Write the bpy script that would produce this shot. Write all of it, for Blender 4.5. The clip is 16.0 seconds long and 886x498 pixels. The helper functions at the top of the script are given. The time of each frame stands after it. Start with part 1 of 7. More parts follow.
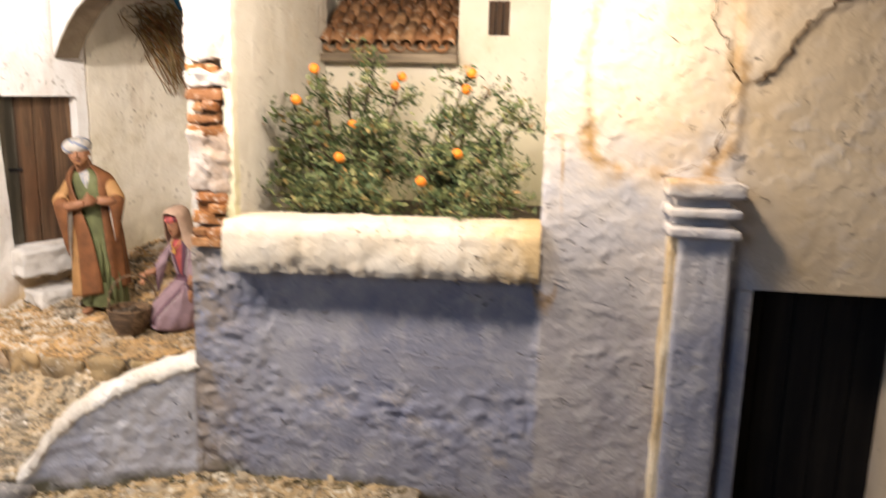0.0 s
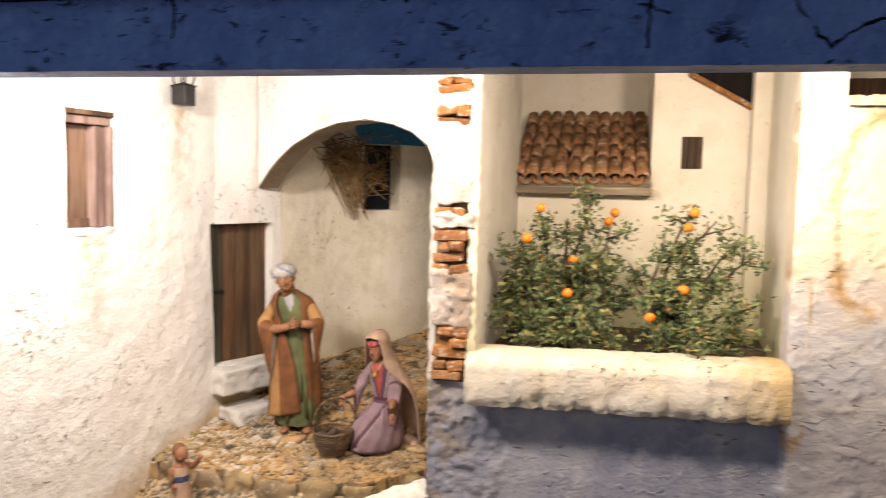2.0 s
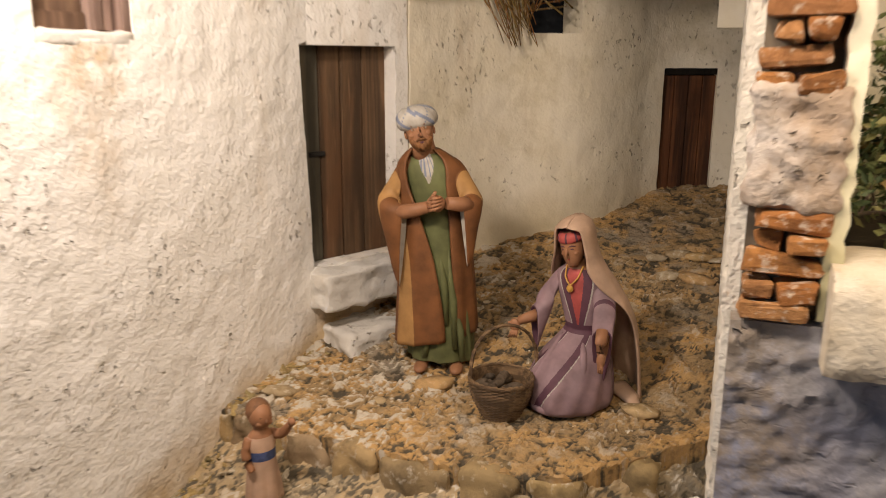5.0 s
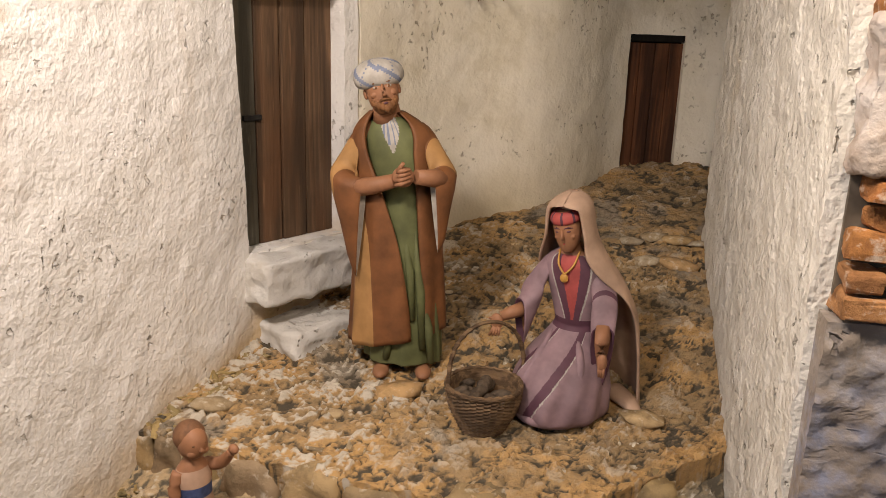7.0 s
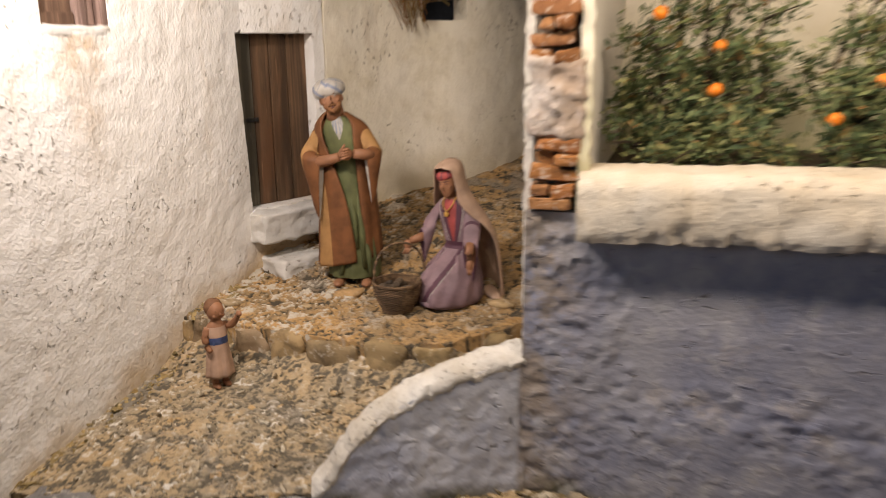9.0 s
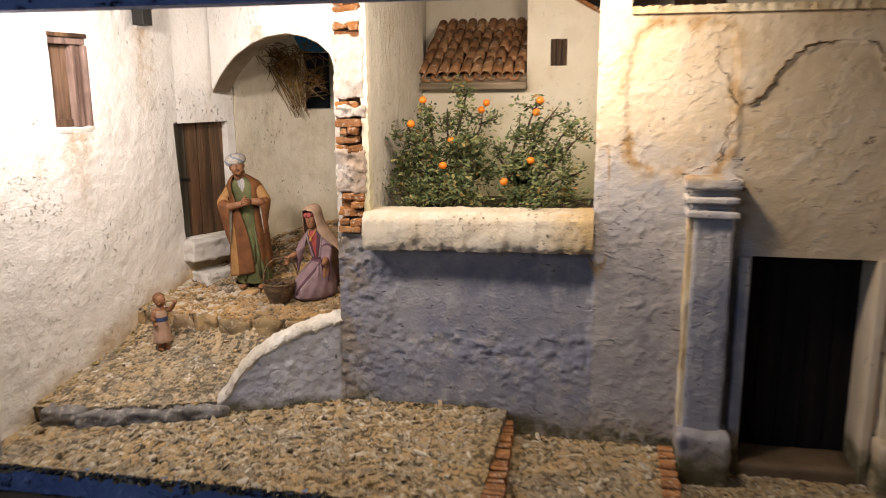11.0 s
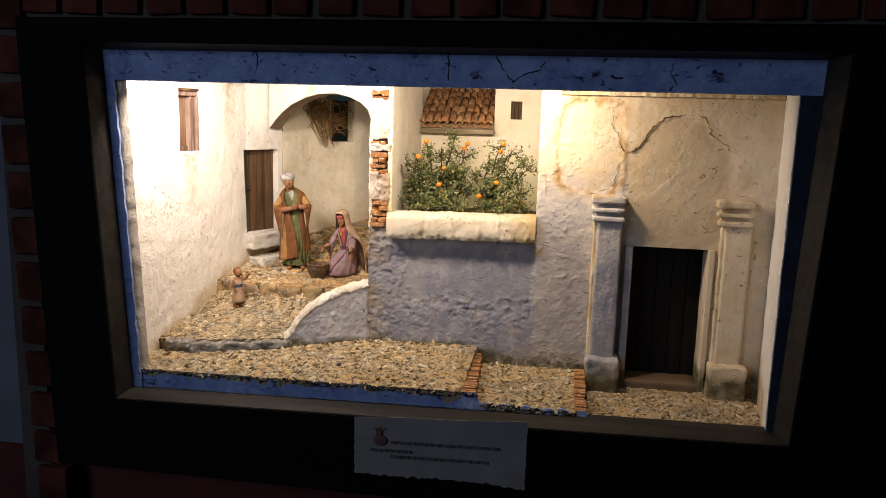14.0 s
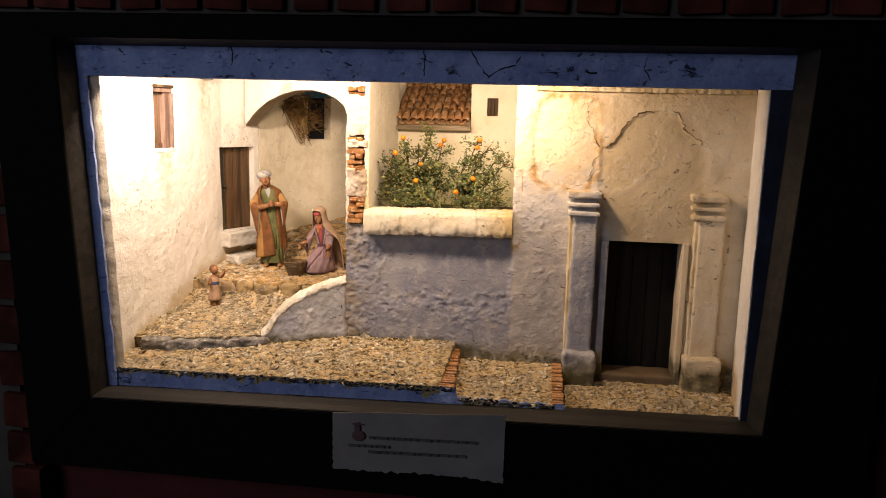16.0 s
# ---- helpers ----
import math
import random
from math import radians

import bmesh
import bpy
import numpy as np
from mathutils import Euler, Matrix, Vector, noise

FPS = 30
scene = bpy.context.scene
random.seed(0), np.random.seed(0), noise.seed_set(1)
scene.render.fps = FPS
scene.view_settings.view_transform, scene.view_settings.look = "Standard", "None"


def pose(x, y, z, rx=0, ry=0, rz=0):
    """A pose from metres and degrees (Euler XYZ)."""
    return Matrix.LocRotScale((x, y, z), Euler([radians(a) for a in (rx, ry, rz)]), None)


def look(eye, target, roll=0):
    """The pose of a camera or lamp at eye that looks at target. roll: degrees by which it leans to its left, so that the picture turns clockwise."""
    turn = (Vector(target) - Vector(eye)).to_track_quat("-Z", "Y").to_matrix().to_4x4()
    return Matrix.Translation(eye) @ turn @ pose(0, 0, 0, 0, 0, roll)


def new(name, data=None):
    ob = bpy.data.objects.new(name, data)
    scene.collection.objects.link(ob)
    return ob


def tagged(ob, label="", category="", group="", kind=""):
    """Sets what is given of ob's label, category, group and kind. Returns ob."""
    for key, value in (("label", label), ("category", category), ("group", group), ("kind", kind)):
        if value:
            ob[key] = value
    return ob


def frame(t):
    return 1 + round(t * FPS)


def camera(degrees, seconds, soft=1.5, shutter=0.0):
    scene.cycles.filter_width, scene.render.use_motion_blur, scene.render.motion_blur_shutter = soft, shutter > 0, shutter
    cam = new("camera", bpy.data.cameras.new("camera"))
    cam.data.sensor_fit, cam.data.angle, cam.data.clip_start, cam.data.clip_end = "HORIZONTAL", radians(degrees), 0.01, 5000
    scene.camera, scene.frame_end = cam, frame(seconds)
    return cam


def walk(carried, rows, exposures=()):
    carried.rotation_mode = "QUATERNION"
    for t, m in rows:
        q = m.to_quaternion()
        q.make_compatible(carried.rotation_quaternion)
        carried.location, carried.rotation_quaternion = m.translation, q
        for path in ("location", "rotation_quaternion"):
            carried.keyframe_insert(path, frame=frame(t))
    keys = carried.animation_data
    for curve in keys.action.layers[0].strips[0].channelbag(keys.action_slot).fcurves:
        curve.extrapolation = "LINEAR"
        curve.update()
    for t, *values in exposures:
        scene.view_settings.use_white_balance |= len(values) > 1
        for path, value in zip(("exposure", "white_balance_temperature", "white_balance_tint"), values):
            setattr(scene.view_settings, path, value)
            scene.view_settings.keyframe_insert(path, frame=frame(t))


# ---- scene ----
cam = camera(59.5, 16.0, soft=0.9, shutter=0.8)
PATH = [
    (0, (0.009, 0.002, 1.504), (-0.264, 1.941, 1.097), 1.4),
    (0.5, (-0.056, -0.008, 1.527), (-0.317, 1.946, 1.194), 1.3),
    (1, (-0.089, -0.021, 1.537), (-0.392, 1.94, 1.288), 1.1),
    (1.5, (-0.112, -0.032, 1.546), (-0.475, 1.926, 1.356), 0.9),
    (2, (-0.149, -0.045, 1.542), (-0.576, 1.902, 1.37), 1.3),
    (2.5, (-0.182, -0.054, 1.537), (-0.684, 1.868, 1.302), 1.6),
    (3, (-0.214, -0.056, 1.53), (-0.779, 1.839, 1.233), 1.3),
    (3.5, (-0.231, -0.013, 1.516), (-0.859, 1.852, 1.157), 0.6),
    (4, (-0.264, 0.125, 1.49), (-0.971, 1.95, 1.074), -0.0),
    (4.2, (-0.273, 0.171, 1.487), (-1.018, 1.976, 1.056), -0.2),
    (6.3, (-0.384, 0.353, 1.449), (-0.85, 2.226, 0.925), 2.0),
    (6.5, (-0.385, 0.356, 1.449), (-0.841, 2.231, 0.924), 2.1),
    (7, (-0.387, 0.365, 1.449), (-0.83, 2.245, 0.931), 1.8),
    (7.5, (-0.386, 0.358, 1.451), (-0.856, 2.23, 0.924), 1.4),
    (8, (-0.373, 0.315, 1.447), (-0.832, 2.187, 0.911), 0.6),
    (8.5, (-0.32, 0.236, 1.445), (-0.848, 2.091, 0.916), -0.3),
    (9, (-0.221, 0.123, 1.473), (-0.756, 1.979, 0.953), -0.5),
    (9.5, (-0.17, 0.012, 1.49), (-0.667, 1.891, 1.019), -0.5),
    (10, (-0.114, -0.098, 1.502), (-0.538, 1.806, 1.059), -0.7),
    (10.2, (-0.081, -0.12, 1.512), (-0.497, 1.786, 1.074), -0.7),
    (12.3, (0.128, -0.54, 1.546), (-0.288, 1.38, 1.171), -0.1),
    (12.5, (0.143, -0.578, 1.547), (-0.272, 1.342, 1.176), -0.1),
    (13, (0.101, -0.689, 1.56), (-0.278, 1.243, 1.204), 0.6),
    (13.5, (0.062, -0.744, 1.574), (-0.264, 1.197, 1.219), 1.0),
    (14, (0.053, -0.761, 1.573), (-0.254, 1.185, 1.228), 1.6),
    (14.5, (0.051, -0.759, 1.576), (-0.255, 1.186, 1.226), 2.0),
    (15, (0.053, -0.762, 1.569), (-0.239, 1.186, 1.223), 2.1),
    (15.5, (0.057, -0.766, 1.566), (-0.223, 1.184, 1.226), 2.0),
    (16, (0.056, -0.766, 1.564), (-0.196, 1.189, 1.223), 1.5),
]
walk(cam, [(t, look(eye, target, roll)) for t, eye, target, roll in PATH],
     [(0, 0.47, 6250, 13), (0.5, 0.42, 6100, 12), (1.0, 0.36, 6050, 11), (1.5, 0.31, 6150, 12), (2, 0.26, 6500, 14), (2.5, 0.18, 6700, 14), (3, 0.02, 6650, 14), (3.5, -0.10, 6900, 14), (4, -0.30, 7650, 14), (4.5, -0.28, 7400, 14), (6.5, -0.24, 6600, 14), (7, -0.18, 6600, 14), (8.5, -0.24, 6550, 14), (9.5, -0.22, 6450, 14), (10.2, -0.25, 6500, 14), (12.5, 0.02, 6500, 14), (13.5, 0.15, 6800, 14), (14.5, 0.25, 7600, 15), (15.5, 0.28, 8300, 18), (16, 0.28, 8400, 20)])

# ---- light ----
world = bpy.data.worlds.new("world")
scene.world = world
world.use_nodes = True
world.node_tree.nodes["Background"].inputs[0].default_value = (0.35, 0.45, 0.7, 1)
world.node_tree.nodes["Background"].inputs[1].default_value = 0.004


def lamp(name, at, target, watts, size, colour, size_y=None):
    data = bpy.data.lights.new(name, "AREA")
    data.energy, data.color = watts, colour
    if size_y:
        data.shape, data.size, data.size_y = "RECTANGLE", size, size_y
    else:
        data.shape, data.size = "DISK", size
    ob = new(name, data)
    ob.matrix_world = look(at, target)
    return ob


# small spotlights hidden behind the top board of the showcase
for lx, ly, watts, reach, colour in ((-0.575, 0.478, 2.25, 0.11, (1.0, 0.893, 0.80)), (-0.365, 0.470, 0.86, 0.36, (1.0, 0.86, 0.70)), (-0.18, 0.482, 0.68, 0.20, (1.0, 0.86, 0.70)), (-0.012, 0.505, 1.2, 0.13, (1.0, 0.82, 0.625))):
    lamp("showcase_lamp", (lx, ly, 1.650), (lx, ly + reach, 1.50), watts, 0.05, colour)
# cool daylight added for the front of the showcase; its window is assumed, not built
lamp("room_window_light", (-1.6, -2.2, 2.2), (-0.2, 0.43, 1.4), 15.0, 1.2, (0.55, 0.72, 1.0))

# ---- materials ----


def tree_of(name):
    m = bpy.data.materials.new(name)
    m.use_nodes = True
    return m, m.node_tree.nodes, m.node_tree.links, m.node_tree.nodes["Principled BSDF"]


class Nodes:
    """Short forms for building a node tree."""

    def __init__(self, name):
        self.m, self.n, self.l, self.b = tree_of(name)
        self.pos = self.n.new("ShaderNodeNewGeometry").outputs["Position"]

    def noise(self, scale, detail=4.0, rough=0.55, distort=0.0, at=None):
        x = self.n.new("ShaderNodeTexNoise")
        x.inputs["Scale"].default_value, x.inputs["Detail"].default_value = scale, detail
        x.inputs["Roughness"].default_value, x.inputs["Distortion"].default_value = rough, distort
        self.l.new(at or self.pos, x.inputs["Vector"])
        return x.outputs["Fac"]

    def voronoi(self, scale, out="Distance", at=None):
        x = self.n.new("ShaderNodeTexVoronoi")
        x.inputs["Scale"].default_value = scale
        self.l.new(at or self.pos, x.inputs["Vector"])
        return x.outputs[out]

    def stretch(self, sx, sy, sz, rz=0.0):
        x = self.n.new("ShaderNodeMapping")
        x.inputs["Scale"].default_value = (sx, sy, sz)
        x.inputs["Rotation"].default_value = (0, 0, rz)
        self.l.new(self.pos, x.inputs["Vector"])
        return x.outputs["Vector"]

    def ramp(self, fac, *stops):
        x = self.n.new("ShaderNodeValToRGB")
        e = x.color_ramp.elements
        while len(e) < len(stops):
            e.new(0.5)
        for el, (p, c) in zip(e, stops):
            el.position = p
            el.color = (c, c, c, 1) if isinstance(c, (int, float)) else (*c, 1)
        self.l.new(fac, x.inputs["Fac"])
        return x.outputs["Color"]

    def mix(self, fac, a, b, mode="MIX"):
        x = self.n.new("ShaderNodeMix")
        x.data_type, x.blend_type = "RGBA", mode
        for k, v in ((0, fac), (6, a), (7, b)):
            if isinstance(v, (int, float)):
                x.inputs[k].default_value = v if k == 0 else (v, v, v, 1)
            elif isinstance(v, tuple):
                x.inputs[k].default_value = (*v, 1)
            else:
                self.l.new(v, x.inputs[k])
        return x.outputs[2]

    def math(self, op, a, b=0.0):
        x = self.n.new("ShaderNodeMath")
        x.operation = op
        for k, v in ((0, a), (1, b)):
            if isinstance(v, (int, float)):
                x.inputs[k].default_value = v
            else:
                self.l.new(v, x.inputs[k])
        return x.outputs[0]

    def xyz(self):
        x = self.n.new("ShaderNodeSeparateXYZ")
        self.l.new(self.pos, x.inputs[0])
        return x.outputs

    def random(self):
        return self.n.new("ShaderNodeObjectInfo").outputs["Random"]

    def island(self):
        return self.n.new("ShaderNodeNewGeometry").outputs["Random Per Island"]

    def done(self, colour, rough=0.8, bump=None, strength=0.3, dist=0.001, spec=0.3):
        if isinstance(colour, tuple):
            self.b.inputs["Base Color"].default_value = (*colour, 1)
        else:
            self.l.new(colour, self.b.inputs["Base Color"])
        if isinstance(rough, (int, float)):
            self.b.inputs["Roughness"].default_value = rough
        else:
            self.l.new(rough, self.b.inputs["Roughness"])
        self.b.inputs["Specular IOR Level"].default_value = spec
        if bump is not None:
            x = self.n.new("ShaderNodeBump")
            x.inputs["Strength"].default_value, x.inputs["Distance"].default_value = strength, dist
            self.l.new(bump, x.inputs["Height"])
            self.l.new(x.outputs[0], self.b.inputs["Normal"])
        return self.m


def plaster(name, base, tone, stain, stain_at=0.62, pits=0.5, foot=None, foot_z=(1.1, 1.2), bump=1.0, drip=0.0, rise=0.0, stroke=0.75, marks=(), end=None):
    """Hand-trowelled plaster: two tones, stains, small pits coloured dark for their shadow; foot: the colour of dirt
    near the ground.
    marks: brown runs (y, half width, z0, z1) under things on the wall."""
    k = Nodes(name)
    c = k.mix(k.ramp(k.noise(22, 5), (0.35, 0), (0.7, 1)), base, tone)
    c = k.mix(k.math("MULTIPLY", k.ramp(k.noise(9, 6, 0.7), (stain_at - 0.06, 0), (stain_at + 0.14, 1)), 0.75), c, stain)
    if drip:
        d = k.ramp(k.noise(26, 4, 0.6, 0.3, at=k.stretch(1, 1, 0.16)), (0.60, 0), (0.74, 1))
        c = k.mix(k.math("MULTIPLY", d, drip), c, (0.42, 0.28, 0.13))
    x, y, z = k.xyz()
    if end:
        e = k.n.new("ShaderNodeMapRange")
        e.inputs[1].default_value, e.inputs[2].default_value = end
        k.l.new(k.math("ADD", x, k.math("MULTIPLY", k.math("SUBTRACT", k.noise(30, 5, 0.65), 0.5), 0.09)), e.inputs[0])
        c = k.mix(k.math("MULTIPLY", e.outputs[0], 0.8), c, (0.42, 0.28, 0.10))
    for my, mw, z0, z1 in marks:
        wob = k.math("MULTIPLY", k.math("SUBTRACT", k.noise(60, 4), 0.5), mw * 2.2)
        across = k.math("DIVIDE", k.math("ABSOLUTE", k.math("ADD", k.math("SUBTRACT", y, my), wob)), mw)
        across = k.ramp(across, (0.1, 1), (1.0, 0))
        down = k.ramp(k.math("DIVIDE", k.math("SUBTRACT", z, z0), z1 - z0), (0.0, 0), (0.75, 0.8), (0.985, 1), (1.0, 0))
        m = k.math("MULTIPLY", k.math("MULTIPLY", across, down), k.ramp(k.noise(50, 5, 0.7), (0.35, 0.1), (0.6, 0.75)))
        c = k.mix(m, c, (0.40, 0.26, 0.12))
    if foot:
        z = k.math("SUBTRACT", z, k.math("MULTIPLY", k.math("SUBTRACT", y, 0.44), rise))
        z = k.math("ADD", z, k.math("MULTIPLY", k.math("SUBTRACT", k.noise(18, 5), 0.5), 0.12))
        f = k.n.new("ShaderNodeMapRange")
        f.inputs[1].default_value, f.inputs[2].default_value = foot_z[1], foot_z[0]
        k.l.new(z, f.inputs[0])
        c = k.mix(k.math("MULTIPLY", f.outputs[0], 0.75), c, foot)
    lumps = k.noise(36, 4, 0.52, 0.1, at=k.stretch(1, 1, stroke))
    dabs = k.noise(130, 4, 0.6, 0.3, at=k.stretch(1, 1, stroke))
    grain = k.noise(330, 3, 0.5)
    c = k.mix(k.math("MULTIPLY", k.ramp(lumps, (0.32, 1), (0.45, 0)), 0.10), c, tuple(x * 0.6 for x in stain))
    # small pits: sunk in the bump, and their shadow put into the colour
    pit = k.ramp(k.noise(210, 3, 0.55, 0.15, at=k.stretch(1, 0.9, 0.8)), (0.33, 1), (0.38, 0))
    sparse = k.ramp(k.noise(13, 5, 0.7), (0.49, 0), (0.58, 1))
    pit = k.math("MULTIPLY", pit, sparse)
    c = k.mix(k.math("MULTIPLY", pit, pits), c, (0.25, 0.185, 0.12))
    blobs = k.ramp(k.noise(95, 2, 0.5, 0.2), (0.58, 0), (0.66, 1))
    h = k.mix(0.16, k.mix(0.26, k.mix(0.40, lumps, 0.5), dabs), grain)
    h = k.mix(k.math("MULTIPLY", blobs, 0.07), h, 1.0)
    h = k.mix(k.math("MULTIPLY", pit, 0.85), h, 0.0)
    return k.done(c, 0.8, h, min(1.0, bump), 0.0042 * bump)


def wood(name, dark, light, scale=60.0, axis="z", rough=0.7, stain=None):
    """Weathered boards: long streaks, dark seams, blotches; stain: a second colour in broad patches."""
    k = Nodes(name)
    s = {"z": (1, 1, 0.05), "x": (0.05, 1, 1), "y": (1, 0.05, 1)}[axis]
    v = k.stretch(*s)
    g = k.noise(scale * 3, 8, 0.68, 0.6, at=v)
    c = k.mix(k.ramp(g, (0.34, 0), (0.66, 1)), dark, light)
    if stain:
        c = k.mix(k.math("MULTIPLY", k.ramp(k.noise(scale * 0.9, 5, 0.6, 0.4, at=k.stretch(*[a ** 0.5 for a in s])), (0.47, 0), (0.60, 1)), 0.85), c, stain)
    c = k.mix(k.ramp(k.noise(scale * 1.6, 3, 0.5, 0.3, at=v), (0.43, 0.9), (0.54, 0)), c, tuple(a * 0.6 for a in dark))
    c = k.mix(k.math("MULTIPLY", k.ramp(k.noise(scale * 0.4, 4), (0.5, 0), (0.75, 1)), 0.6), c, tuple(a * 0.4 for a in dark))
    c = k.mix(k.ramp(k.noise(scale * 7, 4, 0.6, at=v), (0.63, 0), (0.72, 0.5)), c, tuple(min(1, a * 1.7) for a in light))
    c = k.mix(k.math("MULTIPLY", k.random(), 0.35), c, tuple(a * 0.6 for a in light))
    return k.done(c, rough, k.mix(0.4, g, k.noise(scale * 6, 6, 0.7, at=v)), 0.8, 0.0016)


def speckled(name, colours, scale=70.0, rough=0.8, bump=0.5, per="island"):
    """Painted stone: a tone per piece, blotched and grained."""
    k = Nodes(name)
    r = k.island() if per == "island" else k.random()
    n = len(colours)
    c = k.ramp(r, *[(i / max(1, n - 1), col) for i, col in enumerate(colours)])
    c = k.mix(k.ramp(k.noise(scale, 6, 0.65), (0.45, 0), (0.66, 0.8)), c, tuple(x * 0.40 for x in colours[0]))
    c = k.mix(k.ramp(k.noise(scale * 2.2, 4, 0.6), (0.55, 0), (0.72, 0.65)), c, (0.72, 0.66, 0.55))
    return k.done(c, rough, k.noise(scale * 4, 6, 0.7), bump, 0.0015)


def plain(name, colour, rough=0.6, grain=120.0, vary=0.25, bump=0.15, spec=0.3):
    k = Nodes(name)
    c = k.mix(k.ramp(k.noise(grain, 4), (0.35, 0), (0.7, 1)), tuple(a * (1 - vary) for a in colour), tuple(min(1, a * (1 + vary)) for a in colour))
    return k.done(c, rough, k.noise(grain * 3, 4), bump, 0.0006, spec)


OCHRE = (0.46, 0.30, 0.11)
M = {}
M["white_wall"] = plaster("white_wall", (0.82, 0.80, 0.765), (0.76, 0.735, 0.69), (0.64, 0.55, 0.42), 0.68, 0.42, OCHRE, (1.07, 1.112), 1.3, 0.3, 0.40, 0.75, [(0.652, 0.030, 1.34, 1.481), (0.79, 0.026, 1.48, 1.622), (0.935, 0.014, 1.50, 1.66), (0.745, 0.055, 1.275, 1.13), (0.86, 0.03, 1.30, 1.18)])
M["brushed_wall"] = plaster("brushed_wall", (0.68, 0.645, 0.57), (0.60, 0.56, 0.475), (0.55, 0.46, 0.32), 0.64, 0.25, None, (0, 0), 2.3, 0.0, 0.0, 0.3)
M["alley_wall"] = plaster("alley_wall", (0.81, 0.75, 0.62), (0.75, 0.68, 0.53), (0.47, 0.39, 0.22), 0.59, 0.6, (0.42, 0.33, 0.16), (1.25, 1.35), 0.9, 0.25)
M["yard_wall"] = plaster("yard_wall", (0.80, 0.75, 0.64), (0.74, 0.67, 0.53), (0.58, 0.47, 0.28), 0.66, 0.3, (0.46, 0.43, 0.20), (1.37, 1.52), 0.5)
M["ledge"] = plaster("ledge", (0.63, 0.58, 0.485), (0.55, 0.465, 0.34), (0.37, 0.255, 0.105), 0.53, 0.9, None, (0, 0), 1.05, 0.0, 0.0, 0.75, (), (-0.045, -0.005))
M["coping"] = plaster("coping_plaster", (0.64, 0.61, 0.55), (0.52, 0.47, 0.39), (0.36, 0.29, 0.19), 0.54, 0.6, None, (0, 0), 1.6)
M["bead"] = plaster("bead", (0.72, 0.64, 0.48), (0.58, 0.45, 0.26), (0.38, 0.25, 0.10), 0.52, 0.6)
# duller copy of the wall plaster; the tan stands for missing light
M["edge"] = plaster("edge", (0.68, 0.64, 0.58), (0.52, 0.46, 0.38), (0.30, 0.24, 0.17), 0.55, 0.5)
# dirt and the shade under the arch, both held in one dark brown
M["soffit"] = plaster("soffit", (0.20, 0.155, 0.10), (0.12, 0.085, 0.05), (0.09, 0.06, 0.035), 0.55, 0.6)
M["threshold"] = plaster("threshold_stone", (0.16, 0.11, 0.065), (0.11, 0.075, 0.045), (0.07, 0.05, 0.03), 0.55, 0.5)
M["dirty_plaster"] = plaster("dirty_plaster", (0.58, 0.55, 0.52), (0.44, 0.39, 0.34), (0.26, 0.16, 0.08), 0.50, 0.8, None, (0, 0), 1.5)
M["plaster_block"] = plaster("plaster_block", (0.66, 0.645, 0.61), (0.50, 0.475, 0.435), (0.42, 0.345, 0.24), 0.60, 0.6)


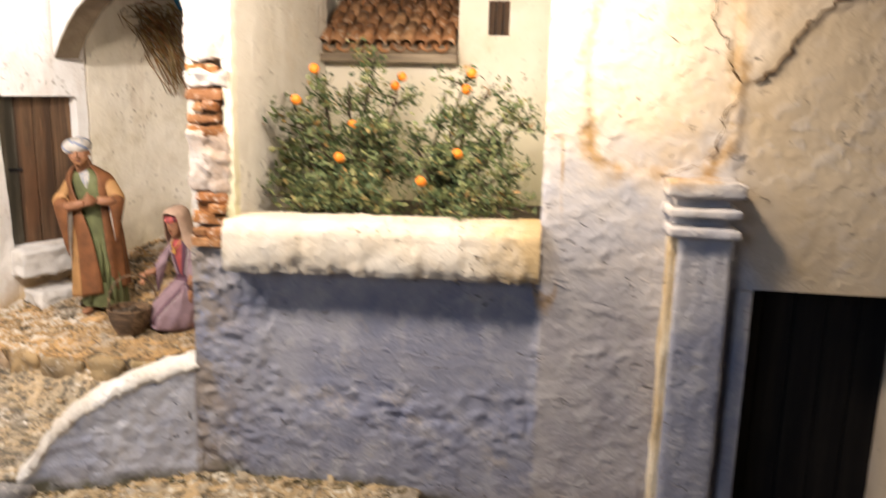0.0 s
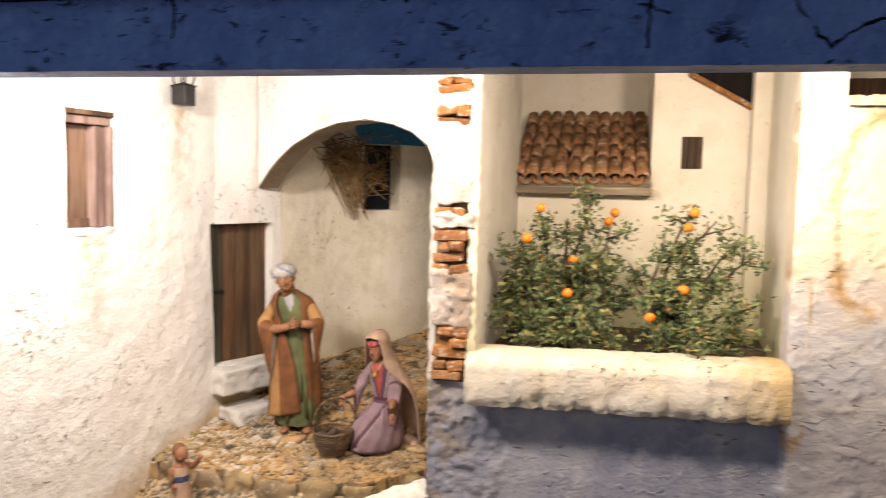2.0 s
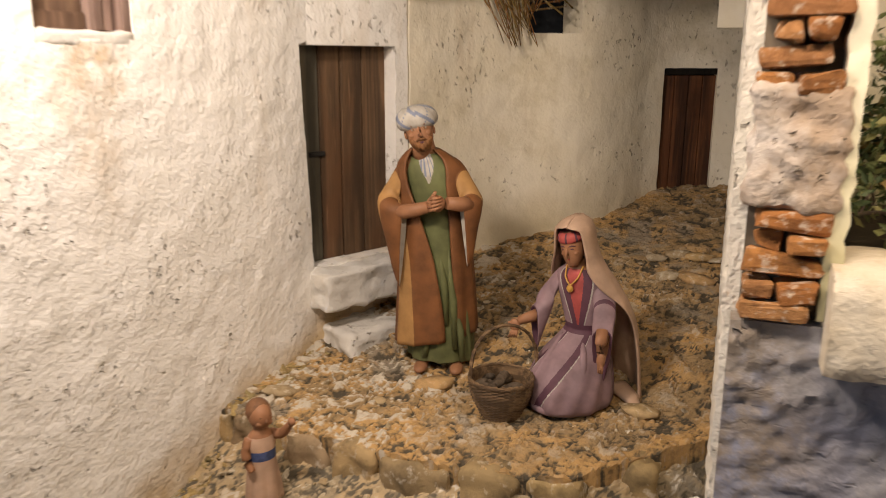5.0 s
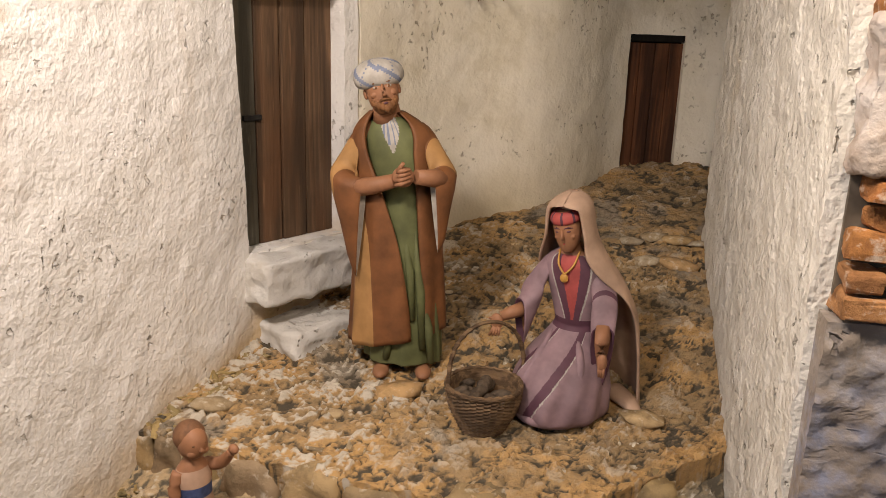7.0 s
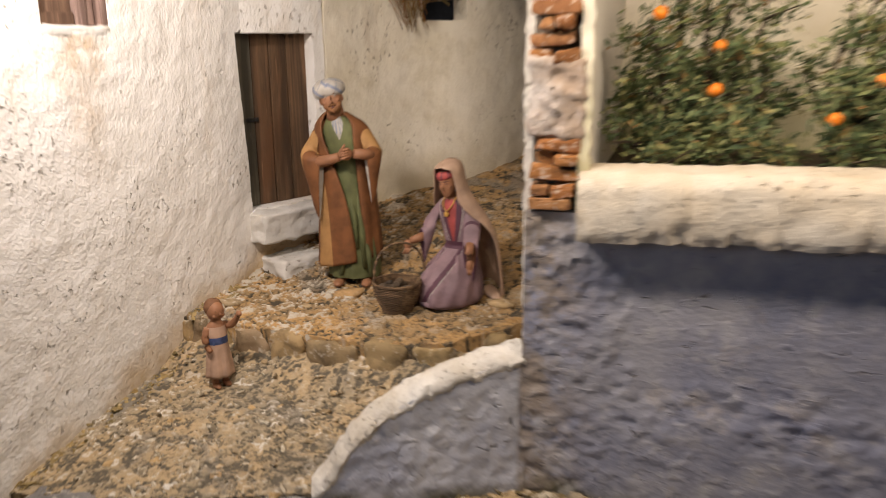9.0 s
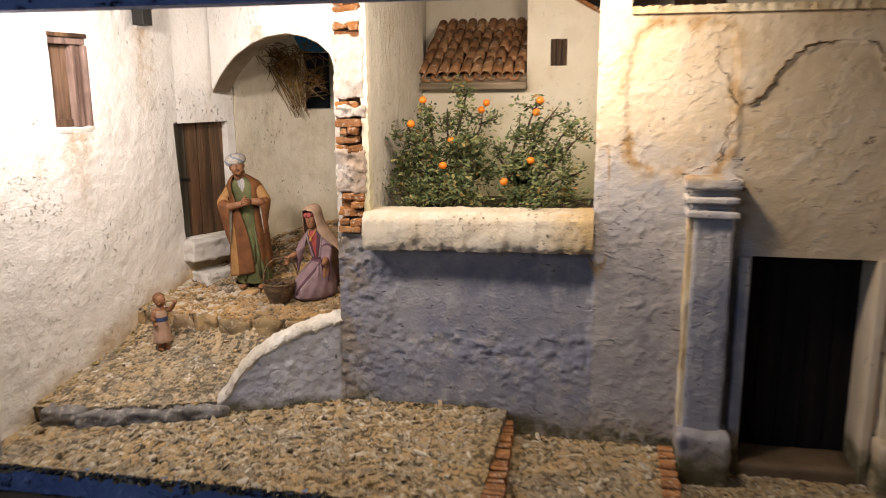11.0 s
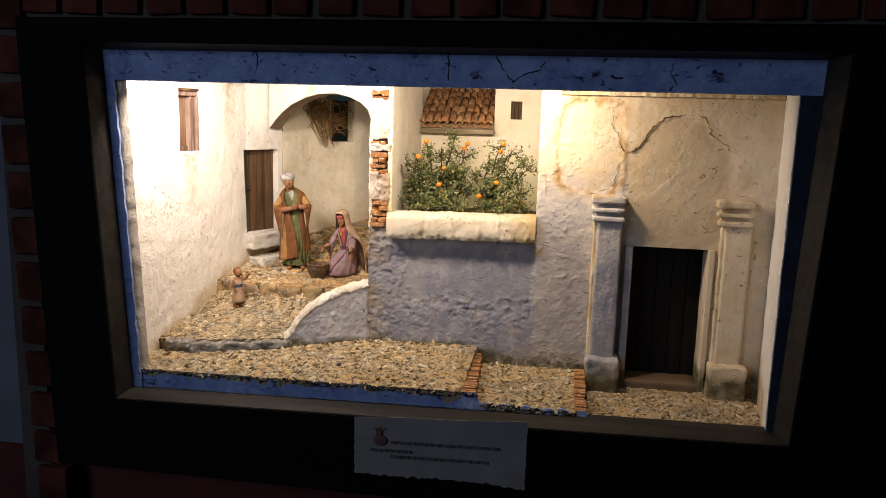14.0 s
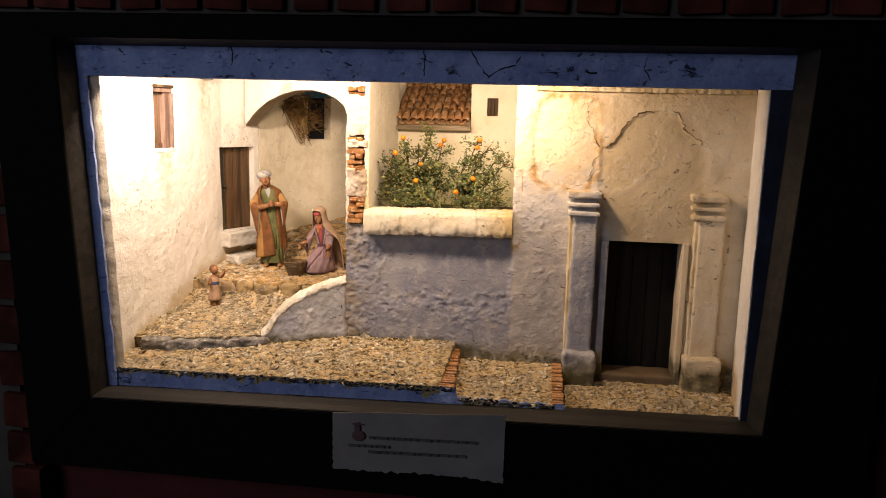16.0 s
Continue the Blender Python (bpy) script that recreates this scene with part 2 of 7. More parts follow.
def front_plaster(name="front_plaster", low=(0.19, 0.20, 0.265), high=(0.30, 0.298, 0.325)):
    """The blue-grey limewash of the garden wall, worn to cream higher up and dirty at its foot."""
    k = Nodes(name)
    x, y, z = k.xyz()
    cream = k.mix(k.ramp(k.noise(20, 5), (0.35, 0), (0.7, 1)), (0.655, 0.56, 0.425), (0.575, 0.465, 0.325))
    cream = k.mix(k.ramp(k.noise(8, 6, 0.7), (0.54, 0), (0.75, 0.7)), cream, (0.48, 0.34, 0.17))
    blue = k.mix(k.ramp(k.noise(11, 6, 0.65), (0.36, 0), (0.64, 1)), low, high)
    blue = k.mix(k.ramp(k.noise(38, 6, 0.7), (0.52, 0), (0.70, 0.75)), blue, (0.40, 0.385, 0.385))
    blue = k.mix(k.ramp(k.noise(19, 5, 0.65), (0.60, 0), (0.72, 0.6)), blue, (0.34, 0.29, 0.24))
    bare = k.mix(k.ramp(k.noise(28, 5, 0.65), (0.4, 0), (0.62, 1)), (0.33, 0.305, 0.30), (0.42, 0.385, 0.355))
    edge_x = k.math("ADD", x, k.math("MULTIPLY", k.math("SUBTRACT", k.noise(90, 3), 0.5), 0.01))
    bare_at = k.n.new("ShaderNodeMapRange")
    bare_at.inputs[1].default_value, bare_at.inputs[2].default_value = 0.001, 0.006
    k.l.new(edge_x, bare_at.inputs[0])
    off = k.n.new("ShaderNodeMapRange")
    off.inputs[1].default_value, off.inputs[2].default_value = 0.108, 0.104
    k.l.new(x, off.inputs[0])
    blue = k.mix(k.math("MULTIPLY", k.math("MULTIPLY", bare_at.outputs[0], off.outputs[0]), 0.75), blue, bare)
    grey = k.mix(k.ramp(k.noise(24, 5, 0.6), (0.4, 0), (0.62, 1)), (0.42, 0.41, 0.42), (0.56, 0.51, 0.45))
    wob = k.math("MULTIPLY", k.math("SUBTRACT", k.noise(22, 6, 0.62), 0.5), 0.13)
    lim = k.math("ADD", k.math("ADD", z, wob), k.math("MULTIPLY", k.math("MAXIMUM", k.math("SUBTRACT", x, 0.160), 0.0), 2.4))

    def over(v, a, b):
        f = k.n.new("ShaderNodeMapRange")
        f.inputs[1].default_value, f.inputs[2].default_value = a, b
        k.l.new(v, f.inputs[0])
        return f.outputs[0]
    c = k.mix(over(lim, 1.30, 1.42), blue, grey)
    c = k.mix(over(lim, 1.43, 1.49), c, cream)
    # the ochre undercoat under the arched break
    ux, uz = k.math("DIVIDE", k.math("SUBTRACT", x, 0.247), 0.092), k.math("DIVIDE", k.math("SUBTRACT", z, 1.452), 0.122)
    under = k.math("ADD", k.math("POWER", k.math("ABSOLUTE", ux), 3.0), k.math("POWER", k.math("ABSOLUTE", uz), 3.0))
    under = over(k.math("ADD", under, k.math("MULTIPLY", wob, 4.0)), 1.1, 0.75)
    c = k.mix(k.math("MULTIPLY", under, 0.65), c, k.mix(k.ramp(k.noise(26, 5), (0.4, 0), (0.6, 1)), (0.50, 0.39, 0.245), (0.44, 0.335, 0.20)))
    # rusty rims where a patch of the top coat has come off
    rim = None
    for cx, cz, rx, rz in ((0.091, 1.522, 0.060, 0.084), (0.006, 1.40, 0.011, 0.075)):
        dx = k.math("DIVIDE", k.math("SUBTRACT", x, cx), rx)
        dz = k.math("DIVIDE", k.math("SUBTRACT", z, cz), rz)
        r = k.math("POWER", k.math("ADD", k.math("POWER", k.math("ABSOLUTE", dx), 4.0), k.math("POWER", k.math("ABSOLUTE", dz), 4.0)), 0.25)
        r = k.math("ADD", r, k.math("MULTIPLY", k.math("SUBTRACT", k.noise(45, 5, 0.6), 0.5), 0.55))
        q = k.ramp(k.math("DIVIDE", r, 2.0), (0.42, 0), (0.485, 1), (0.51, 0.7), (0.57, 0))
        rim = q if rim is None else k.math("MAXIMUM", rim, q)
    rim = k.math("MULTIPLY", rim, k.ramp(k.noise(19, 5, 0.6), (0.42, 0.05), (0.58, 0.95)))
    c = k.mix(rim, c, (0.36, 0.22, 0.08))
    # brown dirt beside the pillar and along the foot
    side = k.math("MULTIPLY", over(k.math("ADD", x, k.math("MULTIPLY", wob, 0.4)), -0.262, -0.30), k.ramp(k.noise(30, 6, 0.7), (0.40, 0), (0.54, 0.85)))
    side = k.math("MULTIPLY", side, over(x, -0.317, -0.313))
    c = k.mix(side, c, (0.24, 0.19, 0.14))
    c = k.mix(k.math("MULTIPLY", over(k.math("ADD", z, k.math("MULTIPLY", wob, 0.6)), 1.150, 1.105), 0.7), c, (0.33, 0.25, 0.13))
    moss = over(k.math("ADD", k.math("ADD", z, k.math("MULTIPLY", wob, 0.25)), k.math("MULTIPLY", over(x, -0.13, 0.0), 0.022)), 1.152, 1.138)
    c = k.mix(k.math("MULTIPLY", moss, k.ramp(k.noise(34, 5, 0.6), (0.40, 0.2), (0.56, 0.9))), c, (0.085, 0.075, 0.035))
    # pits of the garden wall, darkened in colour for the shadow inside
    pit = k.ramp(k.noise(100, 3, 0.6, 0.6, at=k.stretch(0.6, 1, 1)), (0.29, 1), (0.35, 0))
    pit = k.math("MULTIPLY", pit, k.ramp(k.noise(12, 3), (0.42, 0.2), (0.55, 1)))
    c = k.mix(k.math("MULTIPLY", pit, 0.75), c, (0.10, 0.085, 0.08))
    lumps = k.noise(30, 7, 0.58, 0.2)
    flakes = k.ramp(k.noise(70, 3, 0.5, 0.5), (0.50, 0), (0.68, 1))
    flakes = k.math("MULTIPLY", flakes, k.ramp(k.noise(9, 3), (0.42, 0), (0.6, 1)))
    c = k.mix(k.math("MULTIPLY", flakes, 0.35), c, (0.56, 0.54, 0.52))
    crumb = k.math("MULTIPLY", k.ramp(k.noise(105, 3, 0.55, 0.6, at=k.stretch(0.7, 1, 1)), (0.56, 0), (0.68, 1)), k.ramp(k.noise(14, 4, 0.6), (0.48, 0), (0.60, 1)))
    h = k.mix(0.22, k.mix(0.22, k.mix(0.30, lumps, k.noise(125, 2, 0.45, 0.35)), flakes), k.noise(300, 3, 0.5))
    h = k.mix(k.math("MULTIPLY", crumb, 0.32), h, 1.0)
    h = k.mix(pit, h, 0.0)
    return k.done(c, 0.8, h, 1.0, 0.0032)


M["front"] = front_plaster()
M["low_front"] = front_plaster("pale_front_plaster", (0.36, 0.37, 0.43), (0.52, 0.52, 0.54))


def blue_paint():
    """Chalky blue paint with black chips and scratches."""
    k = Nodes("blue_paint")
    c = k.mix(k.ramp(k.noise(14, 5), (0.35, 0), (0.65, 1)), (0.135, 0.19, 0.40), (0.25, 0.33, 0.57))
    c = k.mix(k.ramp(k.noise(70, 6, 0.7), (0.5, 0), (0.7, 0.5)), c, (0.34, 0.42, 0.63))
    crack = k.ramp(k.noise(40, 5, 0.7, 1.5, at=k.stretch(0.35, 1, 1.2)), (0.25, 1), (0.32, 0))
    chip = k.math("MULTIPLY", k.ramp(k.noise(95, 5, 0.7, 0.8, at=k.stretch(0.5, 1, 1)), (0.36, 1), (0.41, 0)), k.ramp(k.noise(16, 4), (0.44, 0), (0.54, 1)))
    c = k.mix(k.math("MAXIMUM", crack, chip), c, (0.02, 0.022, 0.04))
    c = k.mix(k.math("MULTIPLY", k.ramp(k.noise(55, 6, 0.7, at=k.stretch(0.6, 1, 1)), (0.56, 0), (0.68, 1)), 0.5), c, (0.05, 0.065, 0.13))
    h = k.mix(k.math("MULTIPLY", chip, 0.8), k.mix(0.5, k.noise(60, 6, 0.65), k.noise(200, 3)), 0.0)
    return k.done(c, 0.75, h, 0.9, 0.0028)


M["blue"] = blue_paint()
M["navy"] = plain("navy_paint", (0.014, 0.018, 0.034), 0.8, 30, 0.4, 0.4)
M["black_frame"] = plain("black_frame", (0.003, 0.003, 0.003), 0.85, 60, 0.25, 0.1, 0.08)
M["bevel"] = wood("bevel_wood", (0.013, 0.011, 0.009), (0.026, 0.022, 0.018), 30, "x", 0.6)
M["door_wood"] = wood("door_wood", (0.026, 0.015, 0.009), (0.215, 0.125, 0.065), 42, stain=(0.115, 0.050, 0.021))
M["door_grey"] = wood("grey_green_wood", (0.040, 0.035, 0.024), (0.19, 0.17, 0.125), 42, stain=(0.075, 0.055, 0.03))
M["red_wood"] = wood("red_wood", (0.040, 0.015, 0.007), (0.20, 0.080, 0.032), 50, stain=(0.115, 0.042, 0.016))
M["shutter"] = wood("shutter_wood", (0.10, 0.052, 0.032), (0.25, 0.155, 0.10), 50, stain=(0.17, 0.11, 0.06))
M["grey_wood"] = wood("grey_wood", (0.18, 0.11, 0.085), (0.34, 0.24, 0.20))
# near-black wood tone; also colours the panel that stands for the gable's shade
M["dark_wood_and_shade"] = wood("dark_wood_and_shade", (0.005, 0.0035, 0.0025), (0.012, 0.009, 0.006), 60.0, "z", 0.9)
M["sky"] = plain("painted_sky", (0.045, 0.145, 0.20), 0.9, 6, 0.3, 0.0)
# faint teal glow added to the painted board, which the lamps do not reach
sky_glow_shader = M["sky"].node_tree.nodes["Principled BSDF"]
sky_glow_shader.inputs["Emission Color"].default_value = (0.03, 0.11, 0.16, 1)
sky_glow_shader.inputs["Emission Strength"].default_value = 0.12
# dark backing colour that stands for the shade inside openings
M["void_shade"] = plain("dark_blue_shade", (0.02, 0.025, 0.035), 0.9)
M["iron"] = plain("black_iron", (0.015, 0.014, 0.013), 0.5, 90)
M["brick"] = speckled("brick", [(0.30, 0.115, 0.032), (0.40, 0.175, 0.052), (0.20, 0.080, 0.030), (0.44, 0.22, 0.085)], 90, 0.8, 0.9, "object")
M["strip_brick"] = speckled("strip_brick", [(0.34, 0.15, 0.05), (0.44, 0.21, 0.08), (0.26, 0.105, 0.04), (0.38, 0.19, 0.085)], 70, 0.8, 0.6, "object")
M["wall_brick"] = plain("wall_brick", (0.070, 0.017, 0.012), 0.9, 14, 0.5, 0.4, 0.1)
M["room_mortar"] = plain("room_mortar", (0.055, 0.045, 0.04), 0.9, 20)
M["mortar"] = plain("mortar", (0.17, 0.135, 0.095), 0.9, 40, 0.5, 0.6)
M["dark_room"] = plain("dark_room_wall", (0.07, 0.012, 0.012), 0.9, 8)
M["dim_wall"] = plain("dim_room_wall", (0.10, 0.11, 0.14), 0.9, 6)
M["stone"] = speckled("stone", [(0.46, 0.30, 0.13), (0.50, 0.36, 0.19), (0.30, 0.24, 0.16), (0.58, 0.48, 0.33), (0.48, 0.29, 0.12)], 75, 0.85, 0.8, "object")
M["moss"] = speckled("moss", [(0.05, 0.045, 0.02), (0.12, 0.095, 0.04), (0.20, 0.14, 0.055), (0.07, 0.06, 0.03)], 120, 0.9, 0.6, "island")
M["ochre_dirt"] = speckled("ochre_dirt", [(0.36, 0.24, 0.085), (0.26, 0.19, 0.08), (0.43, 0.31, 0.13), (0.14, 0.12, 0.06)], 120, 0.9, 0.6, "island")
M["kerb_grey"] = speckled("grey_kerb", [(0.165, 0.155, 0.148), (0.22, 0.205, 0.19), (0.19, 0.18, 0.172)], 45, 0.8, 0.9, "object")
M["kerb"] = speckled("kerb_stone", [(0.24, 0.17, 0.09), (0.33, 0.23, 0.10), (0.28, 0.20, 0.12), (0.38, 0.26, 0.12)], 45, 0.8, 0.8, "object")


def chip_material():
    """Flakes of stone: each its own tone, ochre and pale in broad patches, speckled."""
    k = Nodes("stone_chips")
    r = k.island()
    a = k.ramp(r, (0.0, (0.20, 0.16, 0.105)), (0.25, (0.33, 0.27, 0.18)), (0.5, (0.43, 0.36, 0.25)), (0.75, (0.29, 0.23, 0.15)), (1.0, (0.60, 0.545, 0.43)))
    b = k.ramp(r, (0.0, (0.16, 0.12, 0.07)), (0.3, (0.34, 0.245, 0.13)), (0.6, (0.42, 0.32, 0.18)), (0.85, (0.26, 0.195, 0.115)), (1.0, (0.52, 0.445, 0.315)))
    c = k.mix(k.ramp(k.noise(11, 5, 0.6), (0.45, 0), (0.57, 1)), a, b)
    c = k.mix(k.ramp(k.noise(130, 6, 0.65), (0.52, 0), (0.66, 0.75)), c, (0.12, 0.09, 0.055))
    c = k.mix(k.ramp(k.noise(240, 4, 0.6), (0.56, 0), (0.68, 0.7)), c, (0.68, 0.62, 0.50))
    return k.done(c, 0.85, k.noise(400, 5, 0.7), 0.7, 0.0015)


M["chips"] = chip_material()


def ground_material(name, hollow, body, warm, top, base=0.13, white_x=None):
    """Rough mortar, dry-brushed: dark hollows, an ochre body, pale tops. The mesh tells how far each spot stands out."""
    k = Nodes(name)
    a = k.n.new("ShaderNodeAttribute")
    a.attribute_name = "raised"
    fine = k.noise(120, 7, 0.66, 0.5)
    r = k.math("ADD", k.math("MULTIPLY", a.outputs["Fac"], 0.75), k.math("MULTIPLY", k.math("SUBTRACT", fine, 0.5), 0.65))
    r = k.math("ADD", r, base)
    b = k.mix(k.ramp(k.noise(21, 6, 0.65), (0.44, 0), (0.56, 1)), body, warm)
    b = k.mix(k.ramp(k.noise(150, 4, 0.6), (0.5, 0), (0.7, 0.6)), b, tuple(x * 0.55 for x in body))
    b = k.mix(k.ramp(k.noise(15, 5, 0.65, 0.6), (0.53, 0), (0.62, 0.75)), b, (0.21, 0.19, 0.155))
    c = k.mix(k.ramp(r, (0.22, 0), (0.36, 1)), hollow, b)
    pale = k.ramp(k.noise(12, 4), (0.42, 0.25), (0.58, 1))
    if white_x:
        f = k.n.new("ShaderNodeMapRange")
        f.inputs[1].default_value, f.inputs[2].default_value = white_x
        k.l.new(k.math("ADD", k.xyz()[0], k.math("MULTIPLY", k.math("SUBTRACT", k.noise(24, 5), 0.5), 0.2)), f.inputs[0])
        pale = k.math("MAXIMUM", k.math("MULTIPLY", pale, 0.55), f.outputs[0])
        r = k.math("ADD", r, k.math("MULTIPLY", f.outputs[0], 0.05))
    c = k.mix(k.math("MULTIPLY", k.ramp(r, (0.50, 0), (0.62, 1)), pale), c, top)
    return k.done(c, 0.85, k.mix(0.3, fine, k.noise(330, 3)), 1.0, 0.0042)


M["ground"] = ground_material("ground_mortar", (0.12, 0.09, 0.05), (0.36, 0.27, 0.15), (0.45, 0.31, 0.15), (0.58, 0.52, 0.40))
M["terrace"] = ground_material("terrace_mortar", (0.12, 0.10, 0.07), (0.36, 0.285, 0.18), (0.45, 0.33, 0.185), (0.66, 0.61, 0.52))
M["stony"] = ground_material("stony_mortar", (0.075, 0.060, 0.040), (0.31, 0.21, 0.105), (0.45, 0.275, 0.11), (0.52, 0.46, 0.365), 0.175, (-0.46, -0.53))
M["eave"] = wood("eave_wood", (0.20, 0.15, 0.10), (0.42, 0.34, 0.24), 50, "x")
M["tile"] = speckled("roof_tile", [(0.34, 0.16, 0.065), (0.44, 0.22, 0.10), (0.29, 0.14, 0.06), (0.52, 0.30, 0.15)], 60, 0.8, 0.5, "object")
M["bark"] = wood("bark", (0.05, 0.035, 0.022), (0.12, 0.085, 0.055), 80)
M["crack"] = plain("crack_dirt", (0.13, 0.075, 0.03), 0.9, 150, 0.5)
M["straw"] = speckled("straw", [(0.30, 0.22, 0.075), (0.20, 0.10, 0.035), (0.36, 0.25, 0.09), (0.28, 0.105, 0.03), (0.15, 0.11, 0.035)], 100, 0.8, 0.2)
M["paper"] = plain("paper", (0.21, 0.185, 0.175), 0.9, 25, 0.1)
M["ink"] = plain("ink", (0.085, 0.075, 0.075), 0.9)
M["emblem"] = plain("emblem_print", (0.12, 0.06, 0.06), 0.9)
M["wicker"] = wood("wicker", (0.09, 0.05, 0.025), (0.24, 0.15, 0.075), 120, "x")


def leaf_material():
    k = Nodes("leaf")
    c = k.ramp(k.island(), (0.0, (0.034, 0.056, 0.024)), (0.32, (0.085, 0.118, 0.046)), (0.68, (0.155, 0.180, 0.068)), (0.92, (0.26, 0.25, 0.10)), (1.0, (0.29, 0.15, 0.045)))
    return k.done(c, 0.6, k.noise(300, 3), 0.2, 0.0005)


M["leaf"] = leaf_material()
M["orange"] = plain("orange_peel", (0.85, 0.24, 0.02), 0.4, 400, 0.12, 0.3)

# clay colours of the figures
M["skin"] = plain("skin_paint", (0.27, 0.125, 0.062), 0.55, 90, 0.15)
M["coat"] = plain("brown_coat_paint", (0.155, 0.061, 0.021), 0.6, 60, 0.3)
M["coat_tan"] = plain("tan_coat_paint", (0.35, 0.19, 0.070), 0.65, 60, 0.2)
M["robe_green"] = plain("green_robe_paint", (0.105, 0.112, 0.044), 0.65, 60, 0.25)
M["cloth_white"] = plain("white_cloth_paint", (0.36, 0.33, 0.285), 0.7, 120, 0.2)
M["stripe_blue"] = plain("blue_stripe_paint", (0.16, 0.18, 0.24), 0.7, 120, 0.2)
M["beard"] = plain("beard_paint", (0.17, 0.072, 0.025), 0.7, 200, 0.3)
M["lilac"] = plain("lilac_robe_paint", (0.225, 0.145, 0.155), 0.65, 60, 0.25)
M["plum"] = plain("plum_trim_paint", (0.085, 0.034, 0.048), 0.65, 60, 0.2)
M["veil"] = plain("beige_veil_paint", (0.40, 0.265, 0.18), 0.65, 60, 0.2)
M["red_cloth"] = plain("red_cloth_paint", (0.32, 0.06, 0.05), 0.65, 100, 0.25)
M["gold"] = plain("gold_paint", (0.45, 0.24, 0.05), 0.4, 100, 0.2)
M["tunic"] = plain("child_tunic_paint", (0.40, 0.26, 0.18), 0.65, 60, 0.2)
M["blue_belt"] = plain("blue_belt_paint", (0.05, 0.07, 0.16), 0.6, 200, 0.4)
M["hair"] = plain("hair_paint", (0.16, 0.075, 0.035), 0.7, 200, 0.3)

# ---- geometry helpers ----
V = Vector


def link(name, bm, mats, parent=None, label="", smooth=False):
    """One mesh object out of a bmesh, in world coordinates."""
    bmesh.ops.recalc_face_normals(bm, faces=bm.faces)
    me = bpy.data.meshes.new(name)
    bm.to_mesh(me)
    bm.free()
    for m in mats if isinstance(mats, (list, tuple)) else [mats]:
        me.materials.append(m)
    if smooth:
        for p in me.polygons:
            p.use_smooth = True
        me.set_sharp_from_angle(angle=radians(50))
    ob = new(name, me)
    if parent is not None:
        ob.parent = parent
        ob.matrix_parent_inverse = Matrix.Translation(-parent.location)
    if label:
        tagged(ob, label)
    return ob


def part(name, bm, material, parent, label="", smooth=False):
    return link(name, bm, material, parent, label, smooth)


def thing(name, at, label, category, group=""):
    ob = new(name)
    ob.location = at
    ob.empty_display_size = 0.02
    return tagged(ob, label, category, group)


def soft(x):
    """A smooth step from 0 to 1."""
    x = min(1.0, max(0.0, x))
    return x * x * (3 - 2 * x)


def rough(p, amp, scale=1.0):
    """Trowel marks: how far plaster stands out at a point."""
    q = p * (38 * scale)
    return amp * (0.75 * noise.fractal(q, 0.9, 2.1, 4) + 0.35 * noise.noise(p * (120 * scale)))


def sheet(f, nu, nv, thick, amp=0.0, scale=1.0, extra=None, face=None, us=None, vs=None, holes=()):
    """A bmesh of a solid slab: its front is f(u, v) with u, v in 0..1, roughened; the back lies thick behind it.
    face: a direction the front looks to. us, vs: grid lines of its own. holes: (u0, u1, v0, v1) cut right through."""
    bm = bmesh.new()
    us = us or [i / nu for i in range(nu + 1)]
    vs = vs or [j / nv for j in range(nv + 1)]
    nu, nv = len(us) - 1, len(vs) - 1
    base = [[V(f(u, v)) for v in vs] for u in us]
    fr, bk = [], []
    for i in range(nu + 1):
        a, b = [], []
        for j in range(nv + 1):
            p = base[i][j]
            du = base[min(i + 1, nu)][j] - base[max(i - 1, 0)][j]
            dv = base[i][min(j + 1, nv)] - base[i][max(j - 1, 0)]
            n = du.cross(dv)
            n = n.normalized() if n.length > 1e-12 else V((0, -1, 0))
            if face is not None and n.dot(V(face)) < 0:
                n = -n
            d = rough(p, amp, scale) if amp else 0.0
            if extra:
                d += extra(p)
            a.append(bm.verts.new(p + n * d))
            b.append(bm.verts.new(p - n * thick))
        fr.append(a)
        bk.append(b)
    cell = [[not any(a < (us[i] + us[i + 1]) / 2 < b and c < (vs[j] + vs[j + 1]) / 2 < d for a, b, c, d in holes) for j in range(nv)] for i in range(nu)]

    def full(i, j):
        return 0 <= i < nu and 0 <= j < nv and cell[i][j]
    for i in range(nu):
        for j in range(nv):
            if not cell[i][j]:
                continue
            bm.faces.new((fr[i][j], fr[i + 1][j], fr[i + 1][j + 1], fr[i][j + 1]))
            bm.faces.new((bk[i][j], bk[i][j + 1], bk[i + 1][j + 1], bk[i + 1][j]))
            if not full(i, j - 1):
                bm.faces.new((fr[i][j], bk[i][j], bk[i + 1][j], fr[i + 1][j]))
            if not full(i, j + 1):
                bm.faces.new((fr[i][j + 1], fr[i + 1][j + 1], bk[i + 1][j + 1], bk[i][j + 1]))
            if not full(i - 1, j):
                bm.faces.new((fr[i][j], fr[i][j + 1], bk[i][j + 1], bk[i][j]))
            if not full(i + 1, j):
                bm.faces.new((fr[i + 1][j], bk[i + 1][j], bk[i + 1][j + 1], fr[i + 1][j + 1]))
    loose = [v for v in bm.verts if not v.link_faces]
    bmesh.ops.delete(bm, geom=loose, context="VERTS")
    return bm


def lines(lo, hi, step, breaks):
    """Grid lines from lo to hi, about step apart, that hit every break; given as 0..1."""
    out = []
    pts = [lo, *sorted(breaks), hi]
    for a, b in zip(pts, pts[1:]):
        n = max(1, round((b - a) / step))
        out += [a + (b - a) * k / n for k in range(n)]
    return [(x - lo) / (hi - lo) for x in (*out, hi)]


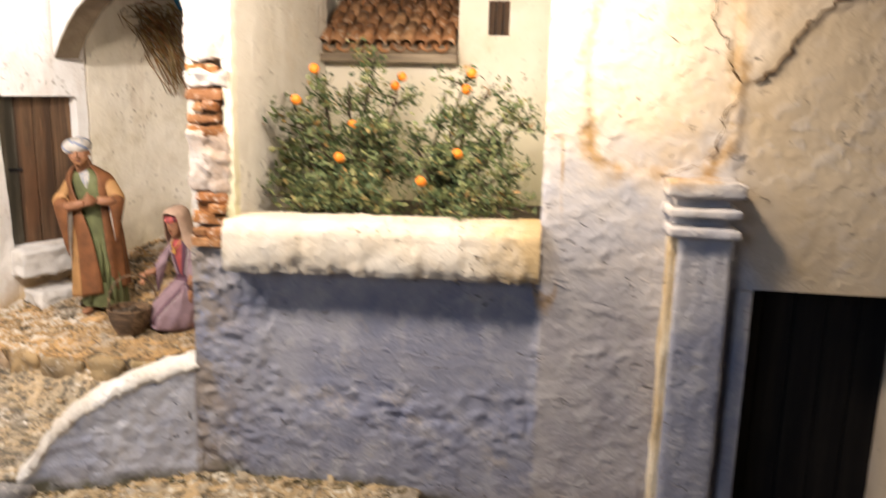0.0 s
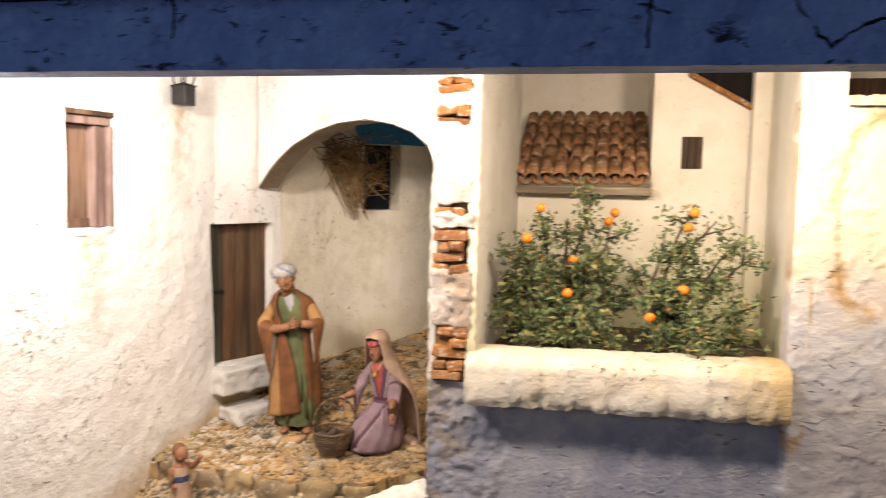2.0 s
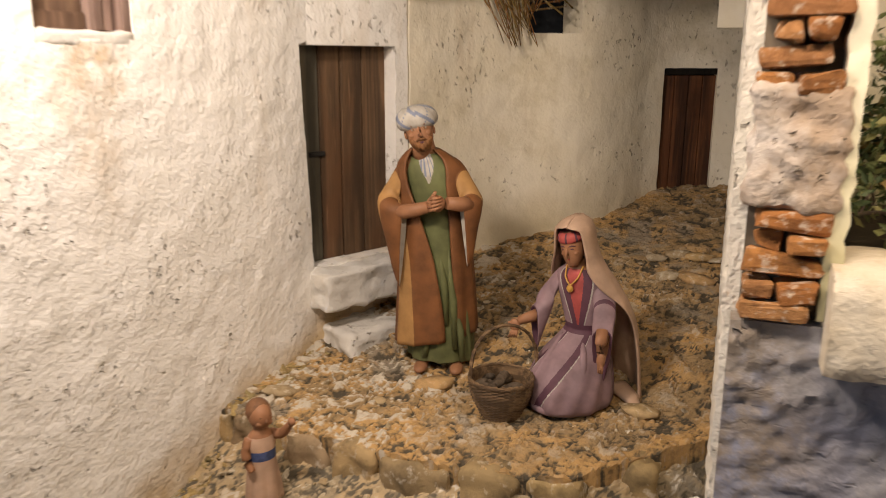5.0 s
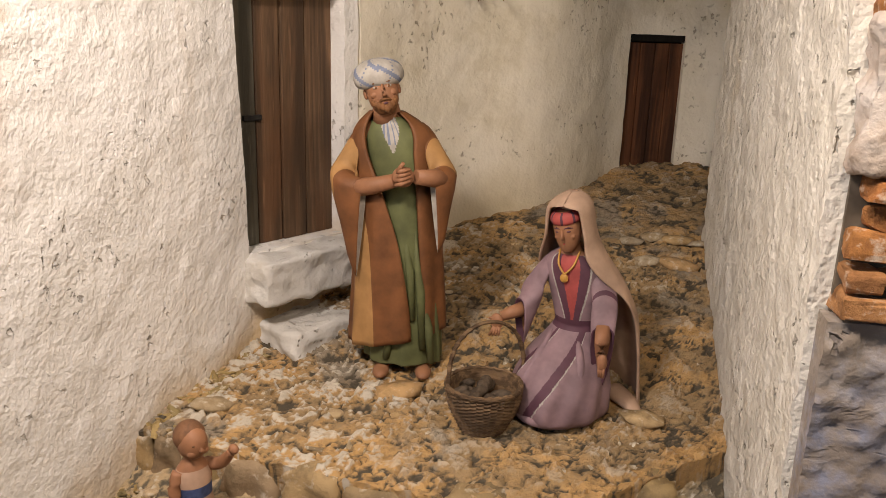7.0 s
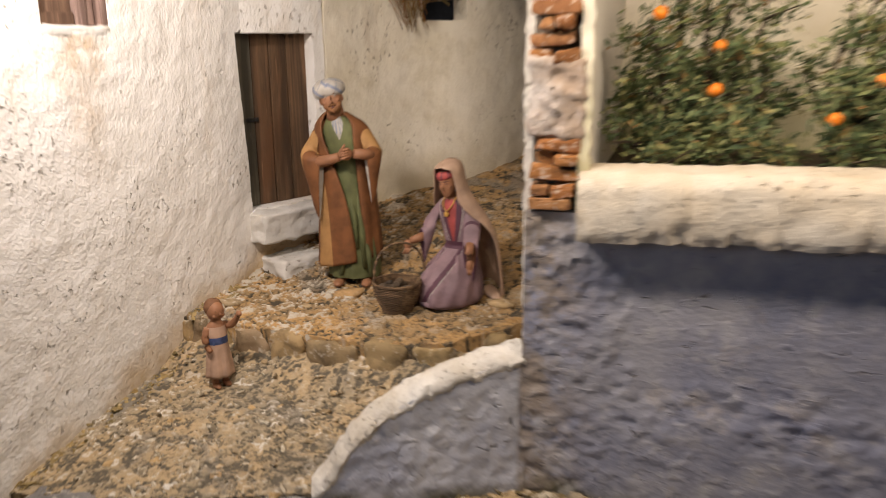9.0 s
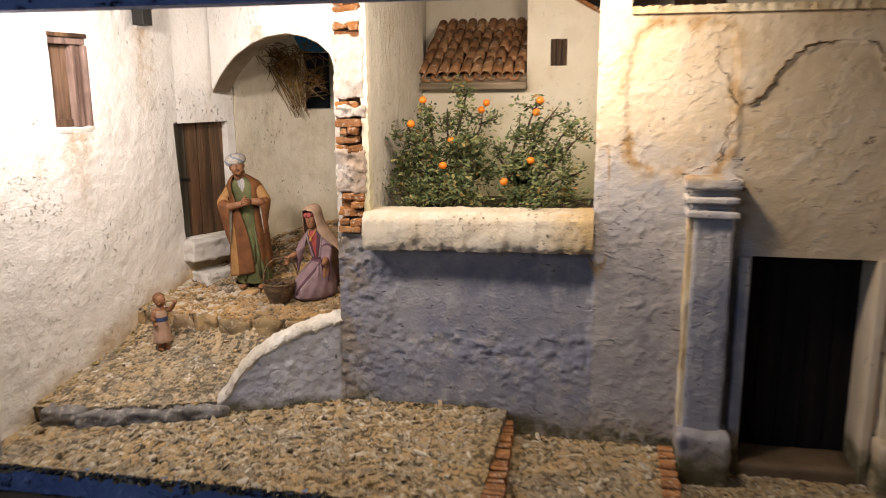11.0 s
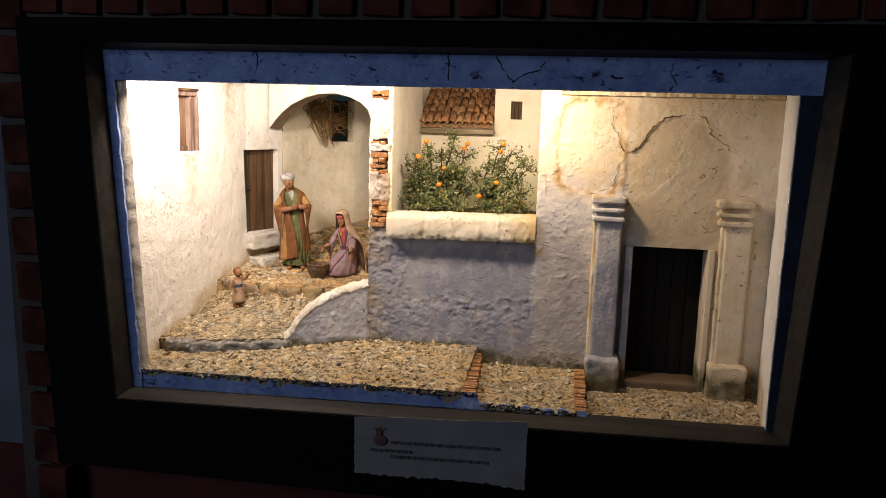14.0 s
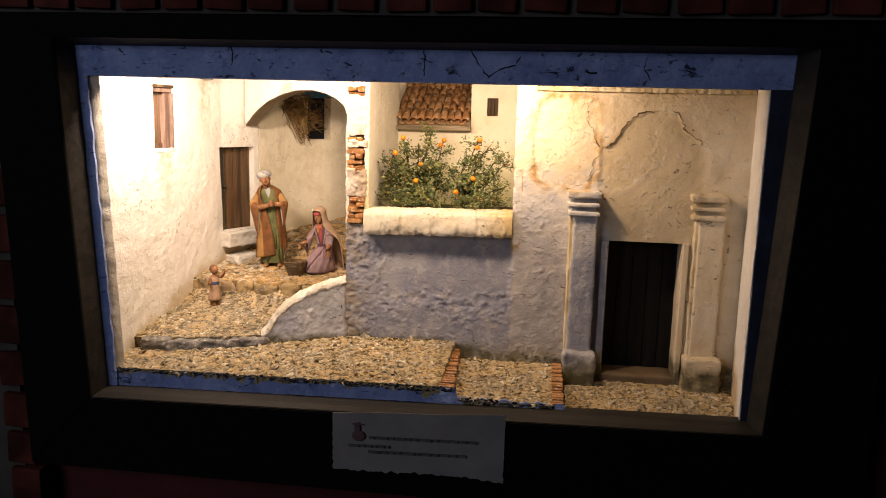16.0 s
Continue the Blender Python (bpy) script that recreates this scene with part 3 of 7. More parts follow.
def merge(a, b):
    """Adds the bmesh b to the bmesh a."""
    me = bpy.data.meshes.new("tmp")
    b.to_mesh(me)
    b.free()
    a.from_mesh(me)
    bpy.data.meshes.remove(me)
    return a


def flat(p0, p1, z0, z1, thick, step=0.004, amp=0.0012, scale=1.0, extra=None, face=(0, -1, 0), holes=()):
    """An upright slab over the plan line p0-p1, from z0 to z1. holes: (s0, s1, z0, z1), s in metres along the line."""
    a, b = V((*p0, 0)), V((*p1, 0))
    n = (b - a).length
    us = lines(0, n, step, {q for h in holes for q in h[:2] if 1e-6 < q < n - 1e-6})
    vs = lines(z0, z1, step, {q for h in holes for q in h[2:] if z0 + 1e-6 < q < z1 - 1e-6})
    cut = [(h[0] / n, h[1] / n, (h[2] - z0) / (z1 - z0), (h[3] - z0) / (z1 - z0)) for h in holes]

    def f(u, v):
        p = a.lerp(b, u)
        return V((p.x, p.y, z0 + (z1 - z0) * v))
    return sheet(f, 0, 0, thick, amp, scale, extra, face, us, vs, cut)


def box(bm, lo, hi, bevel=0.0, mat=0, turn=None, wobble=0.0):
    """A box between two corners, with its edges rounded; turn: a matrix put on it about its middle."""
    lo, hi = V(lo), V(hi)
    c, s = (lo + hi) / 2, hi - lo
    t = bmesh.new()
    bmesh.ops.create_cube(t, size=1)
    for v in t.verts:
        v.co = V((v.co.x * s.x, v.co.y * s.y, v.co.z * s.z))
    if bevel:
        bmesh.ops.bevel(t, geom=list(t.edges), offset=bevel, segments=2, affect="EDGES", profile=0.6)
    for v in t.verts:
        p = turn @ v.co if turn is not None else v.co
        v.co = p + c
        if wobble:
            v.co += V((noise.noise(v.co * 90), noise.noise(v.co * 90 + V((7, 0, 0))), noise.noise(v.co * 90 + V((0, 9, 0))))) * wobble
    for f in t.faces:
        f.material_index = mat
    return merge(bm, t)


def ellipsoid(bm, c, r, mat=0, turn=None, u=14, v=9):
    t = bmesh.new()
    bmesh.ops.create_uvsphere(t, u_segments=u, v_segments=v, radius=1)
    for w in t.verts:
        p = V((w.co.x * r[0], w.co.y * r[1], w.co.z * r[2]))
        w.co = (turn @ p if turn is not None else p) + V(c)
    for f in t.faces:
        f.material_index = mat
        f.smooth = True
    return merge(bm, t)


def tube(bm, pts, radii, seg=8, mat=0, squash=1.0):
    """A round tube through the points, its ends closed."""
    pts = [V(p) for p in pts]
    rings = []
    for i, p in enumerate(pts):
        d = (pts[min(i + 1, len(pts) - 1)] - pts[max(i - 1, 0)])
        d = d.normalized() if d.length > 1e-9 else V((0, 0, 1))
        x = d.cross(V((0, 0, 1)) if abs(d.z) < 0.9 else V((0, 1, 0))).normalized()
        y = d.cross(x).normalized()
        r = radii[i] if isinstance(radii, (list, tuple)) else radii
        rings.append([bm.verts.new(p + x * (r * math.cos(2 * math.pi * k / seg)) + y * (r * squash * math.sin(2 * math.pi * k / seg))) for k in range(seg)])
    for a, b in zip(rings, rings[1:]):
        for k in range(seg):
            f = bm.faces.new((a[k], a[(k + 1) % seg], b[(k + 1) % seg], b[k]))
            f.material_index, f.smooth = mat, True
    for r in (rings[0], rings[-1]):
        f = bm.faces.new(r)
        f.material_index = mat
    return bm


def loft(bm, rings, mat=0, closed=True, caps=True, tint=None):
    """Skins rings of points. tint(i, k): a material index of its own for a face."""
    vs = [[bm.verts.new(V(p)) for p in r] for r in rings]
    n = len(vs[0])
    for i, (a, b) in enumerate(zip(vs, vs[1:])):
        for k in range(n if closed else n - 1):
            f = bm.faces.new((a[k], a[(k + 1) % n], b[(k + 1) % n], b[k]))
            f.material_index = tint(i, k) if tint else mat
            f.smooth = True
    if caps and closed:
        for r in (vs[0], vs[-1]):
            f = bm.faces.new(r)
            f.material_index = mat
    return bm


def pebble_mesh(seed, flatness=0.5):
    """A worn stone of unit size."""
    t = bmesh.new()
    bmesh.ops.create_icosphere(t, subdivisions=1, radius=0.5)
    for v in t.verts:
        v.co *= 1 + 0.45 * noise.noise(v.co * 2.3 + V((seed * 3.7, seed, 0)))
        v.co.z *= flatness
    return t


# ---- the exhibition room ----
def panel(name, lo, hi, mat, label="", category=""):
    bm = bmesh.new()
    box(bm, lo, hi)
    ob = link(name, bm, mat)
    return tagged(ob, label, category, kind="structure")


panel("floor", (-2.6, -2.6, -0.1), (2.6, 0.5, 0.0), M["dim_wall"])
panel("wall_south", (-2.6, -2.7, 0), (2.6, -2.6, 2.8), M["dim_wall"])
panel("wall_west", (-2.7, -2.7, 0), (-2.6, 0.5, 2.8), M["dim_wall"])
panel("wall_east", (2.6, -2.7, 0), (2.7, 0.5, 2.8), M["dim_wall"])
panel("room_ceiling", (-2.6, -2.7, 2.8), (2.6, 0.5, 2.9), M["dim_wall"])
# the red wall with the opening in which the showcase sits
panel("wall_north", (-2.6, 0.45, 0), (2.6, 0.5, 0.95), M["dark_room"])
panel("wall_north_above", (-2.6, 0.45, 1.80), (2.6, 0.5, 2.8), M["dark_room"])
panel("wall_north_left", (-2.6, 0.45, 0.95), (-0.84, 0.5, 1.80), M["dim_wall"])
panel("wall_north_right", (0.56, 0.45, 0.95), (2.6, 0.5, 1.80), M["dark_room"])
panel("wall_north_strip", (-0.84, 0.45, 1.70), (0.56, 0.5, 1.80), M["dark_room"])

# ---- the showcase: black outer frame, brown inner slope, blue painted edge ----
IN_L, IN_R, IN_T = (-0.703, -0.672), (0.405, 0.372), 1.661
show = thing("showcase_frame", (-0.15, 0.42, 0.98), "black wooden picture frame with a brown inner slope", "frame")


def quad_bar(name, a, b, c, d, y0, y1, mat, label=""):
    """A flat bar with the outline a b c d (x, z), from y0 to y1."""
    bm = bmesh.new()
    f = [bm.verts.new((x, y0, z)) for x, z in (a, b, c, d)]
    g = [bm.verts.new((x, y1, z)) for x, z in (a, b, c, d)]
    bm.faces.new(f)
    bm.faces.new(g[::-1])
    for k in range(4):
        bm.faces.new((f[k], f[(k + 1) % 4], g[(k + 1) % 4], g[k]))
    bmesh.ops.bevel(bm, geom=list(bm.edges), offset=0.0015, segments=2, affect="EDGES")
    return part(name, bm, mat, show, label)


OUT = [(-0.826, 1.705), (0.55, 1.70), (0.55, 0.955), (-0.797, 0.955)]
MID = [(-0.714, 1.668), (0.425, 1.668), (0.398, 1.1005), (-0.684, 1.081)]
INN = [(-0.704, 1.660), (0.405, 1.661), (0.384, 1.107), (-0.674, 1.089)]
for k, nm in enumerate(("top_rail", "stile", "bottom_rail", "stile")):
    j = (k + 1) % 4
    quad_bar(nm, OUT[k], OUT[j], MID[j], MID[k], 0.385, 0.45, M["black_frame"])
for k in range(4):
    j = (k + 1) % 4
    bm = bmesh.new()
    p = [(MID[k][0], 0.392, MID[k][1]), (MID[j][0], 0.392, MID[j][1]), (INN[j][0], 0.424, INN[j][1]), (INN[k][0], 0.424, INN[k][1])]
    f = [bm.verts.new(q) for q in p]
    g = [bm.verts.new((x, 0.446, z)) for x, y, z in p]
    bm.faces.new(f)
    bm.faces.new(g[::-1])
    for i in range(4):
        bm.faces.new((f[i], f[(i + 1) % 4], g[(i + 1) % 4], g[i]))
    part("inner_slope", bm, M["bevel"], show, "dark brown sloping inner moulding")

# blue edge of the scenery box: lintel, two jambs, and the ragged front of the street
bm = flat((-0.708, 0.428), (0.408, 0.428), 1.612, 1.672, 0.03, 0.006, 0.0012)
tagged(link("blue_lintel", bm, M["blue"]), "cracked blue painted plaster edge above the scene", "trim", kind="structure")
lintel = bpy.data.objects["blue_lintel"]
for pts in ([(-0.44, 1.66), (-0.437, 1.648), (-0.441, 1.63)], [(-0.135, 1.661), (-0.133, 1.64), (-0.136, 1.618)], [(-0.062, 1.661), (-0.052, 1.642), (-0.036, 1.622), (-0.018, 1.634), (0.004, 1.640), (0.012, 1.655)], [(0.20, 1.661), (0.192, 1.64), (0.205, 1.618)], [(-0.29, 1.655), (-0.275, 1.653)], [(0.10, 1.632), (0.13, 1.629)]):
    line, rad = [], []
    for (xa, za), (xb, zb) in zip(pts, pts[1:]):
        for q in range(6):
            x, z = xa + (xb - xa) * q / 6, za + (zb - za) * q / 6
            line.append((x + 0.003 * noise.noise(V((x * 150, z * 150, 1))), 0.4282, z + 0.002 * noise.noise(V((x * 150, z * 150, 4)))))
            rad.append(0.0011 + 0.0008 * noise.noise(V((x * 120, z * 120, 2))))
    bm = bmesh.new()
    tube(bm, line, rad, 6)
    part("crack", bm, M["dark_wood_and_shade"], lintel, "dark crack")
bm = sheet(lambda u, v: V((-0.681 - 0.027 * v + u * (0.022 + 0.003 * noise.noise(V((v * 20, 0, 0)))), 0.428, 1.085 + 0.527 * v)), 6, 110, 0.005, 0.0014, 1, None, (0, -1, 0))
tagged(link("blue_jamb", bm, M["blue"]), "blue painted plaster edge beside the white wall", "trim", kind="structure")
bm = sheet(lambda u, v: V((-0.667 - 0.024 * v + u * 0.016, 0.433 + 0.012 * u * u, 1.085 + 0.545 * v)), 5, 120, 0.02, 0.0022, 1, None, (0.2, -1, 0))
tagged(link("wall_edge", bm, M["edge"], smooth=True), "plaster edge of the house wall, toned tan as it is unlit", "trim", kind="structure")
bm = sheet(lambda u, v: V((0.3745 + 0.0012 * noise.noise(V((v * 9, 0, 3))) + u * (0.027 + 0.008 * v), 0.428, 1.085 + 0.527 * v)), 6, 110, 0.005, 0.0014, 1, None, (0, -1, 0))
tagged(link("blue_jamb", bm, M["navy"]), "dark blue painted plaster edge beside the doorway", "trim", kind="structure")


def street_edge(x):
    if x < -0.072:
        return 1.1195 + 0.005 * (x + 0.67) / 0.57
    return 1.109 if x < 0.106 else 1.080


def edge_point(u, v):
    x = -0.68 + 1.05 * u
    ragged = 0.0042 * noise.fractal(V((x * 55, 0, 0)), 0.7, 2.2, 4)
    return V((x, 0.430 + 0.006 * v * v, 1.06 + (street_edge(x) - 1.06 + ragged) * v))


bm = sheet(edge_point, 420, 16, 0.012, 0.0022, 1.4, None, (0, -1, 0))
edge_ob = tagged(link("blue_street_edge", bm, M["blue"], smooth=True), "ragged blue painted front edge of the street", "trim", kind="structure")
rng = random.Random(77)
crumbs = bmesh.new()
for k in range(300):
    x = rng.uniform(-0.66, 0.088)
    z = street_edge(x) + rng.uniform(-0.006, 0.002)
    s = rng.uniform(0.0008, 0.0030)
    ellipsoid(crumbs, (x, 0.4305 + rng.uniform(-0.001, 0.004), z), (s * rng.uniform(0.8, 2.0), s * 0.7, s * rng.uniform(0.5, 0.9)), 0, Matrix.Rotation(rng.uniform(-0.5, 0.5), 3, "Y"), 6, 4)
tagged(part("crumbs", crumbs, M["navy"], edge_ob, "dark navy crumbs of broken plaster"), kind="stuff")

# shell of the box
panel("box_ceiling", (-0.80, 0.46, 1.80), (0.50, 1.50, 1.81), M["dim_wall"])
panel("painted_sky_backdrop", (-0.80, 1.42, 1.0), (0.50, 1.43, 1.80), M["sky"])
panel("box_side", (-0.80, 0.46, 1.0), (-0.79, 1.42, 1.80), M["dim_wall"])
panel("box_side", (0.49, 0.46, 1.0), (0.50, 1.42, 1.80), M["dim_wall"])
panel("box_floor", (-0.80, 0.46, 0.99), (0.50, 1.42, 1.0), M["dim_wall"])


# ---- walls of the scene ----
def wall(name, bm, mat, label, category="wall", smooth=True):
    return tagged(link(name, bm, mat, smooth=smooth), label, category, kind="structure")


LEFT = [(0.42, -0.692), (0.62, -0.674), (0.68, -0.666), (0.76, -0.655), (0.852, -0.643)]


def left_at(y):
    """The foot line of the house wall: slightly bowed."""
    for (a, p), (b, q) in zip(LEFT, LEFT[1:]):
        if y <= b:
            return (p + (q - p) * (y - a) / (b - a), y)
    return (LEFT[-1][1], y)


TOPZ = 1.695
WY0, WY1, WZ0, WZ1 = 0.619, 0.684, 1.482, 1.606     # small window
EAST = (1, 0, 0)
YA, YZ = 0.444, 0.852
us = lines(YA, YZ, 0.0032, {WY0, WY1})
vs = lines(1.05, TOPZ, 0.0032, {WZ0, WZ1})


def house_point(u, v):
    z = 1.05 + (TOPZ - 1.05) * v
    slant = 0.010 * min(1.0, max(0.0, (z - 1.298) / 0.18)) * (1.0 if z < 1.4835 else 0.0)
    y = YA + (YZ - YA) * u
    return V((*left_at(y - slant * soft((y - 0.75) / (YZ - 0.75))), z))


bm = sheet(house_point, 0, 0, 0.045, 0.0014, 1, None, EAST, us, vs,
           [((WY0 - YA) / (YZ - YA), (WY1 - YA) / (YZ - YA), (WZ0 - 1.05) / (TOPZ - 1.05), (WZ1 - 1.05) / (TOPZ - 1.05))])
wall("house_wall", bm, M["white_wall"], "rough whitewashed plaster house wall with brown stains")

# the wall goes on, turned, with the plank door in it
D0, D1, D2 = V((-0.643, 0.852)), V((-0.603, 0.938)), V((-0.598, 0.952))
DZ0, DZ1 = 1.298, 1.482
bm = flat(D0, D2, 1.15, TOPZ, 0.05, 0.004, 0.0013, face=EAST, holes=[(-0.001, (D1 - D0).length, DZ0, DZ1)])
wall("door_wall", bm, M["white_wall"], "whitewashed plaster wall round the plank door")

# curved wall at the back of the alley
BACK = [V((-0.600, 0.946)), V((-0.572, 1.02)), V((-0.522, 1.080)), V((-0.468, 1.106)), V((-0.427, 1.166)), V((-0.400, 1.222)), V((-0.340, 1.250)), V((-0.20, 1.255))]
BLEN = [0.0]
for a, b in zip(BACK, BACK[1:]):
    BLEN.append(BLEN[-1] + (b - a).length)


def back_at(s):
    """A point of the back wall's line at s metres along it, rounded over the corners."""
    def raw(q):
        q = min(max(q, 0), BLEN[-1])
        for k in range(len(BACK) - 1):
            if q <= BLEN[k + 1]:
                return BACK[k].lerp(BACK[k + 1], (q - BLEN[k]) / (BLEN[k + 1] - BLEN[k]))
        return BACK[-1]
    w = 0.0
    p = V((0, 0))
    for o in (-0.03, -0.015, 0, 0.015, 0.03):
        p += raw(s + o)
        w += 1
    return p / w


S_W0, S_W1 = BLEN[2], BLEN[3]              # the loft opening
S_D0, S_D1 = BLEN[5], BLEN[6]              # the back door
UZ0, UZ1 = 1.497, 1.672
BD0, BD1 = 1.322, 1.462


def back_wall(s0, s1, z0, z1, holes):
    us = lines(s0, s1, 0.004, {q for h in holes for q in h[:2]})
    vs = lines(z0, z1, 0.004, {q for h in holes for q in h[2:]})
    n = s1 - s0

    def f(u, v):
        p = back_at(s0 + n * u)
        top = z1 - 0.078 * min(1, max(0, (s0 + n * u - S_W0 + 0.045) / 0.040))
        return V((p.x, p.y, min(z0 + (z1 - z0) * v, top + 0.00002 * v)))
    return sheet(f, 0, 0, 0.04, 0.0013, 1, None, (0.6, -1, 0), us, vs, [((h[0] - s0) / n, (h[1] - s0) / n, (h[2] - z0) / (z1 - z0), (h[3] - z0) / (z1 - z0)) for h in holes])


bm = back_wall(0, BLEN[-1], 1.15, 1.675, [(S_W0, S_W1, UZ0, UZ1), (S_D0, S_D1, BD0, BD1)])
wall("alley_wall", bm, M["alley_wall"], "curved cream plaster wall at the end of the alley, stained at its foot")

# wall between the alley and the yard; its near end shows bricks
PX0, PX1, PY = -0.313, -0.272, 0.652
bm = sheet(lambda u, v: V((PX0 - 0.004 * math.sin(3 * v), PY + 0.012 + 0.41 * u, 1.10 + 0.595 * v)), 110, 150, 0.018, 0.0026, 1.5, None, (-1, 0, 0))
merge(bm, sheet(lambda u, v: V((PX1 + 0.006 * u, PY + 0.012 + 0.26 * u, 1.30 + 0.395 * v)), 52, 80, 0.018, 0.0008, 1, None, (1, 0, 0)))
wall("dividing_wall", bm, M["brushed_wall"], "white plaster wall between the alley and the orange yard")
bm = flat((PX0 + 0.003, PY + 0.010), (PX1 - 0.003, PY + 0.010), 1.35, TOPZ, 0.015, 0.004, 0.0016)
wall("pillar_end", bm, M["mortar"], "crumbling mortar at the end of the dividing wall", "wall")

# arch over the alley
A0, A1 = V((-0.612, 0.911)), V((-0.311, 0.656))
ARCH = [(0.0, 1.530), (0.08, 1.552), (0.16, 1.568), (0.25, 1.583), (0.4, 1.598), (0.53, 1.605), (0.68, 1.606), (0.8, 1.600), (0.9, 1.590), (0.97, 1.576), (1.0, 1.555)]


def arch_z(s):
    for (a, x), (b, y) in zip(ARCH, ARCH[1:]):
        if s <= b:
            t = (s - a) / (b - a)
            return x + (y - x) * t
    return ARCH[-1][1]


def arch_f(u, v):
    p = A0.lerp(A1, u)
    z = arch_z(u)
    return V((p.x, p.y, z + (TOPZ - z) * v))


wall("arch_wall", sheet(arch_f, 96, 34, 0.009, 0.0016, 1, None, (-0.6, -1, 0)), M["white_wall"], "white plaster wall with a wide low arch over the alley", "arch")

# underside strip of the arch, with its shade painted into the brown
arch_back = V((-(A1 - A0).y, (A1 - A0).x)).normalized()
arch_back = arch_back if arch_back.y > 0 else -arch_back
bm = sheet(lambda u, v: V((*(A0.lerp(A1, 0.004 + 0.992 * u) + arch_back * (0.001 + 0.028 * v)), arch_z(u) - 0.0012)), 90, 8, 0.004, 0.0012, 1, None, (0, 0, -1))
part("soffit", bm, M["soffit"], bpy.data.objects["arch_wall"], "dirty underside of the arch, darkened to brown for its shade", True)

# front wall: the garden wall with the blue-grey wash
X0, X1 = PX0, 0.415
FY = 0.652
LX0, LX1, LZ0, LZ1 = -0.273, 0.0, 1.346, 1.396      # ledge
RX0, RX1, RZ0, RZ1 = 0.177, 0.306, 1.098, 1.347     # doorway


def line_z(pts, x):
    if x <= pts[0][0] or x >= pts[-1][0]:
        return None
    for (a, z), (b, w) in zip(pts, pts[1:]):
        if x <= b:
            return z + (w - z) * (x - a) / (b - a)


PEEL = [(0.148, 1.510), (0.177, 1.526), (0.194, 1.554), (0.225, 1.579), (0.282, 1.577), (0.295, 1.549), (0.318, 1.533), (0.345, 1.513)]


def peel(p):
    """Ridges of thick plaster, and the face stepping back where an upper coat has fallen off."""
    x, z = p.x, p.z
    w = 0.005 * noise.noise(V((x * 70, z * 70, 0))) + 0.003 * noise.noise(V((x * 190, z * 190, 3)))
    d = 0.0
    lz = line_z(PEEL, x)
    if lz is not None:
        d -= 0.0022 * soft((lz + w - z) / 0.004) * soft((z - 1.36) / 0.12) * soft((x - 0.148) / 0.01) * soft((0.345 - x) / 0.02)
    r = (abs((x - 0.091) / 0.060) ** 4 + abs((z - 1.522) / 0.084) ** 4) ** 0.25 + w * 14
    d -= 0.0026 * soft((1 - r) / 0.09)
    smooth_panel = soft((x + 0.262 + 3 * w) / 0.03) * soft((0.004 - x + w) / 0.008) * soft((z - 1.19 + 6 * w) / 0.05)
    d -= 0.0035 * smooth_panel
    q = V((x * 80, z * 105, 5.0))
    flake = soft((noise.fractal(q, 0.9, 2.0, 3) - 0.22) / 0.10)
    where = soft((noise.noise(V((x * 15, z * 15, 9))) + 0.12) / 0.25)
    d += 0.0010 * flake * where * (1 - 0.8 * smooth_panel) * (1.0 if x < 0.12 else 0.35)
    broken = soft((-0.258 - x + 4 * w) / 0.02) * soft((1.372 - z) / 0.02)
    d += broken * (0.0022 * noise.fractal(V((x * 60, z * 95, 2.0)), 0.6, 2.2, 5) + 0.0010)
    return d + rough(p, 0.0009, 1.0) * (1 - 0.65 * smooth_panel)


bm = flat((X0, FY), (X1, FY), 1.05, 1.617, 0.03, 0.0024, 0.0003, 0.85, peel, holes=[(-0.01, -X0, 1.357, 1.64), (RX0 - X0, RX1 - X0, 1.0, RZ1)])
wall("garden_wall", bm, M["front"], "blue-grey limewashed garden wall, worn to cream, with peeling plaster")

cap_bm = sheet(lambda u, v: V((0.036 + 0.372 * u, 0.6445 + 0.002 * noise.noise(V((u * 40, 0, 0))), 1.6115 + (0.008 + 0.0025 * noise.noise(V((u * 55, 4, 0)))) * v)), 180, 5, 0.02, 0.0016, 1.4, None, (0, -1, 0))
wall("wall_cap", cap_bm, M["bead"], "rough cream plaster lip along the top of the garden wall", "trim")

# right side wall, splayed
wall("side_wall", flat((0.3735, 0.434), (0.412, 0.652), 1.05, 1.64, 0.02, 0.004, 0.0013, face=(-1, 0, 0)), M["white_wall"], "cream plaster side wall beside the doorway")

# right post of the yard opening
bm = sheet(lambda u, v: V((LX1 + 0.002 + 0.018 * u, 0.662 + 0.25 * u, 1.30 + 0.395 * v)), 52, 80, 0.02, 0.0008, 1, None, (-1, 0, 0))
merge(bm, flat((LX1, FY + 0.002), (0.034, FY + 0.002), 1.6175, TOPZ, 0.02, 0.004, 0.0012))
wall("yard_post", bm, M["yard_wall"], "white plaster post beside the yard opening")

# yard: back wall, taller wall behind the tiled roof, house with the little square window
YB = 0.918
HX = -0.108
SX0, SX1, SZ0, SZ1 = -0.074, -0.050, 1.564, 1.602
bm = flat((-0.30, YB), (0.04, YB), 1.25, 1.79, 0.03, 0.005, 0.0009, holes=[(-0.01, HX + 0.30, 1.535, 1.8), (SX0 + 0.30, SX1 + 0.30, SZ0, SZ1)])
wall("yard_wall", bm, M["yard_wall"], "cream plaster wall behind the orange trees, greenish at its foot")
wall("upper_house_wall", flat((-0.34, 1.075), (HX + 0.01, 1.075), 1.50, 1.79, 0.02, 0.006, 0.0008), M["yard_wall"], "shaded cream wall above the tiled roof")
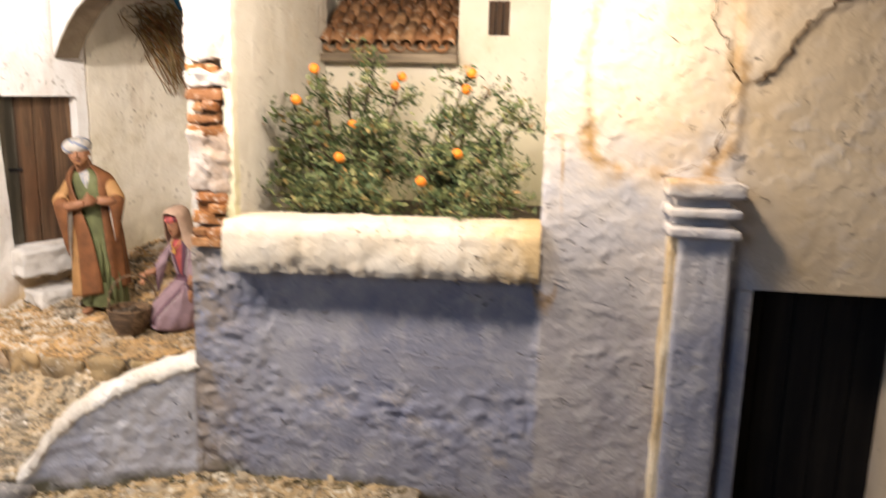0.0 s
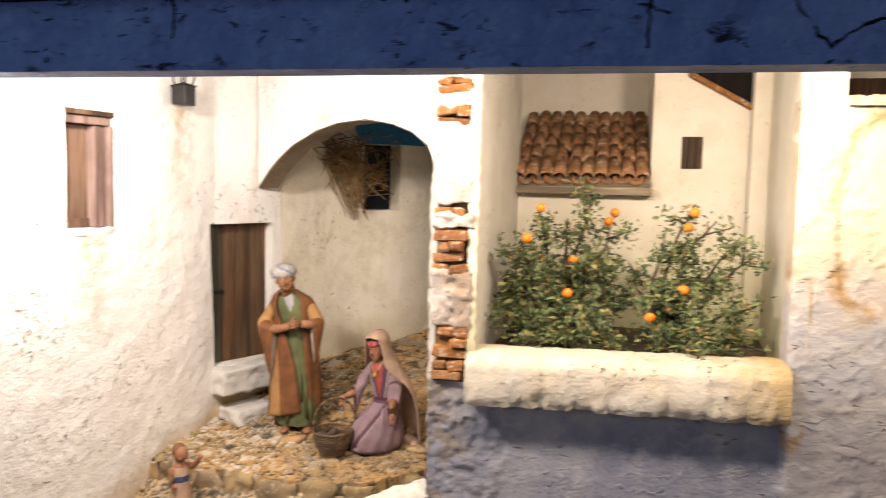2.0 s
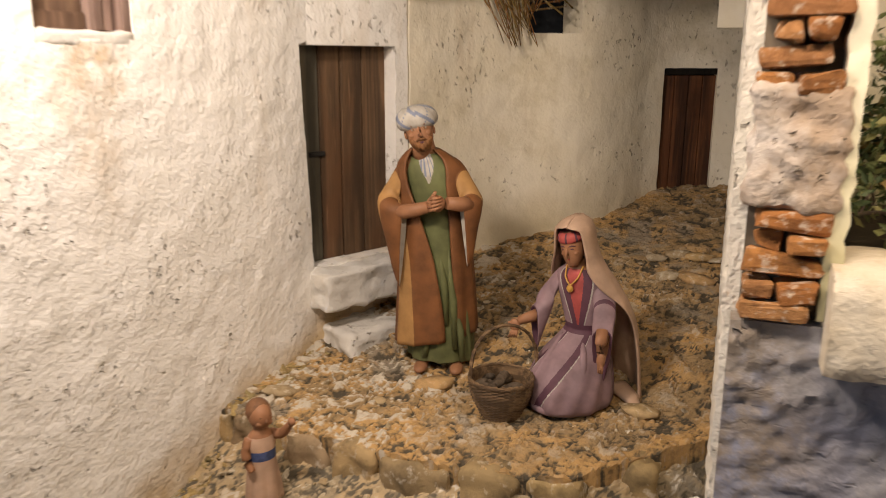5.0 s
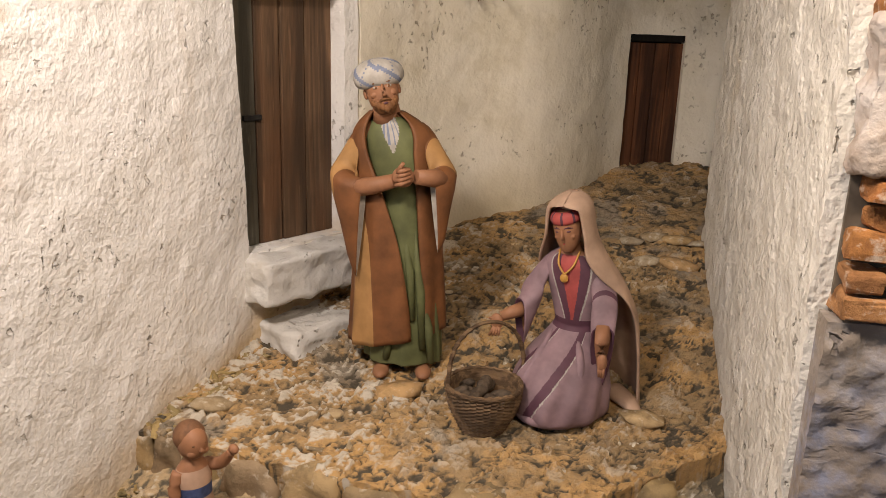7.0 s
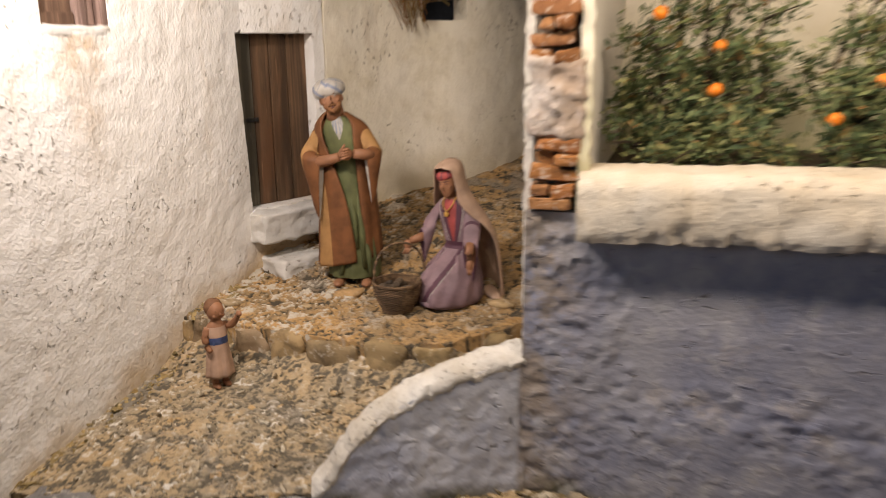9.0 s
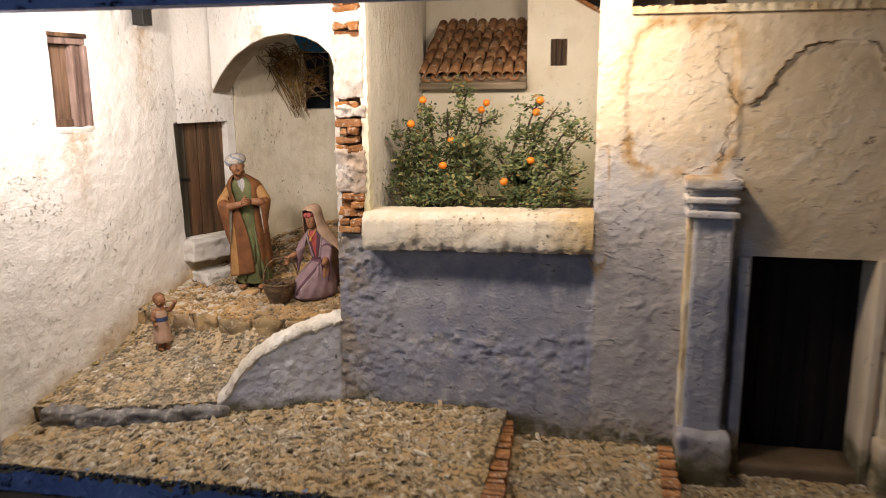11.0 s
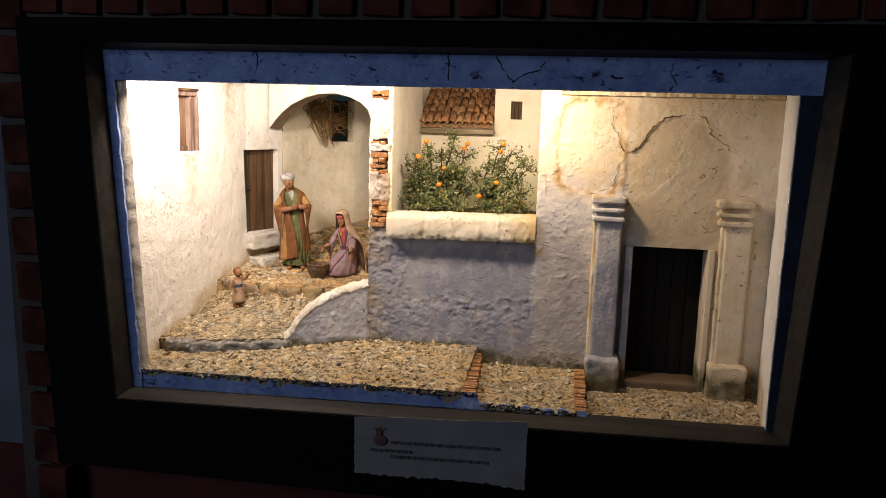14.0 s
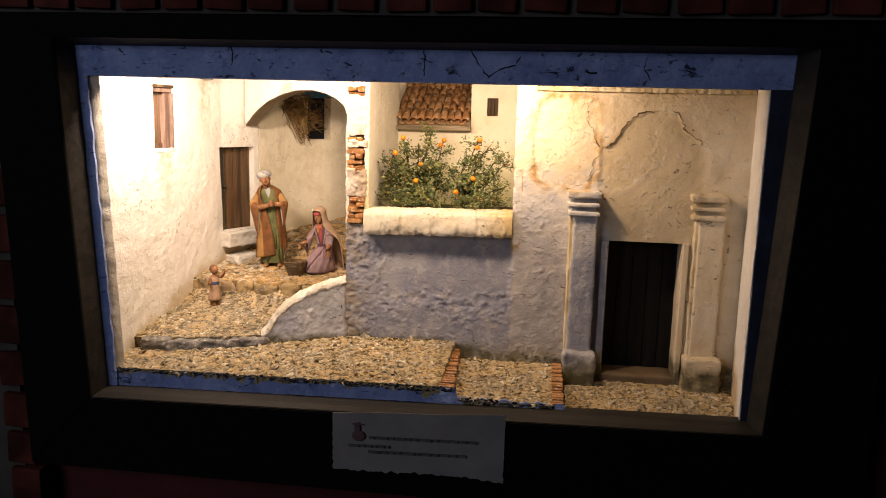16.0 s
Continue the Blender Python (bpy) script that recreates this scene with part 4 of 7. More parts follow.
wall("house_side_wall", flat((HX, YB + 0.03), (HX, 1.08), 1.50, 1.79, 0.02, 0.006, 0.0008, face=(-1, 0, 0)), M["yard_wall"], "plaster side of the little house")
wall("terrace_back_wall", flat((0.0, 0.89), (0.46, 0.89), 1.3, 1.79, 0.02, 0.008, 0.0008), M["yard_wall"], "cream wall seen above the garden wall")
bm = bmesh.new()
box(bm, (-0.30, 0.655, 1.36), (0.03, 0.92, 1.37))
tagged(link("yard_floor", bm, M["stony"]), "earth of the raised orange yard", "ground", kind="structure")


# ---- ground ----
def step3(y, *pts):
    for (a, z), (b, w) in zip(pts, pts[1:]):
        if y <= b:
            return z + (w - z) * (y - a) / (b - a)
    return pts[-1][1]


def kerb_low_y(x):
    return 0.526 + 0.19 * (x + 0.63) + 0.60 * (x + 0.63) ** 2


def kerb_up_y(x):
    return 0.728 - 0.010 * math.sin((x + 0.6) * 14) + max(0, (x + 0.40)) * 0.8


def z_street(x, y):
    if x < -0.098:
        return 1.119 + (y - 0.43) * 0.060 + 0.006 * (x + 0.67) / 0.57
    if x < 0.088:
        return 1.106
    return 1.082


def z_mid(x, y):
    low = kerb_low_y(x)
    t = (y - low) / (kerb_up_y(x) - low)
    return 1.1425 + 0.039 * max(-0.2, min(t, 0.8)) + (0.116 + 0.2 * max(0.0, x + 0.57)) * max(0.0, min(t, 1.1) - 0.8)


def z_up(x, y):
    return step3(y, (0.70, 1.214), (0.84, 1.225), (0.92, 1.248), (1.24, 1.325), (1.40, 1.34))


def slabs(size, high, fine=0.35):
    """Crusty mortar: broken lumps of all sizes with ragged hollows; gives 0 to about 1 times high."""
    def lift(p):
        q = V((p.x, p.y, 0.0)) / size
        q += V((noise.fractal(q * 1.2, 0.8, 2.1, 3), noise.fractal(q * 1.2 + V((5, 0, 0)), 0.8, 2.1, 3), 0)) * 0.6
        d, pts = noise.voronoi(q)
        up = 0.55 + 0.7 * noise.noise(pts[0] * 7.3)
        q2 = q * 2.9 + V((3, 8, 0))
        d2, pts2 = noise.voronoi(q2)
        crumb = soft((d2[1] - d2[0]) / 0.30) * (0.55 + 0.7 * noise.noise(pts2[0] * 5.1))
        return high * (up * soft((d[1] - d[0]) / 0.22) * (1 - fine) + fine * crumb + 0.30 * noise.fractal(q * 0.9, 0.8, 2.2, 3))
    return lift


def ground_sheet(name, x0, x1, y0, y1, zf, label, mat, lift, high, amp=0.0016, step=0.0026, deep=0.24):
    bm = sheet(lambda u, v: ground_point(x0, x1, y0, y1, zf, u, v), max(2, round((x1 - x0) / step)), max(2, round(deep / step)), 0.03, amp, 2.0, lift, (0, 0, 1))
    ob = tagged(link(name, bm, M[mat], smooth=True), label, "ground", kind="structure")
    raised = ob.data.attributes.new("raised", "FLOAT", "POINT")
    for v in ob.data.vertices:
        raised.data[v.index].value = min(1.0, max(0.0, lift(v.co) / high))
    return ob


def ground_point(x0, x1, y0, y1, zf, u, v):
    x = x0 + (x1 - x0) * u
    a = y0(x) if callable(y0) else y0
    b = y1(x) if callable(y1) else y1
    y = a + (b - a) * v
    return V((x, y, zf(x, y)))


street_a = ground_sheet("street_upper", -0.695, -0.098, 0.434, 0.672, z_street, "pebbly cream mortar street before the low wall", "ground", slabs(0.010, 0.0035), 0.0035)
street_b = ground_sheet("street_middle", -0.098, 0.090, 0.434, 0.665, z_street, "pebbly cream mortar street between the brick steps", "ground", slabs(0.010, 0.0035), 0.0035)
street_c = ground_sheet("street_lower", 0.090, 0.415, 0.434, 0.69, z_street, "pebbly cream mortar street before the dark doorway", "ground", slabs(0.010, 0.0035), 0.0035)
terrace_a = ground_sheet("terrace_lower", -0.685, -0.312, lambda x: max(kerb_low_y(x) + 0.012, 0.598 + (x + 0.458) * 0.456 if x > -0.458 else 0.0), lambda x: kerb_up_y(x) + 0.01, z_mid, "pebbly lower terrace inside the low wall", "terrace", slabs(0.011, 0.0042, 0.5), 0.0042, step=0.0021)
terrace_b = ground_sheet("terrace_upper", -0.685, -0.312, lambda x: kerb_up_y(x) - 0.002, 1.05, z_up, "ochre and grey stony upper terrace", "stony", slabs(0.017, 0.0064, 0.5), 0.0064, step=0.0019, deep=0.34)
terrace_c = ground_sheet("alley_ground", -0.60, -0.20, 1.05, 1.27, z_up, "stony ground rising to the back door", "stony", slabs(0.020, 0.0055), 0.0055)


# ---- things of the scene ----
def frame_of(p0, p1, out):
    """Local axes over a plan line: along it, outwards, up."""
    e = V((*(V(p1) - V(p0)).normalized(), 0))
    n = V((e.y, -e.x, 0))
    if n.dot(V(out)) < 0:
        n = -n
    return V((*p0, 0)), e, n


def local_box(fr, s0, s1, w0, w1, z0, z1, bevel=0.001, mat=0, bm=None, wobble=0.0):
    """A box s0..s1 along a frame's line, w0..w1 outwards, z0..z1 up."""
    o, e, n = fr
    t = bmesh.new()
    box(t, (s0, w0, z0), (s1, w1, z1), bevel, mat, None, wobble)
    for v in t.verts:
        v.co = o + e * v.co.x + n * v.co.y + V((0, 0, v.co.z))
    return merge(bm, t) if bm is not None else t


def lump(lo, hi, amp=0.002, cuts=10, round_by=0.25, fr=None, scale=1.0):
    """A block of plaster or stone with soft edges and an uneven face."""
    lo, hi = V(lo), V(hi)
    c, s = (lo + hi) / 2, (hi - lo) / 2
    t = bmesh.new()
    bmesh.ops.create_cube(t, size=2)
    bmesh.ops.subdivide_edges(t, edges=list(t.edges), cuts=cuts, use_grid_fill=True)
    rad = min(s) * round_by * 2
    for v in t.verts:
        q = V((v.co.x * s.x, v.co.y * s.y, v.co.z * s.z))
        inner = V((max(-s.x + rad, min(s.x - rad, q.x)), max(-s.y + rad, min(s.y - rad, q.y)), max(-s.z + rad, min(s.z - rad, q.z))))
        d = q - inner
        if d.length > 1e-9:
            q = inner + d.normalized() * min(d.length, rad)
        w = c + q
        if fr is not None:
            w = fr[0] + fr[1] * w.x + fr[2] * w.y + V((0, 0, w.z))
        k = noise.fractal(w * 55 * scale, 0.9, 2.1, 3) * amp + noise.noise(w * 160 * scale) * amp * 0.5
        out = d.normalized() if d.length > 1e-9 else q.normalized()
        if fr is not None:
            out = fr[1] * out.x + fr[2] * out.y + V((0, 0, out.z))
        v.co = w + out * k
    for f in t.faces:
        f.smooth = True
    return t


# shuttered window of the house
FL = frame_of(left_at(WY0), left_at(WY1), EAST)
w0, w1 = 0.0, (V(left_at(WY1)) - V(left_at(WY0))).length
win = thing("shuttered_window", (*left_at(0.67), WZ0), "faded pinkish-brown wooden shutters in a plaster recess", "window")
tagged(win, kind="structure")
win.name = "window_1"
wm = w0 + 0.68 * (w1 - w0)
part("window_lintel", local_box(FL, w0 - 0.001, w1, -0.020, 0.0006, WZ1 - 0.0045, WZ1 + 0.0005, 0.0008, 0, None, 0.0012), M["door_wood"], win, "dark weathered lintel board")
part("window_frame", local_box(FL, w0, w1, -0.020, -0.004, WZ1 - 0.0135, WZ1 - 0.005, 0.0012, 0, None, 0.0006), M["grey_wood"], win)
part("window_frame", local_box(FL, w0, w0 + 0.005, -0.02, -0.007, WZ0 + 0.004, WZ1 - 0.014, 0.0012, 0, None, 0.0005), M["shutter"], win)
part("window_frame", local_box(FL, w1 - 0.006, w1 + 0.001, -0.02, -0.0015, WZ0 + 0.004, WZ1 - 0.014, 0.0012, 0, None, 0.0008), M["grey_wood"], win)
sh = part("shutter", local_box(FL, w0 + 0.0055, wm - 0.002, -0.020, -0.0155, WZ0 + 0.005, WZ1 - 0.014, 0.0008), M["shutter"], win, "recessed brown shutter leaf")
part("shutter_rail", local_box(FL, w0 + 0.006, wm - 0.0025, -0.016, -0.0125, WZ0 + 0.005, WZ0 + 0.015, 0.0008), M["shutter"], sh)
part("mullion", local_box(FL, wm - 0.0015, wm + 0.0045, -0.020, -0.006, WZ0 + 0.005, WZ1 - 0.014, 0.0012, 0, None, 0.0004), M["grey_wood"], win)
part("shutter", local_box(FL, wm + 0.0052, w1 - 0.0065, -0.018, -0.009, WZ0 + 0.005, WZ1 - 0.014, 0.0008), M["grey_wood"], win, "pale pinkish shutter leaf")
part("window_sill", lump((w0 - 0.001, -0.03, WZ0 - 0.004), (w1 + 0.001, 0.0, WZ0 + 0.0045), 0.0016, 8, 0.3, FL), M["plaster_block"], win, "white plaster sill")
part("window_backing", local_box(FL, w0, w1, -0.030, -0.022, WZ0, WZ1, 0), M["void_shade"], win)

# plank door of the alley, its sill and step
FD = frame_of(D0, D1, EAST)
dl = (D1 - D0).length
door = thing("door_1", (D0.x, D0.y, DZ0), "weathered dark brown plank door, grey at one edge", "door")
tagged(door, kind="structure")
edges = [-0.013, 0.022, 0.045, 0.068, dl + 0.004]
for a, b in zip(edges, edges[1:]):
    part("plank", local_box(FD, a + 0.0006, b - 0.0006, -0.024, -0.017 + 0.0012 * (a > 0.03), DZ0, DZ1 + 0.004, 0.0008, 0, None, 0.0006), M["door_grey"] if a < 0 else M["door_wood"], door)
part("latch", local_box(FD, 0.010, 0.026, -0.0175, -0.0148, DZ0 + 0.092, DZ0 + 0.096, 0.0006), M["iron"], door, "small black iron latch")
part("door_backing", local_box(FD, -0.014, dl + 0.01, -0.032, -0.026, DZ0 - 0.005, DZ1 + 0.008, 0), M["void_shade"], door)
tagged(link("door_sill", lump((-0.006, -0.022, 1.264), (dl + 0.012, 0.026, 1.2965), 0.0028, 22, 0.10, FD, 0.8), M["plaster_block"], smooth=True), "thick whitewashed plaster sill under the plank door", "sill", kind="structure")
tagged(link("door_step", lump((0.004, -0.02, 1.19), (dl + 0.012, 0.044, 1.246), 0.0034, 22, 0.10, FD, 0.8), M["plaster_block"], smooth=True), "worn grey-white plaster step below the plank door", "step", kind="structure")

# back door
FB = frame_of(back_at(S_D0), back_at(S_D1), (0.3, -1, 0))
bl = S_D1 - S_D0
door = thing("door_2", (*back_at(S_D0), BD0), "small reddish-brown plank door in the cream wall", "door")
tagged(door, kind="structure")
for k in range(4):
    part("plank", local_box(FB, bl * k / 4 + 0.0005, bl * (k + 1) / 4 - 0.0005, -0.014, -0.008, BD0, BD1 - 0.008, 0.0008, 0, None, 0.0006), M["red_wood"], door)
part("lintel", local_box(FB, -0.001, bl + 0.001, -0.016, -0.003, BD1 - 0.007, BD1, 0.001, 0, None, 0.0008), M["dark_wood_and_shade"], door, "dark lintel beam")
part("door_backing", local_box(FB, -0.01, bl + 0.01, -0.03, -0.016, BD0 - 0.01, BD1 + 0.01, 0), M["void_shade"], door)

# lantern on the house wall
lan = thing("lantern", (-0.651, 0.778, 1.622), "small black iron lantern on a bracket", "lantern")
lx, ly = -0.637, 0.771
bm = bmesh.new()
box(bm, (lx - 0.009, ly - 0.011, 1.623), (lx + 0.009, ly + 0.011, 1.645), 0.0012)
part("lantern_base", bm, M["iron"], lan)
for ax, ay in ((-1, -1), (1, -1), (-1, 1), (1, 1)):
    bm = bmesh.new()
    tube(bm, [(lx + ax * 0.006, ly + ay * 0.007, 1.643), (lx + ax * 0.012, ly + ay * 0.017, 1.684)], 0.0011, 6)
    part("lantern_bar", bm, M["iron"], lan)
bm = bmesh.new()
tube(bm, [(lx - 0.016, ly, 1.645), (lx, ly, 1.648), (lx + 0.003, ly + 0.022, 1.647)], 0.0014, 6)
part("bracket", bm, M["iron"], lan)
bm = bmesh.new()
box(bm, (lx - 0.012, ly - 0.017, 1.683), (lx + 0.012, ly + 0.017, 1.687), 0.001)
part("lantern_top", bm, M["iron"], lan)

# loft opening with straw
FU = frame_of(back_at(S_W0), back_at(S_W1), (0, -1, 0))
# a flat dark sheet takes the place of the unlit loft
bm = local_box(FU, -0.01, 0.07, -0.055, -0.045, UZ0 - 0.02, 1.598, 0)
tagged(link("loft_hollow", bm, M["void_shade"]), "dark panel behind the loft opening, standing for its shade", "opening", kind="structure")
rng = random.Random(4)
for k in range(232):
    bm = bmesh.new()
    u = rng.random()
    if k < 150:                                     # the hanging tuft at the near edge
        u *= u
        top = V((-0.560 + 0.045 * u + rng.gauss(0, 0.007), 1.030 + 0.03 * u + rng.uniform(-0.015, 0.015), 1.592 + rng.uniform(-0.035, 0.010)))
        end = V((-0.524 + 0.022 * u + rng.gauss(0, 0.007), 1.045 + rng.uniform(-0.012, 0.012), 1.482 + 0.085 * rng.random() ** 1.2))
        if k % 3 == 0:
            end = top + V((rng.uniform(-0.03, 0.045), rng.uniform(-0.02, 0.01), rng.uniform(-0.045, 0.012)))
    elif k < 200:                                   # wisps along the top
        top = V((-0.590 + 0.11 * u, 1.005 + 0.07 * u + rng.uniform(-0.012, 0.012), 1.598 + rng.uniform(-0.012, 0.010)))
        end = top + V((rng.uniform(-0.03, 0.03), rng.uniform(-0.012, 0.012), rng.uniform(-0.03, 0.008)))
    else:                                           # loose stems lying across the hollow
        top = V((-0.489 + rng.gauss(0, 0.006), 1.084 + rng.uniform(-0.01, 0.012), 1.585 - 0.075 * u))
        end = V((-0.523 + rng.gauss(0, 0.008), 1.066 + rng.uniform(-0.012, 0.012), 1.565 - 0.065 * rng.random()))
    mid = top.lerp(end, 0.5) + V((rng.uniform(-0.010, 0.010), -0.010 * rng.random(), rng.uniform(0, 0.010)))
    tube(bm, [top, mid, end], [0.0009, 0.0008, 0.0004], 4)
    if k == 0:
        loose_straw = bm
    else:
        merge(loose_straw, bm)
tagged(link("straw_bundle", loose_straw, M["straw"]), "bundle of dry brown straw hanging out of the loft opening", "straw", kind="stuff")

# bricks and plaster patches on the end of the dividing wall
pillar = bpy.data.objects["pillar_end"]
rng = random.Random(7)
z = 1.358
PATCH = [(1.412, 1.458), (1.503, 1.510), (1.526, 1.592), (1.614, 1.622), (1.638, 1.664), (1.680, 1.70)]
course = 0
while z < 1.69:
    h = rng.uniform(0.0095, 0.0115)
    inside = [p for p in PATCH if p[0] < z + h / 2 < p[1]]
    if inside:
        z = inside[0][1]
        continue
    cuts = [PX0 + 0.0015, PX0 + (0.5 + rng.uniform(-0.08, 0.08)) * (PX1 - PX0), PX1 - 0.004] if course % 2 else [PX0 + 0.002, PX1 - 0.003]
    cuts[0] += 0.007 * rng.random() ** 2
    cuts[-1] -= 0.010 * rng.random() ** 2
    for a, b in zip(cuts, cuts[1:]):
        bm = bmesh.new()
        box(bm, (a, PY - 0.003 + rng.uniform(-0.005, 0.005), z), (b - 0.0018, PY + 0.014, z + h - 0.0018), 0.0022, 0, Matrix.Rotation(rng.uniform(-0.14, 0.14), 3, "Y"), 0.0042)
        part("brick", bm, M["brick"], pillar, smooth=False)
    course += 1
    z += h
for a, b in PATCH:
    part("plaster_patch", lump((PX0 + 0.001, PY - 0.003, a - 0.003), (PX1 - 0.002, PY + 0.012, b + 0.003), 0.0038, 18, 0.15, None, 1.1), M["dirty_plaster"] if a < 1.56 else M["white_wall"], pillar, "flaking white plaster", True)
part("plaster_edge", sheet(lambda u, v: V((PX1 - 0.006 + 0.008 * u + 0.002 * noise.noise(V((0, v * 40, 5))), PY - 0.001, 1.36 + 0.33 * v)), 4, 90, 0.012, 0.0014, 1, None, (0, -1, 0)), M["yard_wall"], pillar, "cream plaster edge", True)

# ledge of the yard opening
def ledge_ring(u):
    x = LX0 - 0.002 + (LX1 - LX0 + 0.003) * u
    prof = [(0.655, LZ0 - 0.002), (0.633, LZ0 + 0.000), (0.6305, LZ0 + 0.006), (0.6300, LZ0 + 0.022), (0.6315, LZ0 + 0.038), (0.638, LZ0 + 0.0455), (0.672, LZ0 + 0.047), (0.70, LZ0 + 0.043), (0.70, LZ0 + 0.01)]
    pts = []
    for k in range(len(prof)):
        a, b = prof[k], prof[(k + 1) % len(prof)]
        for t in (0, 0.34, 0.67):
            y, z = a[0] + (b[0] - a[0]) * t, a[1] + (b[1] - a[1]) * t
            z -= 0.005 * (1 - u)
            q = V((x, y, z))
            d = rough(q, 0.0024, 0.9) + 0.0012 * noise.noise(q * 150)
            d -= 0.0026 * soft((noise.fractal(V((x * 45, 7, y * 30)), 0.7, 2.2, 3) - 0.10) / 0.40) * soft((LZ0 + 0.014 - z) / 0.012)
            c = V((x, 0.665, LZ0 + 0.025))
            pts.append(q + (q - c).normalized() * d)
    return pts


bm = bmesh.new()
loft(bm, [ledge_ring(k / 130) for k in range(131)])
tagged(link("ledge", bm, M["ledge"], smooth=True), "thick rounded cream plaster ledge with ochre stains", "ledge", kind="structure")

# low curved wall of the terrace
LOW = [(0.0, 1.143), (0.06, 1.152), (0.12, 1.166), (0.19, 1.183), (0.27, 1.196), (0.36, 1.207), (0.52, 1.221), (0.69, 1.232), (0.86, 1.239), (1.0, 1.244)]
LA, LB = V((-0.458, 0.586)), V((-0.311, 0.653))
LN = V((-(LB - LA).y, (LB - LA).x)).normalized()


def low_z(u):
    return step3(u, *LOW)


def low_face(u, v):
    """The face swells towards its foot, most where the wall runs out."""
    p = LA.lerp(LB, u) - LN * (0.016 * (1 - v) ** 2 * (1 - 0.55 * u))
    return V((p.x - 0.006 * (1 - v) ** 2 * (1 - u) ** 2, p.y, 1.09 + (low_z(u) - 1.09) * v))


bm = sheet(low_face, 84, 62, 0.03, 0.0014, 0.9, lambda p: 0.0012 * noise.fractal(p * 70, 0.7, 2.1, 4), (0.4, -1, 0))
low = wall("low_wall", bm, M["low_front"], "low blue-grey plaster wall with a curved cream coping")
bm = bmesh.new()
rings = []
COPE = [(-0.0012, -0.004), (-0.0022, 0.000), (0.0005, 0.0042), (0.006, 0.0075), (0.014, 0.0095), (0.022, 0.0080), (0.029, 0.002), (0.033, -0.014), (0.015, -0.016)]
for k in range(121):
    u = k / 120
    p, z = LA.lerp(LB, u), low_z(u)
    drip = 0.0075 * noise.fractal(V((u * 16, 2.0, 0)), 0.7, 2.1, 3)
    r = []
    for j, (w, h) in enumerate(COPE):
        w2, h2 = COPE[(j + 1) % len(COPE)]
        for t in (0, 0.5):
            ww, hh = w + (w2 - w) * t, h + (h2 - h) * t
            if ww < 0:
                hh -= max(0, drip)
            q = V((p.x + LN.x * ww, p.y + LN.y * ww, z + hh))
            r.append(q + V((0, -0.5, 1)).normalized() * (rough(q, 0.0042, 1.5) if hh > -0.010 else 0.0))
    rings.append(r)
loft(bm, rings)
part("coping", bm, M["coping"], low, "cream plaster coping", True)

# kerbs
rng = random.Random(11)
for k, (a, b) in enumerate(((-0.668, -0.646), (-0.648, -0.627), (-0.628, -0.601), (-0.600, -0.562), (-0.560, -0.524), (-0.522, -0.470), (-0.467, -0.425), (-0.423, -0.385), (-0.383, -0.345))):
    y = kerb_up_y((a + b) / 2)
    bm = lump((a, y - 0.006 + rng.uniform(-0.002, 0.002), 1.170), (b, y + 0.022, 1.2165 + rng.uniform(-0.003, 0.002)), 0.0048, 8, 0.26)
    part("kerb_stone", bm, M["kerb"], terrace_b, "", True)
for k, (a, b) in enumerate(((-0.664, -0.612), (-0.616, -0.556), (-0.561, -0.500), (-0.506, -0.444))):
    y = kerb_low_y((a + b) / 2)
    bm = lump((a, y - 0.003 + rng.uniform(-0.003, 0.003), 1.105), (b, y + 0.026, 1.1455 + rng.uniform(-0.003, 0.002)), 0.0048, 16, 0.13)
    turn = 0.19 + 1.2 * ((a + b) / 2 + 0.63)
    for v in bm.verts:
        v.co.y += turn * (v.co.x - (a + b) / 2)
    part("kerb_stone", bm, M["kerb_grey"], terrace_a, "", True)


# stones and chips of the ground
def stone_set(count, flatness):
    out = []
    for k in range(count):
        t = pebble_mesh(k + 1, flatness)
        me = bpy.data.meshes.new("stone")
        t.to_mesh(me)
        t.free()
        me.materials.append(M["stone"])
        for f in me.polygons:
            f.use_smooth = True
        out.append(me)
    return out


STONES = stone_set(8, 0.45)


def lay(parent, count, xr, yr, zf, size, seed, ok=lambda x, y: True, sink=0.1):
    rng = random.Random(seed)
    done = 0
    while done < count:
        x, y = rng.uniform(*xr), rng.uniform(*yr)
        if not ok(x, y):
            continue
        s = size[0] + (size[1] - size[0]) * rng.random() ** 2
        ob = new("stone", rng.choice(STONES))
        ob.parent = parent
        ob.matrix_basis = pose(x, y, zf(x, y) + s * sink, rng.uniform(-12, 12), rng.uniform(-12, 12), rng.uniform(0, 360)) @ Matrix.Diagonal((s * rng.uniform(0.9, 1.5), s, s * rng.uniform(0.6, 1.0), 1))
        done += 1


